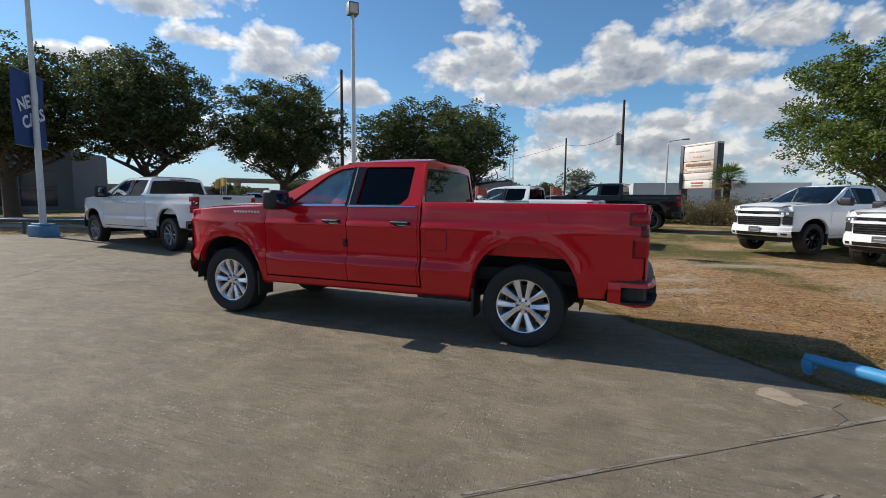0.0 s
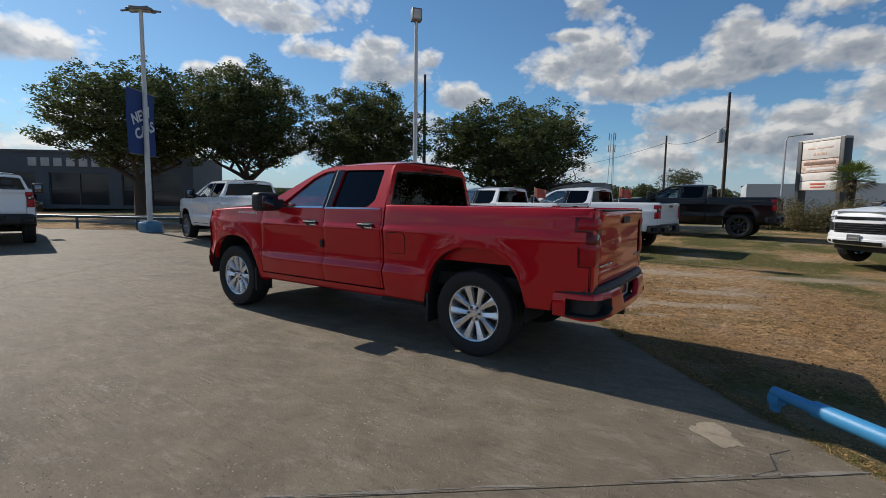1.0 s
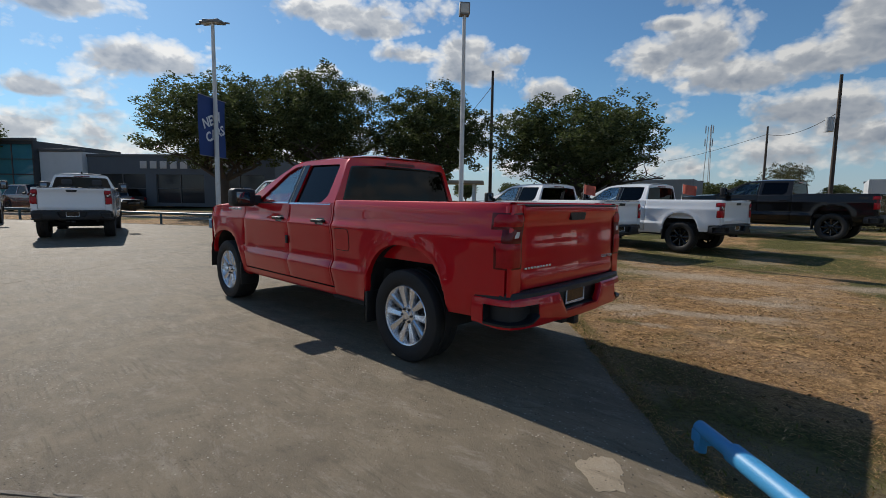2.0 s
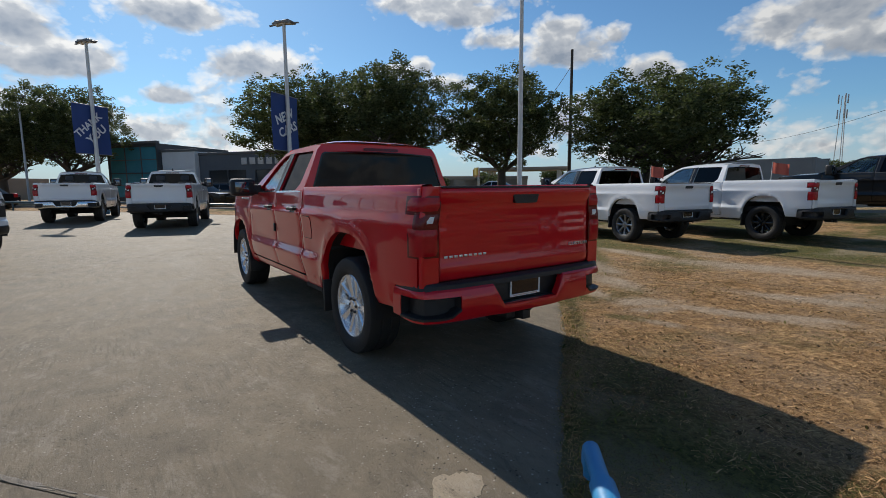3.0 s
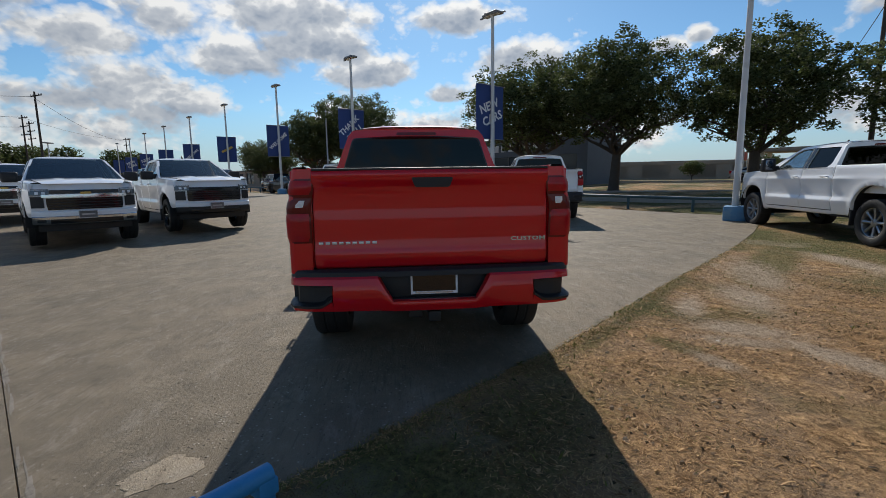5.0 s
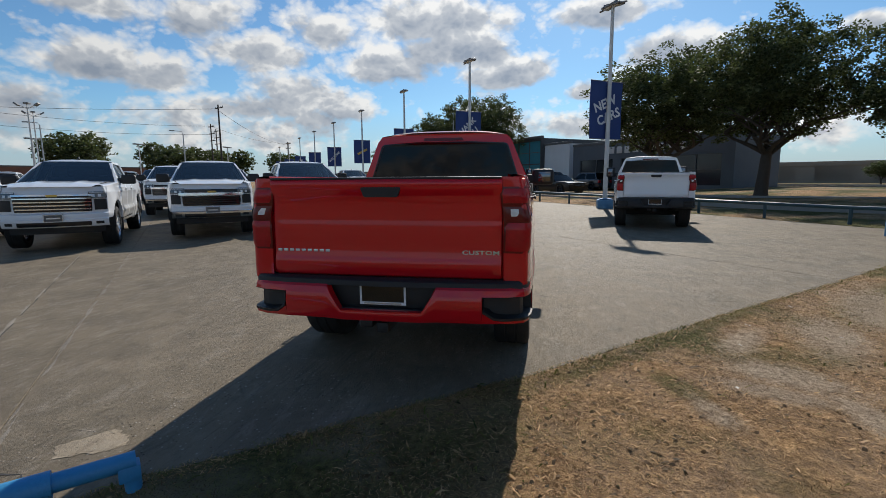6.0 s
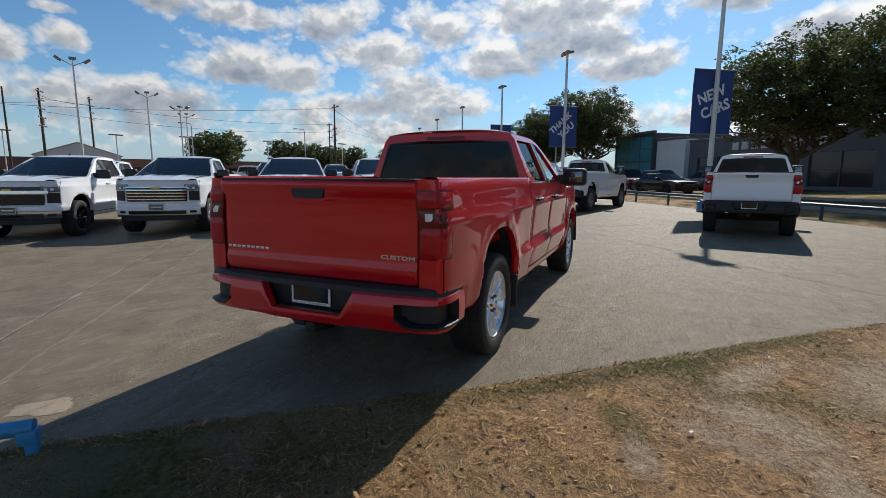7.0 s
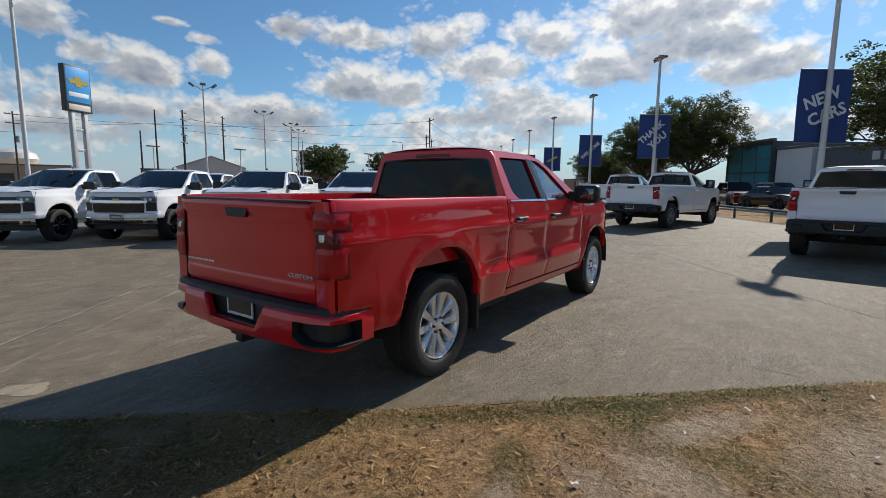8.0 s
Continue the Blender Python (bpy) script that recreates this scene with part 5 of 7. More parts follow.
def lot_lamp(x, y, words, arm_turn, banner_turn, flat_mark=False, h=8.0):
    root = thing("street_lamp", "white twin-headed lot lamp with a blue banner", "street lamp", Matrix.Translation((x, y, gz(x, y))), "lot lamps")
    part("base", join(box(-0.30, -0.30, -0.05, 0.30, 0.30, 0.36, 0.03), box(-0.24, -0.24, 0.36, 0.24, 0.24, 0.42, 0.02)), BASEBLUE, root, "blue painted concrete base")
    part("pole", tube([(0, 0, 0.4), (0, 0, h * 0.5), (0, 0, h)], [0.10, 0.085, 0.065], 14), WHITEPOLE, root)
    c, s = math.cos(radians(arm_turn)), math.sin(radians(arm_turn))
    rot = Matrix.Rotation(radians(arm_turn), 4, "Z")
    for k in (-1, 1):
        head = part("lamp_head", xf(join(box(k * 0.64 - 0.40, -0.19, h - 0.03, k * 0.64 + 0.40, 0.19, h + 0.06, 0.03, 3), box(min(0, k * 0.3), -0.04, h - 0.02, max(0, k * 0.3), 0.04, h + 0.03, 0.01)), rot @ Matrix.Rotation(radians(-5 * k), 4, "Y")), FIXTURE, root)
        part("lens", xf(box(k * 0.64 - 0.33, -0.14, h - 0.045, k * 0.64 + 0.33, 0.14, h - 0.032, 0.004), rot @ Matrix.Rotation(radians(-5 * k), 4, "Y")), FIXGLASS, head)
    rb = Matrix.Rotation(radians(banner_turn), 4, "Z")
    w, z0, z1 = 0.85, 2.85, 5.15
    for z in (z0, z1):
        part("banner_arm", xf(tube([(-w - 0.03, -0.10, z), (w + 0.03, -0.10, z)], 0.016, 8), rb), FIXTURE, root)
    cloth = grid(lambda u, v: (u * w, 0.015 + 0.035 * math.sin(u * 3.1 + v * 2.0) * math.sin(v * math.pi), z0 + (z1 - z0) * v), arange(-1, 1, 0.12), arange(0, 1, 0.1))
    # one cloth, hung behind the pole as the lot sees it
    b = part("banner", xf(cloth, rb @ Matrix.Translation((0, -0.16, 0))), BANNER, root, "blue banner with white lettering" if words else "blue banner")
    turned = Matrix(((-1, 0, 0, 0), (0, 0, 1, 0), (0, 1, 0, 0), (0, 0, 0, 1)))
    lines = words.split()
    slant = 22 if lines and lines[0] == "NEW" else 42
    for i, wd in enumerate(lines):
        sz = 0.52 if len(wd) <= 4 else 0.46 if len(wd) == 5 else 0.36
        step = 0.27 - 0.54 * i if len(lines) > 1 else 0.0
        m = rb @ Matrix.Translation((0, -0.10, (z0 + z1) / 2)) @ turned @ Matrix.Rotation(radians(slant), 4, "Z") @ Matrix.Translation((0.0, step, 0.0))
        letters(wd, sz, INK, b, m, 0.003, bold=0.028)
    if flat_mark:
        m = rb @ Matrix.Translation((0, -0.11, (z0 + z1) / 2)) @ turned @ Matrix.Rotation(radians(28), 4, "Z")
        part("mark", xf(plate([(-0.55, -0.10), (0.55, -0.10), (0.55, 0.10), (-0.55, 0.10)], [], lambda a, b_, w_: (a, b_, w_), 0.01), m), GOLD, b, "gold-coloured emblem")
    return root


def utility_pole(x, y, h, arms=1, trafo=False, turn=0, r=0.14, label="weathered wooden utility pole"):
    root = thing("utility_pole", label, "utility pole", Matrix.Translation((x, y, gz(x, y))) @ Matrix.Rotation(radians(turn), 4, "Z"), "utility poles")
    part("pole", tube([(0, 0, -0.3), (0, 0, h * 0.5), (0, 0, h)], [r, r * 0.85, r * 0.65], 10), WOOD, root)
    for i in range(arms):
        z = h - 0.4 - 1.2 * i
        arm = part("crossarm", box(-1.1, -0.18, z - 0.06, 1.1, -0.08, z + 0.06, 0.01), WOOD, root)
        for u in (-1.0, -0.5, 0.5, 1.0):
            part("insulator", xf(lathe([(0.0, 0.16), (0.03, 0.15), (0.05, 0.08), (0.02, 0.0)], 8), Matrix.Translation((u, -0.13, z + 0.05)) @ Matrix.Rotation(math.pi / 2, 4, "X")), GALV, arm)
    if trafo:
        part("transformer", tube([(0.42, 0, h * 0.62), (0.42, 0, h * 0.62 + 0.9)], 0.26, 14), GALV, root, "grey transformer can")
    return root


def flood_mast(x, y, h, heads=3, turn=0):
    root = thing("street_lamp", "tall white mast with floodlights on a blue base", "street lamp", Matrix.Translation((x, y, gz(x, y))) @ Matrix.Rotation(radians(turn), 4, "Z"), "flood masts")
    part("base", box(-0.28, -0.28, -0.05, 0.28, 0.28, 0.40, 0.03), BASEBLUE, root, "blue painted concrete base")
    part("pole", tube([(0, 0, 0.35), (0, 0, h * 0.5), (0, 0, h)], [0.09, 0.08, 0.06], 12), WHITEPOLE, root)
    if heads == 1:
        part("floodlight", join(box(-0.16, -0.18, h, 0.16, 0.18, h + 0.42, 0.03), box(-0.05, -0.05, h - 0.12, 0.05, 0.05, h + 0.02, 0.01)), FIXTURE, root)
        part("lens", box(0.155, -0.14, h + 0.05, 0.168, 0.14, h + 0.36, 0.005), FIXGLASS, root)
    else:
        part("bracket", join(tube([(0, -0.75, h + 0.35), (0, 0, h - 0.05), (0, 0.75, h + 0.35)], 0.035, 8), tube([(0, 0, h - 0.1), (0, 0, h + 0.4)], 0.04, 8)), WHITEPOLE, root)
        for yy, zz_ in ((-0.85, h + 0.35), (0, h + 0.45), (0.85, h + 0.35)):
            m = Matrix.Translation((0, yy, zz_)) @ Matrix.Rotation(radians(35 * (1 if yy > 0 else -1 if yy < 0 else 0)), 4, "X")
            part("floodlight", xf(box(-0.2, -0.22, -0.07, 0.2, 0.22, 0.09, 0.03), m), FIXTURE, root)
    return root

# ---------------------------------------------------------------- placing the trucks
def place(proto, spots, labels=None):
    """The first spot takes the thing itself, the rest are copies."""
    for i, (x, y, h) in enumerate(spots):
        ob = proto if i == 0 else copy_thing(proto, put(proto, x, y, h))
        if i == 0:
            proto.matrix_world = put(proto, x, y, h)
        if labels and labels[i]:
            ob["label"] = labels[i]


def nose_at(x, y, heading, wb=3.745):
    """Rear axle place for a truck whose front axle is at x, y."""
    h = radians(heading)
    return (x - wb * math.cos(h), y - wb * math.sin(h), heading)


hd_white = pickup(WHITE, "crew", 4.04, "black", "hd", "white", hd=True, label="white heavy-duty crew-cab pickup with a black rear bumper", group="parked pickups", name_bars=False)
place(hd_white, [(10.12, -4.28, -9), (3.42, -9.25, -11.5)], [None, "white heavy-duty crew-cab pickup parked on the grass"])
hd_black_wheels = pickup(WHITE, "crew", 4.04, "black", "black", "white", hd=True, label="white crew-cab pickup with black wheels parked on the grass", group="parked pickups", name_bars=False)
place(hd_black_wheels, [(1.2, -11.7, -10)])
black_truck = pickup(BLACKP, "crew", 4.04, "black", "black", "black", hd=True, label="black crew-cab pickup parked on the grass", group="parked pickups", name_bars=False)
place(black_truck, [(-1.74, -16.6, -8)])
white_split = pickup(WHITE, "crew", 3.745, "chrome", "black", "split", label="white crew-cab pickup with a chrome-barred grille", group="parked pickups")
white_bars = pickup(WHITE, "crew", 3.745, "body", "split", "bars", label="white crew-cab pickup with a chrome grille and bright wheels", group="parked pickups")
white_blk = pickup(WHITE, "crew", 3.745, "black", "black", "black", label="white crew-cab pickup with a black grille and bumper", group="parked pickups")
white_rst = pickup(WHITE, "crew", 3.745, "body", "black", "white", label="white crew-cab pickup with black wheels and emblem", group="parked pickups")
work = pickup(WHITE, "regular", 3.55, "black", "hd", "black", hd=True, label="white single-cab work pickup with a black rear bumper", group="parked pickups", name_bars=False)
ROW = -143
place(white_bars, [nose_at(4.55, 8.9, ROW)])
place(white_split, [nose_at(6.85, 7.05, ROW), nose_at(2.70, 10.92, ROW), nose_at(0.75, 12.75, ROW), nose_at(14.3, 7.6, ROW), nose_at(12.2, 12.6, ROW), nose_at(7.5, 17.5, ROW)],
      [None, None, None] + ["white crew-cab pickup in the second row of the lot"] * 3)
place(white_blk, [nose_at(8.94, 5.28, ROW)])
place(white_rst, [nose_at(-4.82, -10.5, 40), nose_at(-6.85, -8.6, 40)])
place(work, [(15.1, 0.85, -14.5)])
work_bright = pickup(WHITE, "regular", 3.55, "chrome", "hd", "split", hd=True, label="white single-cab work pickup with a bright rear bumper", group="parked pickups", name_bars=False)
place(work_bright, [(19.6, 3.55, -9)])
dark_truck = pickup(DARKP, "crew", 3.745, "black", "black", "black", label="dark grey crew-cab pickup in the back row of the lot", group="parked pickups")
place(dark_truck, [nose_at(21.0, 21.0, ROW), nose_at(26.5, 14.5, ROW)])
for k, (x, y) in enumerate(((17.5, 24.0), (23.8, 17.8), (29.5, 11.5), (13.5, 28.0), (33.5, 25.0), (28.5, 30.0), (24.0, 35.0), (37.5, 20.0))):
    copy_thing(white_bars if k % 2 else white_rst, put(None, *nose_at(x, y, ROW if k < 4 else ROW + 180)))["label"] = "white crew-cab pickup in the back row of the lot"

# ---------------------------------------------------------------- other cars
CARGLASS = glass("car_glass", (0.05, 0.055, 0.06), 0.6)


def suv(paint, label, low=False):
    """A parked car: shaped body, glasshouse, lamps, bumpers and wheels. Origin on the ground in the middle."""
    root = thing("parked_car", label, "car", group="parked cars")
    L, W = 2.35, 0.93
    hb, hr = (0.92, 1.40) if low else (1.05, 1.72)

    def arch(x):
        return max([0.0] + [0.36 + 0.40 * math.sqrt(max(0.0, 1 - ((x - c) / 0.42) ** 2)) for c in (-1.42, 1.42) if abs(x - c) < 0.42])

    xs = sorted(set(arange(-L, L, 0.1) + [c + s * 0.419 for c in (-1.42, 1.42) for s in (-1, 1)]))

    def side(x, v):
        top = hb - 0.10 * max(0.0, (x - 1.0) / 1.35) ** 2
        zb = max(0.28, arch(x))
        z = zb + (top - zb) * v
        y = W * (1 - 0.10 * (abs(x) / L) ** 6) - 0.05 * v ** 4 - 0.03 * (1 - v) ** 3
        return (x - 0.06 * math.copysign(1, x) * (abs(x) / L) ** 12 * v, y, z)

    vs = [0, 0.1, 0.3, 0.5, 0.7, 0.85, 0.95, 1.0]
    sd = grid(side, xs, vs)
    deck = grid(lambda x, v: (side(x, 1)[0], side(x, 1)[1] * v, side(x, 1)[2] + 0.03 * (1 - v * v)), xs, [-1, -0.6, 0, 0.6, 1])
    ends = [grid(lambda v, w, x=x: (x + math.copysign(0.06 * (1 - w * w), x), side(x, v)[1] * w, side(x, v)[2]), vs, [-1, -0.7, 0, 0.7, 1]) for x in (-L, L)]
    part("body", join(sd, mirror(sd), deck, *ends), paint, root, smooth=50)
    x0, x1 = (-2.1, 1.0) if not low else (-1.7, 0.9)
    xa, xb = (x0 + 0.35, x1 - 0.75) if not low else (x0 + 0.75, x1 - 0.7)

    for s in (1, -1):
        f = lambda u, v, w, s=s: (u, s * (0.86 - (v - hb) * 0.32 - w), v)
        ol = [(x0, hb - 0.02), (x1, hb - 0.02), (xb, hr - 0.05), (xa, hr - 0.05)]
        holes = [rounded([(x0 + 0.16, hb + 0.04), (-0.62, hb + 0.04), (-0.62, hr - 0.12), (xa + 0.05, hr - 0.12)], 0.04), rounded([(-0.52, hb + 0.04), (x1 - 0.24, hb + 0.04), (xb - 0.05, hr - 0.12), (-0.52, hr - 0.12)], 0.04)]
        fr = part("window_frame", plate(ol, holes, f, 0.03), paint, root)
        for h in holes:
            part("side_glass", plate(h, [], lambda u, v, w, f=f: f(u, v, w + 0.012), 0.004), CARGLASS, fr)
        part("door_mirror", xf(box(x1 - 0.42, 0.88, hb + 0.02, x1 - 0.28, 1.06, hb + 0.17, 0.03), Matrix.Diagonal((1, s, 1, 1))), PLASTIC, root)
    rw = 0.86 - (hr - 0.05 - hb) * 0.32
    part("roof", grid(lambda x, v: (x, rw * v, hr - 0.05 + 0.05 * (1 - v ** 4)), arange(xa - 0.03, xb + 0.03, 0.2), arange(-1, 1, 0.2)), paint, root)
    part("windscreen", grid(lambda t, v: (x1 + (xb - x1) * t + 0.06 * (1 - v * v), (0.85 + (rw - 0.85) * t) * v, hb + (hr - 0.03 - hb) * t), [0, 0.5, 1], arange(-1, 1, 0.25)), CARGLASS, root)
    part("rear_glass", grid(lambda t, v: (x0 + (xa - x0) * t - 0.05 * (1 - v * v), (0.85 + (rw - 0.85) * t) * v, hb + (hr - 0.03 - hb) * t), [0, 0.5, 1], arange(-1, 1, 0.25)), CARGLASS, root)
    for s in (1, -1):
        part("headlamp", box(L - 0.12, s * 0.68 - 0.16, 0.68, L + 0.05, s * 0.68 + 0.16, 0.80, 0.03), LAMPG, root)
        part("tail_lamp", box(-L - 0.06, s * 0.74 - 0.10, 0.72, -L + 0.15, s * 0.74 + 0.12, 0.95, 0.03), TAIL, root)
    part("grille", box(L - 0.02, -0.45, 0.50, L + 0.075, 0.45, 0.72, 0.02), GLOSSBLK, root)
    part("rear_bumper", box(-L - 0.09, -0.85, 0.34, -L + 0.1, 0.85, 0.52, 0.04), PLASTIC, root)
    part("chassis", box(-2.1, -0.7, 0.24, 2.1, 0.7, 0.45, 0.05), CHASSIS, root)
    for c in (-1.42, 1.42):
        for s in (1, -1):
            wheel_parts(root, c, s, "black", 0.36)
    return root


cars = [
    (suv(DARKP, "dark grey parked car by the street-side building"), [(40.5, -3.0, 215), (46.5, -6.6, 40)]),
    (suv(DKRED, "maroon sport utility car parked by the street"), [(37.0, -0.5, 200), (44, 12, 30)]),
    (suv(BLACKP, "low black car parked by the street", True), [(32.3, -2.9, 215), (41, 9.4, 220), (36, 9.0, 40)]),
    (suv(SILVERP, "silver car parked at a far lot", True), [(30.2, -28.2, 205), (52, -20, 40), (60, 25, 80)]),
]
for ob, spots in cars:
    place(ob, spots)

# ---------------------------------------------------------------- street side
lot_lamp(16.85, -4.03, "NEW CARS", 37, 125)
lot_lamp(24.9, 2.7, "THANK YOU", 37, 125)
lot_lamp(33.5, 9.0, "WELCOME", 37, 125)
lot_lamp(42.8, 15.9, "", 37, 125, True)
lot_lamp(51.5, 22.6, "WELCOME", 37, 125)
lot_lamp(60.5, 29.4, "", 37, 125)
lot_lamp(69.5, 36.2, "NEW TRUCKS", 37, 125)
lot_lamp(78.5, 43.0, "NEW CARS", 37, 125)
lot_lamp(87.5, 49.8, "", 37, 125)
flood_mast(8.4, -9.3, 7.8, 1, 140)
flood_mast(18.6, 36.6, 9.0, 3, 60)
flood_mast(30.7, 46.0, 9.0, 3, 60)
flood_mast(44.4, 57.5, 9.0, 3, 60)
flood_mast(3.6, 23.6, 9.0, 3, 70)
flood_mast(34.0, 45.5, 8.0, 3, 20)

# low blue-green guard rail along the street
rail = thing("guard_rail", "low dark blue-green pipe rail on short posts", "guard rail")
ra = arange(-17.5, 60, 2.3)
for a, b in zip(ra[:-1], ra[1:]):
    (x0, y0), (x1, y1) = st(a, 0.85), st(b, 0.85)
    part("rail_bar", tube([(x0, y0, gz(x0, y0) + 0.46), (x1, y1, gz(x1, y1) + 0.46)], 0.055, 8), RAILP, rail)
    part("post", tube([(x0, y0, gz(x0, y0) - 0.1), (x0, y0, gz(x0, y0) + 0.45)], 0.05, 8), RAILP, rail)

# the blue pipe barrier lying at the lawn's edge
pipe = thing("pipe_barrier", "bright blue painted steel pipe barrier with an elbow end", "barrier")
p0, p1 = Vector((-2.35, 0.775, 0.165)), Vector((-4.35, 2.66, 0.19))
pd = (p1 - p0).normalized()
part("pipe", tube([p0, p0 + pd * 0.30], 0.040, 18), PIPEBLUE, pipe)
part("pipe", tube([p0 + pd * 0.29, p0 + pd * 1.4, p1], 0.054, 18), PIPEBLUE, pipe, "thicker pale blue pipe")
part("bracket", box(-0.045, -0.04, -0.045, 0.04, 0.04, 0.025, 0.006), PIPEBLUE, pipe, "square blue end bracket").matrix_basis = Matrix.Translation(p0 + pd * 0.03 + Vector((0.0, 0.0, -0.035))) @ Matrix.Rotation(math.atan2(pd.y, pd.x), 4, "Z")
part("leg", tube([p0 + pd * 0.02 + Vector((0, 0, -0.06)), p0 + pd * 0.015 + Vector((0, 0, -0.175))], 0.034, 14), PIPEBLUE, pipe, "short dark blue leg")
part("post", tube([p1 + Vector((0, 0, 0.0)), p1 + Vector((0, 0, -0.35))], 0.05, 12), PIPEBLUE, pipe)

# street: two strips of asphalt with kerbs and a planted median
road_ob = thing("road", "grey asphalt street with pale kerbs", "road", kind="structure")


def strip(a0, a1, o0, o1, z, step=6.0):
    return grid(lambda a, o: (*st(a, o), gz(*st(a, o)) + z), arange(a0, a1, step), arange(o0, o1, 2.0))


part("lane", strip(-80, 160, 4.6, 10.4, -0.03), ASPHALT, road_ob)
part("lane", strip(-80, 160, 28.0, 36.0, -0.03), ASPHALT, road_ob)
for o in (4.4, 10.4, 27.8, 36.0):
    for a in range(-60, 110, 10):
        q = [st(a, o), st(a + 9.97, o), st(a + 9.97, o + 0.18), st(a, o + 0.18)]
        part("kerb", ([(x, y, gz(x, y) + z) for z in (-0.15, 0.10) for x, y in q], [(4, 5, 6, 7), (0, 1, 5, 4), (1, 2, 6, 5), (2, 3, 7, 6), (3, 0, 4, 7)]), KERB, road_ob, smooth=0)
part("forecourt", strip(-60, 6.0, 19.0, 27.5, -0.012), CONCRETE, road_ob, "pale concrete forecourt")
part("forecourt", strip(36.5, 80, 11.5, 27.5, -0.012), ASPHALT, road_ob, "grey car park")

# ---------------------------------------------------------------- trees
def tree_at(src, x, y, turn, size, label="", tall=1.0):
    at = Matrix.Translation((x, y, gz(x, y))) @ Matrix.Rotation(turn, 4, "Z") @ Matrix.Diagonal((size, size, size * tall, 1))
    if not src.get("placed"):
        src["placed"] = 1
        src.matrix_world = at
        return src
    return tagged(copy_thing(src, at), label)


oak = tree(3, 9.4, 4.6, LEAF, 50000, "dark green live oak with a dense round crown", leaf_size=0.14)
oak2 = tree(11, 8.8, 4.5, LEAF, 48000, "dark green live oak with a spreading crown", leaf_size=0.14)
oak3 = tree(17, 7.6, 4.8, LEAF, 54000, "dark green live oak forking low into two stems", 0.22, 0.14, stems=2, base=0.26, lobes=30)
oak_far = tree(29, 9.0, 5.4, LEAF, 8000, "dark green oak far across the lots", 0.25, 0.40)
tree_at(oak, 24.4, -13.2, 0.6, 1.02, tall=0.96)
tree_at(oak2, 19.2, -18.3, 2.6, 1.0, tall=0.90)
tree_at(oak3, 9.9, -20.6, 1.0, 1.06, tall=0.82)
tree_at(oak, 29.9, -9.6, 3.4, 1.18, "dark green live oak beside the long shopfront", 0.84)
tree_at(oak, 55.5, 5.2, 2.2, 1.22, "large live oak across the street")
tree_at(oak2, 59.5, 10.5, 0.7, 1.22, "large live oak across the street")
tree_at(oak3, 66.0, 18.0, 1.7, 1.0, "low dark oak at the end of the street")
for x, y, s in ((53.4, 61.8, 0.90), (68.4, 60.6, 0.95), (75, 58, 0.9), (84, 58, 0.9), (93, 52, 0.9), (101, 54, 0.85), (11, -66, 0.5), (2, -70, 0.45), (16, -72, 0.5), (33, -66, 0.5), (41, -58, 0.45), (52, -60, 0.5), (60, -52, 0.45), (41, -37, 0.30), (36, -32.5, 0.24), (47, -33, 0.28)):
    tree_at(oak_far, x, y, x, s)
ash = tree(21, 8.6, 5.0, LEAF_L, 60000, "light green leafy tree behind the trucks", 0.16, 0.13, 0.22, base=0.18)
tree_at(ash, -11.5, -20.5, 0.0, 1.0)
bare = tree(31, 6.6, 3.0, LEAF_B, 9000, "sparse brown-leaved tree far off", 0.2, 0.14, 0.16)
tree_at(bare, 7.1, -69, 0.0, 1.0)

# dry scrub behind the black truck
SCRUB = leaf_material("scrub_leaves", (0.10, 0.075, 0.035), (0.26, 0.20, 0.11))


def scrub(x, y, r, h, n, seed, mat, label):
    rng = random.Random(seed)
    root = thing("bush", label, "bush", Matrix.Translation((x, y, gz(x, y))), "bushes")
    stems, v, f = [], [], []
    for k in range(26):
        a, d = rng.uniform(0, 6.28), r * math.sqrt(rng.uniform(0, 1))
        b = Vector((math.cos(a) * d, math.sin(a) * d, -0.05))
        top = b * rng.uniform(1.0, 1.25) + Vector((rng.uniform(-0.2, 0.2), rng.uniform(-0.2, 0.2), h * rng.uniform(0.5, 1.0)))
        stems.append(tube([b, (b + top) * 0.5 + Vector((rng.uniform(-0.1, 0.1), 0, 0)), top], [0.02, 0.012, 0.005], 5, False))
        for _ in range(n // 26):
            c = b + (top - b) * rng.uniform(0.2, 1.0) + Vector((rng.gauss(0, 0.22), rng.gauss(0, 0.22), rng.gauss(0, 0.12)))
            a1 = Vector((rng.uniform(-1, 1), rng.uniform(-1, 1), rng.uniform(-0.6, 1))).normalized()
            b1 = a1.cross(Vector((rng.uniform(-1, 1), rng.uniform(-1, 1), 1))).normalized()
            q = len(v)
            v += [tuple(c - a1 * 0.08), tuple(c + b1 * 0.025), tuple(c + a1 * 0.09), tuple(c - b1 * 0.025)]
            f.append((q, q + 1, q + 2, q + 3))
    part("stems", join(*stems), BARK, root)
    me = bpy.data.meshes.new("foliage")
    me.from_pydata(v, [], f)
    me.materials.append(mat)
    ob = new("foliage", me)
    ob.parent = root
    ob["kind"] = "stuff"
    return root


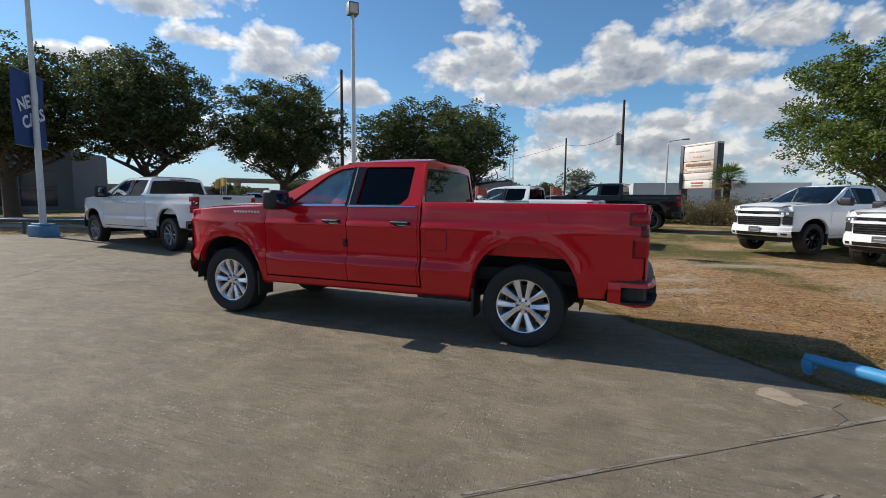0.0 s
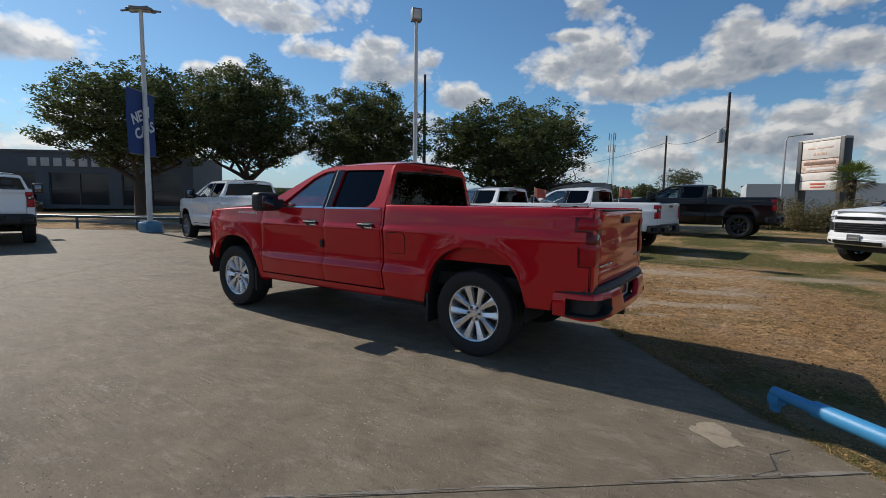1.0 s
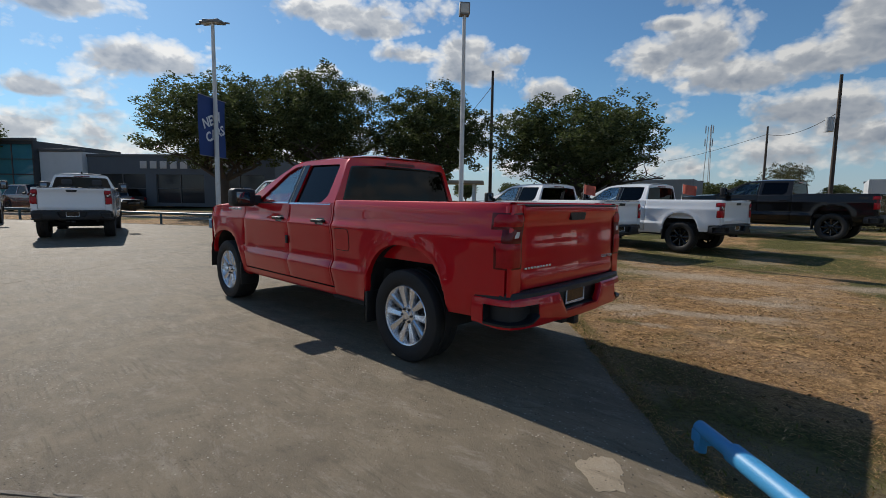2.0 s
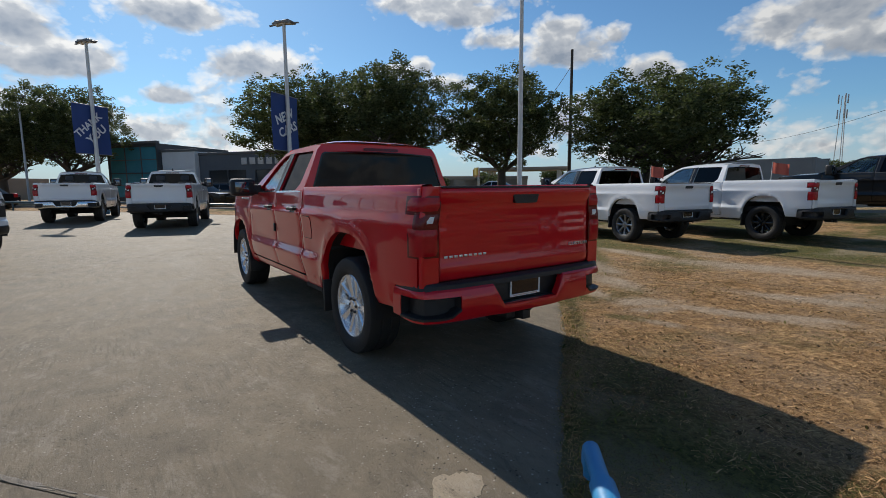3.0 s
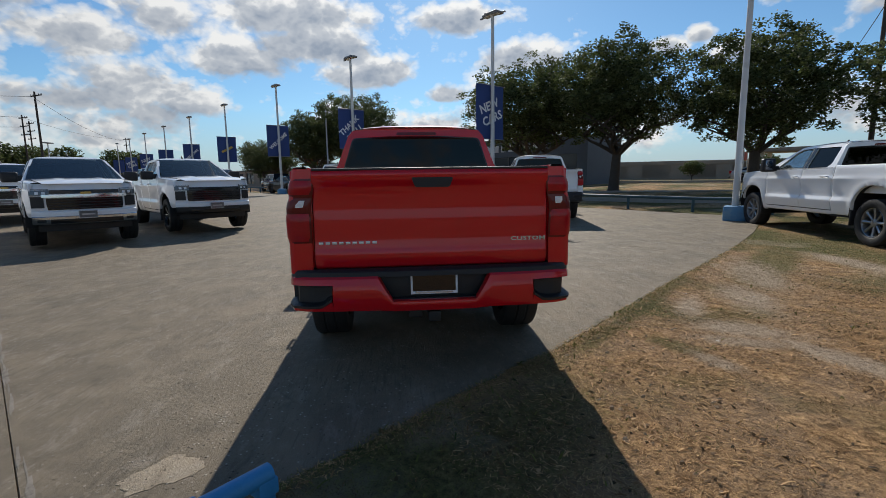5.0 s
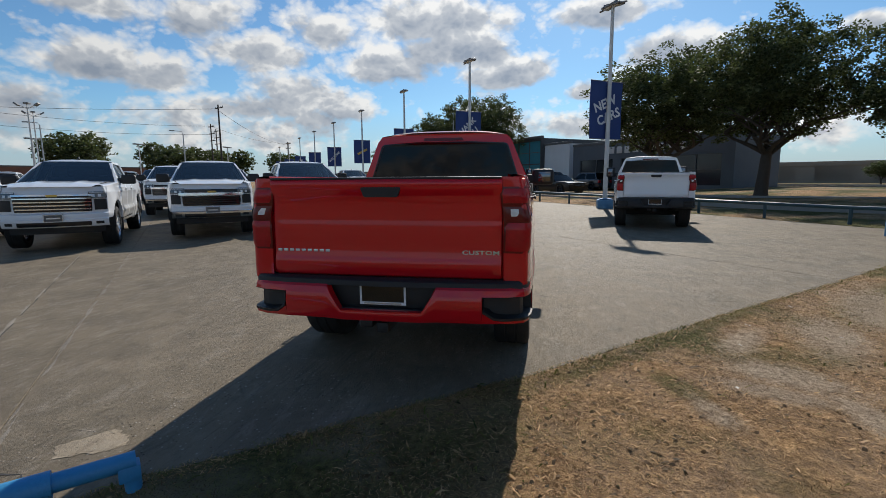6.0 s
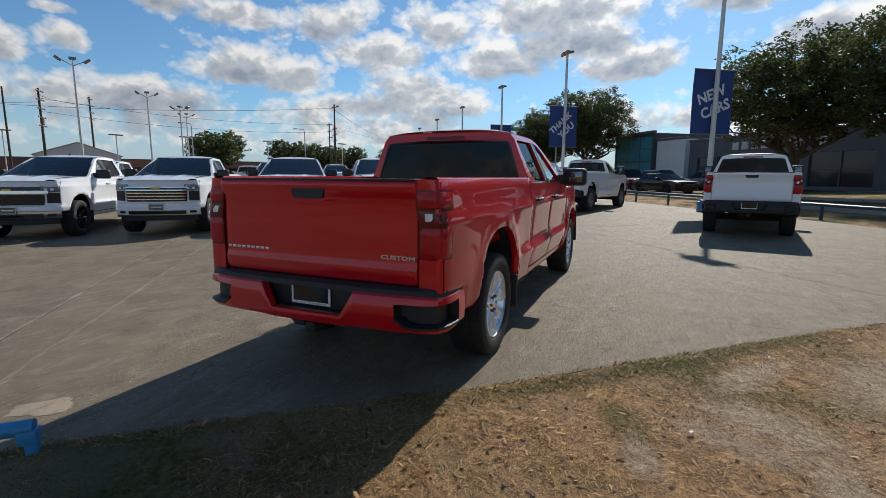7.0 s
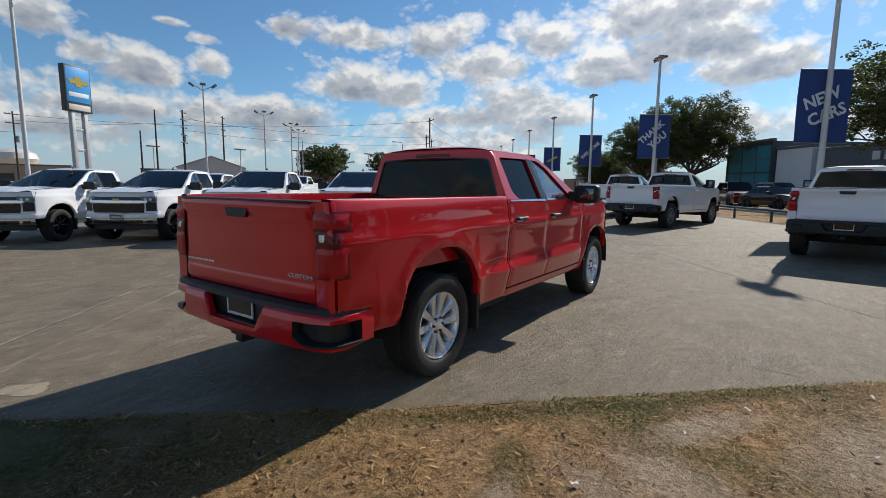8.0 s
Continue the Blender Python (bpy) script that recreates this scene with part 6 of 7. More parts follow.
scrub(-4.8, -24.0, 1.8, 1.7, 5200, 1, SCRUB, "dry brown scrub at the lawn's far edge")
scrub(-6.8, -25.0, 1.8, 1.5, 5200, 2, SCRUB, "dry brown scrub at the lawn's far edge")
scrub(-8.6, -25.5, 1.7, 1.7, 5200, 3, LEAF_L, "green scrub at the lawn's far edge")
scrub(-3.0, -25.5, 1.5, 1.2, 4200, 4, LEAF_B, "dull green scrub at the lawn's far edge")


def palm(x, y, h, seed):
    rng = random.Random(seed)
    root = thing("palm_tree", "short fan palm with a ragged green head", "palm tree", Matrix.Translation((x, y, gz(x, y))))
    part("trunk", tube([(0, 0, -0.1), (0.05, 0, h * 0.5), (0, 0.05, h)], [0.24, 0.2, 0.17], 10), BARK, root)
    for k in range(72):
        a, up = rng.uniform(0, 6.28), rng.uniform(-0.7, 1.1)
        d = Vector((math.cos(a) * math.cos(up), math.sin(a) * math.cos(up), math.sin(up)))
        s = d.cross(Vector((0, 0, 1))).normalized()
        stem = Vector((0, 0, h)) + d * 0.5
        v, f = [], []
        for j in range(9):
            t = (j - 4) / 4
            tip = stem + (d * (1 - 0.25 * t * t) + s * t * 0.8) * 0.68 + Vector((0, 0, -0.18 * abs(t)))
            q = len(v)
            w = (s * (1 - abs(t)) + d * t) * 0.035
            v += [tuple(stem - w * 0.4), tuple((stem + tip) / 2 + w), tuple(tip), tuple((stem + tip) / 2 - w)]
            f.append((q, q + 1, q + 2, q + 3))
        part("frond", join(tube([(0, 0, h - 0.1), stem], 0.015, 5), (v, f)), LEAF_L if up > 0 else SCRUB, root, smooth=0)
    return root


palm(-6.1, -27.1, 2.6, 5)

# ---------------------------------------------------------------- plaza sign, dealer sign, poles and wires
SIGNWHITE = material("sign_white", (0.62, 0.60, 0.56), 0.5, vary=0.15, scale=2)
SIGNPALE = material("faded_panel", (0.72, 0.66, 0.61), 0.5, vary=0.2, scale=3)
SIGNFADE = material("peeling_panel", (0.60, 0.40, 0.31), 0.5, vary=0.5, scale=5, second=(0.70, 0.62, 0.55))
SIGNDARK = material("sign_frame", (0.05, 0.05, 0.05), 0.5, vary=0.2)
SIGNBROWN = material("sign_brown", (0.22, 0.13, 0.09), 0.5, vary=0.4, scale=3)
SIGNRED = material("sign_red", (0.50, 0.10, 0.06), 0.5, vary=0.25, scale=3)
SIGNBLUE = material("sign_blue", (0.05, 0.33, 0.74), 0.35, vary=0.05)

ps = thing("roadside_sign", "weathered plaza sign with faded pale panels on two posts", "sign", Matrix.Translation((-5.45, -34.6, gz(-5, -34))) @ Matrix.Rotation(radians(-48), 4, "Z"))
part("post", box(-1.62, -0.3, 0.0, -1.32, 0.3, 5.55, 0.02), SIGNDARK, ps)
part("post", box(1.32, -0.3, 0.0, 1.62, 0.3, 5.55, 0.02), SIGNDARK, ps)
part("top_rail", box(-1.64, -0.28, 5.42, 1.64, 0.28, 5.57, 0.02), SIGNPALE, ps)
for z0, z1, m, bars in ((4.30, 5.40, SIGNPALE, [(4.98, 0.05, 0.9, SIGNFADE), (4.62, 0.09, 0.45, SIGNFADE)]), (3.45, 4.26, SIGNFADE, [(4.02, 0.11, 1.1, SIGNBROWN), (3.66, 0.08, 0.95, SIGNPALE)]), (2.92, 3.41, SIGNPALE, []), (2.30, 2.88, SIGNPALE, [(2.68, 0.06, 0.55, SIGNRED), (2.48, 0.05, 0.5, SIGNRED)])):
    pn = part("panel", box(-1.318, -0.25, z0, 1.318, 0.25, z1, 0.01), m, ps)
    for zc, hh, hw, mm in bars:
        part("panel_writing", box(-hw, 0.25, zc - hh, hw, 0.262, zc + hh, 0.004), mm, pn)

ds = thing("dealer_sign", "tall dealer sign with a blue lit face on twin grey posts", "sign", Matrix.Translation((17.3, 60.0, gz(17, 59) + 1.3)) @ Matrix.Rotation(radians(25), 4, "Z"))
part("post", box(-0.95, -0.22, -1.5, -0.55, 0.22, 8.0, 0.02), GALV, ds)
part("post", box(0.55, -0.22, -1.5, 0.95, 0.22, 8.0, 0.02), GALV, ds)
for z in (3.4, 5.6):
    part("brace", box(-0.6, -0.12, z, 0.6, 0.12, z + 0.25, 0.02), GALV, ds)
cab = part("cabinet", box(-1.5, -0.35, 7.6, 1.5, 0.35, 12.4, 0.05), SIGNDARK, ds)
for s in (1, -1):
    part("face", box(-1.38, s * 0.35 - 0.01, 8.6, 1.38, s * 0.35 + 0.015, 12.2, 0.005), SIGNBLUE, cab)
    part("mark", plate([(-1.1, 10.95), (-0.35, 10.95), (-0.35, 11.25), (0.4, 11.25), (0.4, 10.95), (1.2, 10.95), (1.0, 10.5), (0.35, 10.5), (0.3, 10.2), (-0.45, 10.2), (-0.4, 10.5), (-1.2, 10.5)], [], lambda u, v, w: (u * s, s * (0.367 + w), v), 0.02), GOLD, cab, "gold-coloured emblem")
    part("name_bar", box(-1.15, s * 0.365 - 0.005, 9.15, 1.15, s * 0.365 + 0.02, 9.60, 0.004), INK, cab)
    part("name_bar", box(-1.25, s * 0.35 - 0.01, 7.75, 1.25, s * 0.35 + 0.02, 8.35, 0.004), SIGNWHITE, cab)

utility_pole(0.1, -36.2, 9.4, 0, True, 30)
utility_pole(19.5, -25.2, 10.5, 0, False, 20)
utility_pole(7.0, -54.6, 9.0, 0)
utility_pole(37.1, 77.3, 13.0, 5, True, 40, 0.2)
utility_pole(52.5, 92, 15.0, 4, False, 40, 0.2)
utility_pole(29.6, 70.0, 11.5, 0)
utility_pole(27.9, 70.8, 8.5, 0)
utility_pole(17.6, 84.6, 11.0, 2, True, 20)
utility_pole(53.3, 39.2, 11.0, 1, False, 60)
utility_pole(72.0, 54.0, 11.0, 3, False, 60)
utility_pole(79.0, 58.0, 11.0, 3, False, 60)
utility_pole(110, 60, 11.0, 2, False, 60)


def wire(name, a, b, sag, label):
    a, b = Vector(a), Vector(b)
    pts = [a.lerp(b, t) - Vector((0, 0, sag * 4 * t * (1 - t))) for t in (k / 14 for k in range(15))]
    tagged(link_mesh(name, tube(pts, 0.022, 5), WIREM), label, "cable", "overhead wires")


for a, b, s in (((0.1, -36.2, 7.4), (7.0, -54.6, 8.6), 0.6), ((7.0, -54.6, 8.6), (40, -95, 9.5), 1.0), ((17.6, 84.6, 10.0), (37.1, 77.3, 11.5), 0.5), ((37.1, 77.3, 12.0), (72, 54, 11), 1.0), ((37.1, 77.3, 10.2), (72, 54, 9.6), 1.0), ((72, 54, 11), (110, 60, 11), 0.8), ((17.6, 84.6, 8.4), (-50, 110, 10), 1.2), ((53.3, 39.2, 10.8), (17.6, 84.6, 10.8), 1.2), ((53.3, 39.2, 10.6), (110, 60, 10.6), 1.0), ((52.5, 92, 14), (37.1, 77.3, 12.4), 0.4), ((19.5, -25.2, 10.0), (45, -45, 10), 0.8)):
    wire("overhead_wire", a, b, s, "thin black overhead wire sagging between poles")


def far_lamp(x, y, h, turn):
    root = thing("street_lamp", "thin grey street lamp with an outstretched arm", "street lamp", Matrix.Translation((x, y, gz(x, y))) @ Matrix.Rotation(radians(turn), 4, "Z"), "street lamps")
    part("pole", tube([(0, 0, -0.1), (0, 0, h - 0.3), (0.15, 0, h), (1.2, 0, h + 0.1)], [0.10, 0.07, 0.05, 0.04], 8), GALV, root)
    part("lamp_head", box(1.1, -0.12, h + 0.03, 1.75, 0.12, h + 0.16, 0.03), FIXTURE, root)


far_lamp(-3.7, -43.7, 6.9, 170)
far_lamp(46.8, 59.6, 8.5, 120)
far_lamp(60, 50, 8.5, 120)
far_lamp(52, 8, 9, 200)
for x, y in ((40, 66), (46, 60), (57, 55), (66, 47), (30, 72)):
    root = thing("street_lamp", "twin-headed lamp of the neighbouring lot", "street lamp", Matrix.Translation((x, y, gz(x, y))), "far lot lamps")
    part("pole", tube([(0, 0, 0), (0, 0, 6.5)], 0.07, 8), WHITEPOLE, root)
    part("lamp_head", box(-0.9, -0.2, 6.45, 0.9, 0.2, 6.62, 0.03), FIXTURE, root)

# lattice mast
mast = thing("radio_mast", "slim grey lattice radio mast with antennas", "mast", Matrix.Translation((29.8, -121, 0.5)))
for k in range(3):
    a = 2 * math.pi * k / 3
    part("leg", tube([(1.0 * math.cos(a), 1.0 * math.sin(a), 0), (0.35 * math.cos(a), 0.35 * math.sin(a), 19)], 0.08, 6), GALV, mast)
    for j in range(6):
        part("antenna", box(0.9 * math.cos(a) - 0.1, 0.9 * math.sin(a) - 0.1, 14.5 + (j % 2) * 3, 0.9 * math.cos(a) + 0.1, 0.9 * math.sin(a) + 0.1, 16.3 + (j % 2) * 3, 0.02), GALV, mast) if j < 2 else None

# water tower
wt = thing("water_tower", "white spheroid water tower on a slim stem", "water tower", Matrix.Translation((65, 289, 0)))
part("tank", xf(lathe([(0, 17.0), (4, 16.6), (7.5, 14.8), (8.6, 12.2), (7.5, 9.8), (4, 8.0), (1.6, 7.0)], 32), Matrix.Rotation(math.pi / 2, 4, "X")), SIGNWHITE, wt)
part("stem", tube([(0, 0, 0), (0, 0, 8)], 1.5, 16), SIGNWHITE, wt)

# ---------------------------------------------------------------- buildings
WALLDARK = material("dark_wall", (0.055, 0.06, 0.065), 0.6, vary=0.15, scale=0.6, bump=0.1)
WALLWHITE = material("white_stucco", (0.70, 0.71, 0.71), 0.85, vary=0.12, scale=0.7, bump=0.2)
WALLSLATE = material("slate_wall", (0.11, 0.125, 0.14), 0.7, vary=0.2, scale=0.7, bump=0.15)
WALLTAN = material("tan_stucco", (0.32, 0.26, 0.20), 0.9, vary=0.15, scale=0.6, bump=0.2)
WALLBRICK = material("brown_brick_wall", (0.20, 0.10, 0.07), 0.9, vary=0.2, scale=1.2, bump=0.4)
WALLGREY = material("grey_block_wall", (0.20, 0.21, 0.22), 0.9, vary=0.15, scale=0.8, bump=0.2)
ROOFM = material("roof_edge", (0.12, 0.12, 0.12), 0.7, vary=0.15)
METALW = material("metal_siding", (0.50, 0.51, 0.52), 0.5, vary=0.08, scale=0.5)
TEALG = material("teal_glass", (0.07, 0.27, 0.34), 0.12, vary=0.3, scale=0.5, coat=0.5)
SHOPG = material("shop_glass", (0.03, 0.035, 0.04), 0.1, vary=0.3, scale=0.7)


def building(a0, a1, o0, o1, h, wall, label, openings=(), z=0.0, pos=None, glass_mat=None, parapet=0.25, cap=None):
    """A block in street coordinates with a parapet and windows set into its street face."""
    root = thing("building", label, "building")
    if pos is None:
        m = Matrix.Translation((*st(a0, o0), gz(*st(a0, o0)) - 0.1)) @ Matrix.Rotation(math.atan2(ALONG.y, ALONG.x), 4, "Z")
    else:
        m = Matrix.Translation((pos[0], pos[1], gz(pos[0], pos[1]) - 0.1)) @ Matrix.Rotation(radians(pos[2]), 4, "Z")
    root.matrix_world = m
    L, D = a1 - a0, o1 - o0
    rects = [[(u0, v0), (u1, v0), (u1, v1), (u0, v1)] for u0, u1, v0, v1 in openings]
    part("front_wall", plate([(0, 0), (L, 0), (L, h), (0, h)], rects, lambda u, v, w: (u, -w, v), 0.25), wall, root, smooth=0)
    part("wall", box(0, -D, 0, 0.25, -0.26, h, 0), wall, root, smooth=0)
    part("wall", box(L - 0.25, -D, 0, L, -0.26, h, 0), wall, root, smooth=0)
    part("wall", box(0.26, -D, 0, L - 0.26, -D + 0.25, h, 0), wall, root, smooth=0)
    part("roof", box(0.26, -D + 0.26, h - 0.5, L - 0.26, -0.26, h - 0.3, 0), ROOFM, root, smooth=0)
    part("parapet_cap", box(-0.08, -0.33, h + 0.002, L + 0.08, 0.08, h + parapet, 0.02), cap or ROOFM, root)
    for u0, u1, v0, v1 in openings:
        w = part("window", box(u0, -0.20, v0, u1, -0.16, v1, 0), glass_mat or SHOPG, root, smooth=0)
        n = max(1, int((u1 - u0) / 1.6))
        part("window_frame", join(*[box(u0 + (u1 - u0) * k / n - 0.04, -0.16, v0, u0 + (u1 - u0) * k / n + 0.04, -0.08, v1, 0) for k in range(n + 1)], box(u0, -0.16, (v0 + v1) / 2 - 0.03, u1, -0.085, (v0 + v1) / 2 + 0.03, 0)), ROOFM, w, smooth=0)
    return root


building(29.2, 35.9, 20, 30, 5.9, WALLDARK, "two-storey corner block faced in teal glass", [(0.15, 6.55, 0.5, 2.9), (0.15, 6.55, 3.0, 5.6)], glass_mat=TEALG)
building(25.0, 29.15, 20.5, 30, 5.0, WALLWHITE, "plain white stucco block", [])
shop = building(7.4, 24.95, 21, 27, 4.3, WALLSLATE, "long dark shopfront under the oaks", [(1.0, 5.5, 0.3, 2.8), (6.5, 11, 0.3, 2.8), (12, 16.5, 0.3, 2.8)])
for k in range(9):
    part("sign_bar", box(4.2 + k * 0.95, 0.02, 3.3, 4.2 + k * 0.95 + 0.62, 0.10, 3.95, 0.01), SIGNWHITE, shop)
building(0, 46, 0, 12, 2.3, WALLTAN, "long low tan strip of shops under a flat roof", [(k * 6.0 + 1, k * 6.0 + 5.0, 0.4, 2.6) for k in range(7)], pos=(56, -58, 62), parapet=0.6, cap=WALLTAN)
building(60, 90, 18, 30, 2.9, WALLTAN, "tan commercial building behind the trees", [(k * 6.0 + 1, k * 6.0 + 4.5, 0.6, 2.6) for k in range(4)])
# petrol station roof
gs = thing("canopy", "flat petrol station canopy on four posts", "canopy", Matrix.Translation((*st(-10, 42), gz(*st(-10, 42)))) @ Matrix.Rotation(math.atan2(ALONG.y, ALONG.x), 4, "Z"))
part("roof", box(0, -5, 2.9, 11, 0, 3.3, 0.03), WALLTAN, gs)
for u in (1.2, 9.8):
    for v in (-1.0, -4.0):
        part("post", box(u - 0.2, v - 0.2, 0, u + 0.2, v + 0.2, 2.9, 0.02), WALLWHITE, gs)
building(0, 20, 0, 12, 4.0, METALW, "long white warehouse far across the lawn", [(3, 6, 0.2, 2.8), (12, 15, 0.2, 2.8)], pos=(0, -75, 184))
building(0, 12, 0, 10, 3.6, WALLGREY, "grey shed far behind the oaks", [(2, 5, 0.2, 2.6)], pos=(27, -62, 190))
building(0, 40, 0, 15, 3.4, WALLWHITE, "low white building far across the lawn", [(3, 8, 0.5, 2.4), (16, 20, 0.5, 2.4)], pos=(-21, -72, 180))
building(0, 60, 0, 15, 4.2, WALLBRICK, "low brown buildings beyond the lot", [(k * 7 + 1, k * 7 + 5, 0.5, 2.8) for k in range(8)], pos=(95, 78, 150))
building(0, 55, 0, 15, 4.2, WALLTAN, "low tan buildings beyond the lot", [(k * 7 + 1, k * 7 + 5, 0.5, 2.8) for k in range(7)], pos=(30, 105, 165))
gab = thing("building", "white metal shed with a gabled roof", "building", Matrix.Translation((55, 101, 0.2)) @ Matrix.Rotation(radians(150), 4, "Z"))
part("wall", plate([(-6, 0), (6, 0), (6, 4.5), (0, 6.6), (-6, 4.5)], [], lambda u, v, w: (u, w, v), 14), METALW, gab, smooth=0)
part("roof", join(plate([(-6.3, 4.4), (0, 6.65), (6.3, 4.4), (6.3, 4.55), (0, 6.8), (-6.3, 4.55)], [], lambda u, v, w: (u, w - 0.2, v + 0.01), 14.4)), GALV, gab, smooth=0)

rs = thing("roadside_sign", "small red and white sign on a pale teal base", "sign", Matrix.Translation((65.3, 11.6, gz(65, 11))) @ Matrix.Rotation(radians(100), 4, "Z"))
part("base", box(-0.65, -0.25, -0.1, 0.65, 0.25, 3.0, 0.03), material("pale_teal", (0.22, 0.42, 0.44), 0.6, vary=0.1), rs)
part("panel", box(-1.5, -0.2, 3.0, 1.5, 0.2, 4.6, 0.03), SIGNWHITE, rs)
part("panel_face", box(-0.4, -0.215, 3.15, 1.4, 0.215, 4.45, 0.01), SIGNRED, rs)

# small flags clipped to the windows of the trucks on the grass
for x, y, h in ((3.42, -9.25, -11.5), (1.2, -11.7, -10)):
    m = put(None, x, y, h)
    fl = thing("flag", "small red and white flag clipped to a truck window", "flag", m, "window flags")
    part("staff", tube([(0.95, -0.93, 1.40), (0.95, -0.97, 2.02)], 0.008, 6), WHITEPOLE, fl)
    part("cloth", grid(lambda u, v: (0.95 - 0.42 * u, -0.97 + 0.05 * math.sin(u * 6) - 0.02, 1.70 + 0.30 * v - 0.08 * u), arange(0, 1, 0.12), [0, 0.33, 0.66, 1]), SIGNRED, fl)

# small flags and pennants across the street
for k, (x, y) in enumerate(((39.2, -33.0), (41, -34.5), (43, -36), (45, -38), (47, -39.5))):
    fl = thing("flag", "small bright pennant on a pole at a far lot", "flag", Matrix.Translation((x, y, gz(x, y))), "pennants")
    part("pole", tube([(0, 0, 0), (0, 0, 3.2)], 0.03, 6), WHITEPOLE, fl)
    part("cloth", grid(lambda u, v: (u * 0.9, 0.08 * math.sin(u * 5 + k), 2.2 + v), arange(0, 1, 0.2), [0, 0.5, 0.9]), SIGNRED if k % 2 else GOLD, fl)

# ---------------------------------------------------------------- dry grass and litter near the walk
STRAW = leaf_material("dry_straw", (0.21, 0.095, 0.036), (0.86, 0.54, 0.26))
DEADLEAF = leaf_material("dead_leaves", (0.045, 0.024, 0.012), (0.20, 0.11, 0.05))
GREENG = leaf_material("green_blades", (0.055, 0.062, 0.012), (0.27, 0.245, 0.06))
THATCH = leaf_material("brown_thatch", (0.085, 0.038, 0.018), (0.30, 0.155, 0.068))


def litter(name, n, box_, mat, seed, length, width, lift, test, label, lie=0.35):
    rng = random.Random(seed)
    v, f = [], []
    made = 0
    while made < n:
        x, y = rng.uniform(box_[0], box_[1]), rng.uniform(box_[2], box_[3])
        made += 1
        if not test(x, y, rng):
            continue
        z = gz(x, y) - 0.011 + 0.006 * flat_noise(x, y, 0.5) + turf((edge_y(x) - y) / 1.4, x, y)
        a = rng.uniform(0, 2 * math.pi)
        up = rng.uniform(-0.1, 1.0) * lie + lift
        d = Vector((math.cos(a), math.sin(a), up)).normalized()
        s = Vector((-math.sin(a), math.cos(a), rng.uniform(-0.4, 0.4))).normalized()
        l, w = length * rng.uniform(0.5, 1.4), width * rng.uniform(0.6, 1.3)
        p = Vector((x, y, z + 0.002))
        m = p + d * l * 0.5
        e = m + (d + Vector((rng.uniform(-0.5, 0.5), rng.uniform(-0.5, 0.5), -up * 0.8))).normalized() * l * 0.5
        q = len(v)
        v += [tuple(p - s * w * 0.5), tuple(p + s * w * 0.5), tuple(m + s * w * 0.5), tuple(m - s * w * 0.5), tuple(e)]
        f += [(q, q + 1, q + 2, q + 3), (q + 3, q + 2, q + 4)]
    me = bpy.data.meshes.new(name)
    me.from_pydata(v, [], f)
    me.materials.append(mat)
    return tagged(new(name, me), label, "grass", kind="stuff")


def on_lawn(x, y, rng):
    if y > edge_y(x) + 0.05 * flat_noise(x, y, 5.0, 3.3) - rng.uniform(-0.06, 0.10):
        return False
    if rng.uniform(0, 1) < bare_at(x, y) * 1.25:
        return False
    tuft = flat_noise(x, y, 0.8, 9.1) + 0.7 * flat_noise(x, y, 3.1, 2.2)
    return rng.uniform(0, 1) < 0.80 - 1.3 * max(-0.2, tuft) - 0.6 * spot_at(LUSH, x, y)


def green_spot(x, y, rng):
    d = edge_y(x) - y
    if d < -0.03 + 0.09 * flat_noise(x, y, 4.0, 6.1) or rng.uniform(0, 1) < bare_at(x, y):
        return False
    g = flat_noise(x, y, 0.7, 4.4) + 0.4 * flat_noise(x, y, 2.0, 7.7)
    # rim and lush grass; last term thickens dark green within the truck's shadow
    rim = math.exp(-(d / 0.22) ** 2) * 0.75 + 0.55 * spot_at(LUSH, x, y) + 0.35 * math.exp(-((x + 2.1) / 0.9) ** 2 - (d / 1.0) ** 2)
    return rng.uniform(0, 1) < max(0.02, g * 0.9 - 0.18) + rim


litter("dry_grass", 330000, (-4.2, 2.6, -5.2, 1.6), STRAW, 1, 0.026, 0.0026, 0.05, on_lawn, "short dry straw-coloured grass and litter")
litter("dry_grass", 60000, (-9, 9, -12, 6), STRAW, 2, 0.06, 0.008, 0.15, on_lawn, "short dry straw-coloured grass")
litter("green_grass", 130000, (-4.2, 3.2, -5.5, 1.6), GREENG, 3, 0.028, 0.0026, 0.5, green_spot, "short green grass blades along the concrete", 0.8)
litter("green_grass", 22000, (-9, 9, -13, 6), GREENG, 4, 0.065, 0.009, 0.5, green_spot, "patchy green grass", 0.8)
litter("dead_leaves", 5200, (-4.2, 3.0, -5.5, 1.6), DEADLEAF, 5, 0.034, 0.020, 0.1, on_lawn, "dark fallen leaves scattered over the lawn", 0.5)
litter("dead_leaves", 900, (-4.2, 3.0, -5.5, 1.6), STRAW, 6, 0.045, 0.016, 0.1, on_lawn, "pale fallen leaves scattered over the lawn", 0.5)


def in_clump(x, y, rng):
    if y > edge_y(x) - 0.06 or rng.uniform(0, 1) < bare_at(x, y) * 0.8:
        return False
    return rng.uniform(0, 1) < 2.2 * (flat_noise(x, y, 2.3, 5.1) + 0.5 * flat_noise(x, y, 7.0, 8.8)) - 0.35


litter("dead_grass", 110000, (-4.2, 2.8, -5.2, 1.6), THATCH, 21, 0.034, 0.0032, 0.25, in_clump, "brown dead thatch in clumps over the lawn", 0.7)


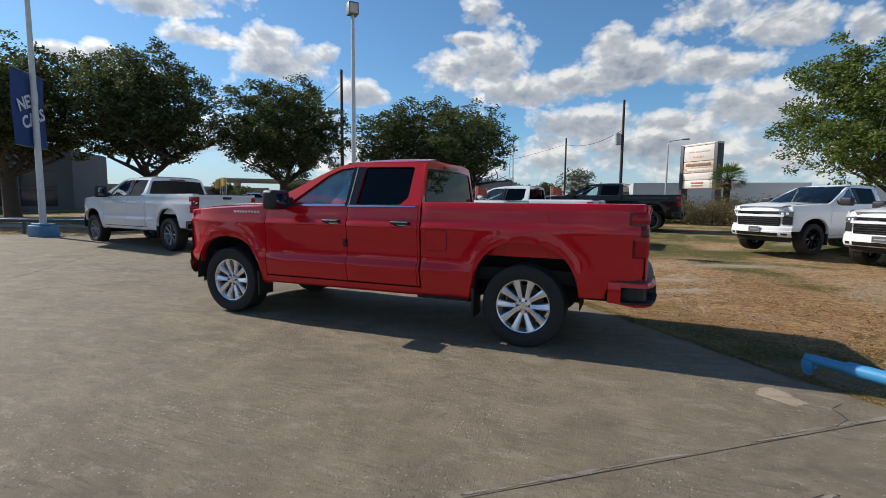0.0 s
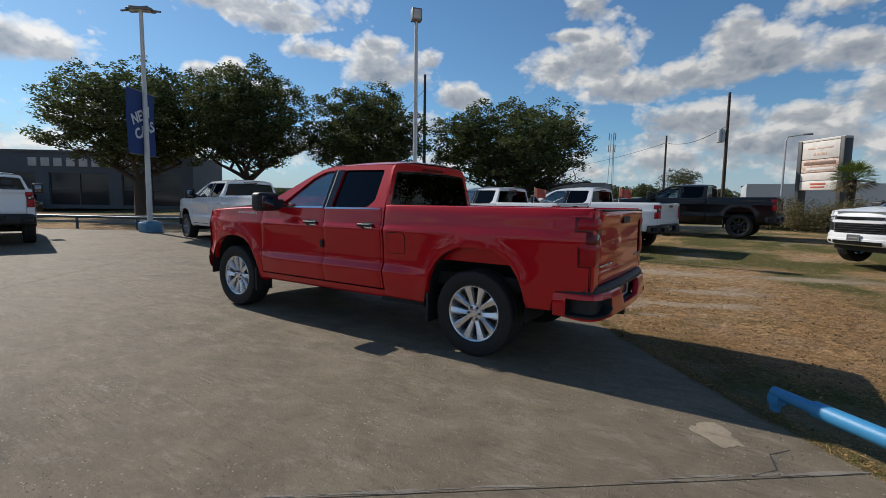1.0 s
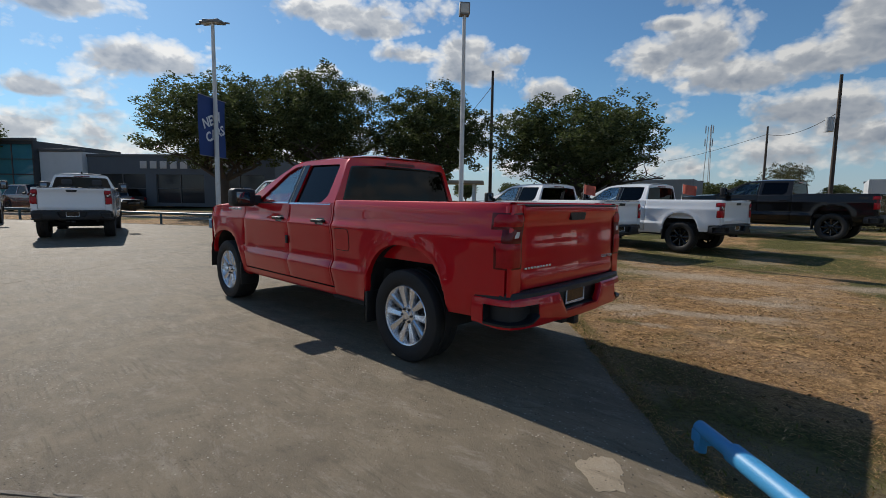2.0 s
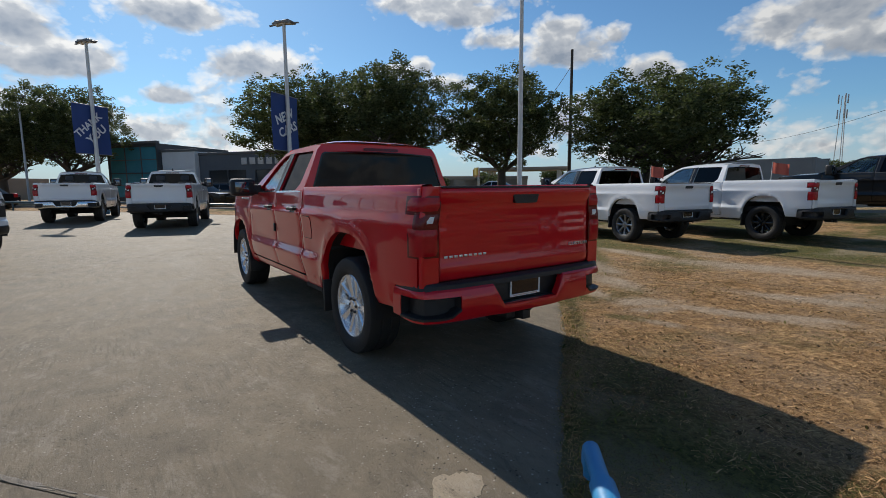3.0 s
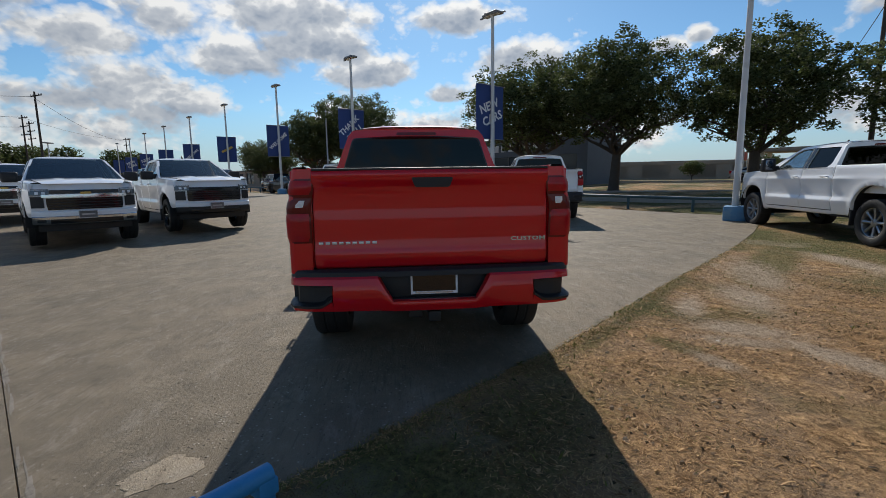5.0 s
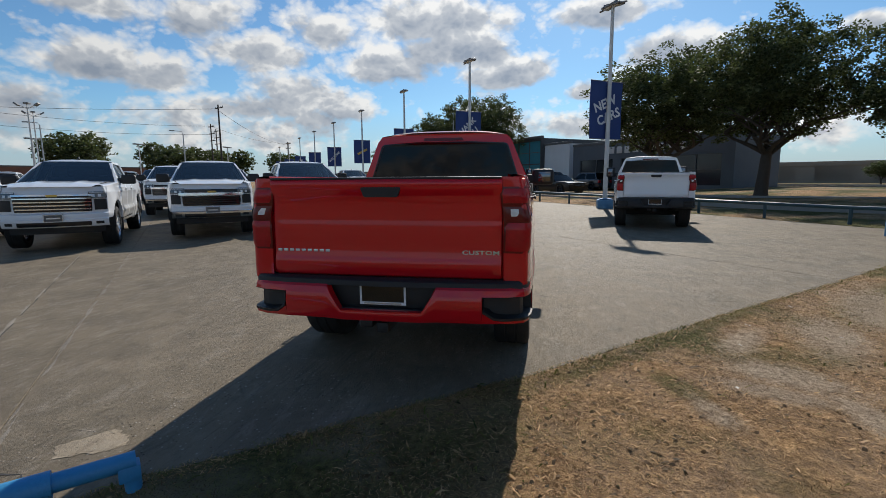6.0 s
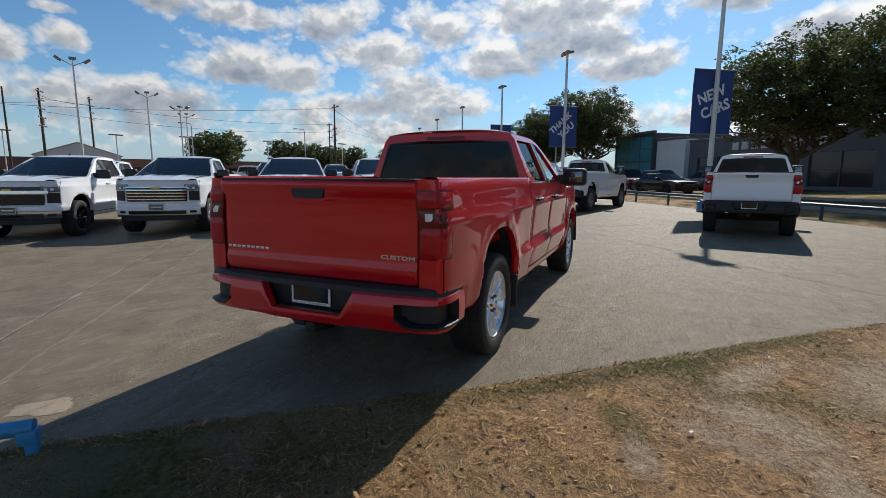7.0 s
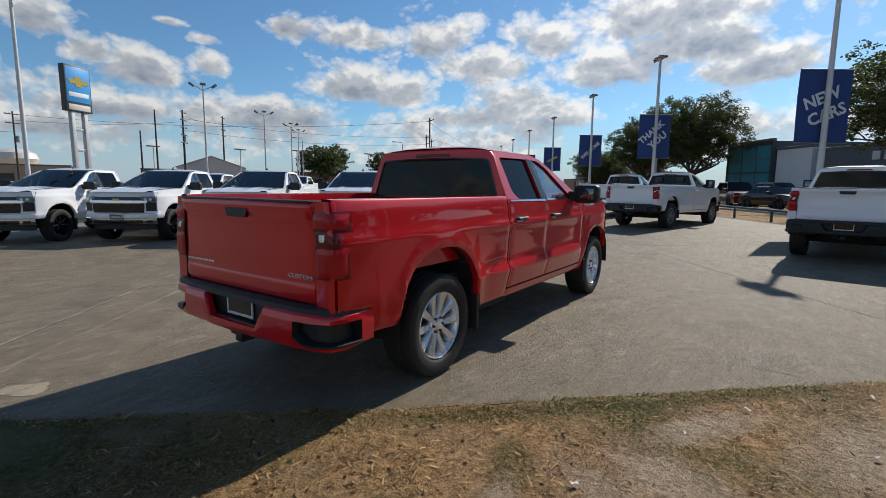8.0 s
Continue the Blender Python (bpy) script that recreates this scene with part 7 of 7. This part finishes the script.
def on_rim(x, y, rng):
    d = edge_y(x) - y + 0.05 * flat_noise(x, y, 4.0, 6.1)
    return -0.05 < d < 0.16 and rng.uniform(0, 1) < 0.75 + 0.8 * flat_noise(x, y, 1.7, 3.0)


litter("dry_grass", 230000, (-4.2, 4.0, -6.0, 3.0), STRAW, 12, 0.028, 0.0030, 0.35, on_rim, "matted dry grass creeping over the concrete edge", 0.8)
litter("green_grass", 170000, (-4.2, 4.0, -6.0, 3.0), GREENG, 13, 0.026, 0.0030, 0.45, on_rim, "green grass creeping over the concrete edge", 0.9)
PALELEAF = material("pale_litter", (0.62, 0.58, 0.52), 0.8, vary=0.2)
rng = random.Random(8)
for k, (x, y) in enumerate([(0.75, -2.98), (0.15, -2.68), (2.2, -5.7)] + [(rng.uniform(-2.0, 3.5), rng.uniform(-5.0, -2.2)) for _ in range(6)]):
    if y < edge_y(x) - 0.15:
        ob = link_mesh("paper_scrap", xf(grid(lambda u, v: (u * 0.035, v * 0.02, 0.012 + 0.010 * math.sin(u * 2 + v)), [-1, -0.4, 0.3, 1], [-1, 0, 1]), Matrix.Translation((x, y, gz(x, y) + 0.006)) @ Matrix.Rotation(rng.uniform(0, 6), 4, "Z") @ Matrix.Scale(rng.uniform(0.25, 0.7), 4)), PALELEAF)
        tagged(ob, "small pale scrap lying on the dry grass", "litter", "scraps")

# ---------------------------------------------------------------- slabs of the lot, last
sub = part("joint_bed", slab_mesh([(x, y) for x, y in lot], -0.12, -0.030), JOINTM, lot_ob, smooth=0)
for ia in range(-6, 9):
    for ib in range(-3, 8):
        poly = lot
        a0, b0 = 7.3 + ia * 12.0, 2.82 + ib * 8.85
        g = 0.002
        for (ax, ay, c) in ((JU.x, JU.y, a0 + 12.0 - g), (-JU.x, -JU.y, -(a0 + g)), (JV.x, JV.y, b0 + 8.85 - g), (-JV.x, -JV.y, -(b0 + g))):
            poly = clip_poly(poly, ax, ay, c)
            if len(poly) < 3:
                break
        if len(poly) >= 3:
            part("slab", slab_mesh(poly, -0.1, 0.0), CONCRETE, lot_ob, smooth=0)

# worn places on the concrete: a pale spalled patch, a crack, chalky joint edges
PALEC = concrete_material("pale_concrete", (0.48, 0.39, 0.28), (0.30, 0.245, 0.175), (0.42, 0.34, 0.24), 0.8)
CHALK = concrete_material("chalky_concrete", (0.35, 0.31, 0.26), (0.22, 0.19, 0.155), (0.31, 0.27, 0.225), 0.8)


def ragged(cx, cy, rx, ry, seed, turn=0.0, n=40):
    rg = random.Random(seed)
    c, s_ = math.cos(turn), math.sin(turn)
    pts = []
    for k in range(n):
        a = 2 * math.pi * k / n
        r = 0.75 + 0.45 * noise.noise(Vector((math.cos(a) * 1.6, math.sin(a) * 1.6, seed * 2.7))) + rg.uniform(-0.07, 0.07)
        u, v = math.cos(a) * rx * r, math.sin(a) * ry * r
        pts.append((cx + u * c - v * s_, cy + u * s_ + v * c))
    return pts


def worn(name, pts, mat):
    part(name, plate(pts, [], lambda u, v, w: (u, v, gz(u, v) + 0.002 - w), 0.004), mat, lot_ob, smooth=0)


for k, (x, y, rx, ry, t) in enumerate(((-2.04, 1.34, 0.26, 0.13, 2.3),)):
    worn("spalled_patch", ragged(x, y, rx, ry, k + 3, t), PALEC)


def streak_line(p, q, width, seed, mat, name, step=0.07):
    """A ragged thin line from p to q."""
    rg = random.Random(seed)
    p, q = Vector(p), Vector(q)
    d = (q - p).normalized()
    nrm = Vector((-d.y, d.x))
    k = max(2, int((q - p).length / step))
    left, right = [], []
    off = 0.0
    for i in range(k + 1):
        off = off * 0.9 + rg.uniform(-0.3, 0.3) * width
        c = p.lerp(q, i / k) + nrm * off * 0.6
        w = width * rg.uniform(0.25, 1.0) * 0.5
        left.append(tuple(c + nrm * w))
        right.append(tuple(c - nrm * w))
    rows = [(l, r) for l, r in zip(left, right)]
    strip_ = grid(lambda i, k: (*(rows[i][0] if k < 2 else rows[i][1]), gz(*rows[i][0]) + (-0.004, 0.002, 0.002, -0.004)[k]), range(len(rows)), range(4))
    part(name, strip_, mat, lot_ob, smooth=0)


rg = random.Random(17)
for k in range(96):
    # crumbled lips along the two joints that the walk passes
    if k < 44:
        c = JU * rg.uniform(-1.2, 8.0) + JV * (2.82 - 0.006 - rg.uniform(0.006, 0.035))
        turn_ = JA
    else:
        c = Vector((-2.05, 2.60)).lerp(Vector((3.6, 7.6)), rg.uniform(0, 1))
        turn_ = math.atan2(5.0, 5.65)
    pts = ragged(c.x, c.y, rg.uniform(0.06, 0.26), rg.uniform(0.005, 0.020), 40 + k, turn_ + rg.uniform(-0.06, 0.06), 26)
    part("spalled_edge", plate(pts, [], lambda u, v, w: (u, v, gz(u, v) + 0.0014 + 0.00003 * k - w), 0.004), CHALK, lot_ob, smooth=0)
for k in range(6):
    a, b = Vector((-1.9, 2.70)).lerp(Vector((3.6, 7.57)), k / 6), Vector((-1.9, 2.70)).lerp(Vector((3.6, 7.57)), (k + 0.75) / 6)
    streak_line(a, b, 0.014, 50 + k, JOINTM, "crack")
streak_line((-2.43, 1.32), (-2.33, 1.45), 0.012, 31, JOINTM, "crack")
streak_line((-2.33, 1.45), (-2.36, 1.62), 0.013, 32, JOINTM, "crack")
streak_line((-2.36, 1.62), (-2.24, 1.78), 0.010, 33, JOINTM, "crack")
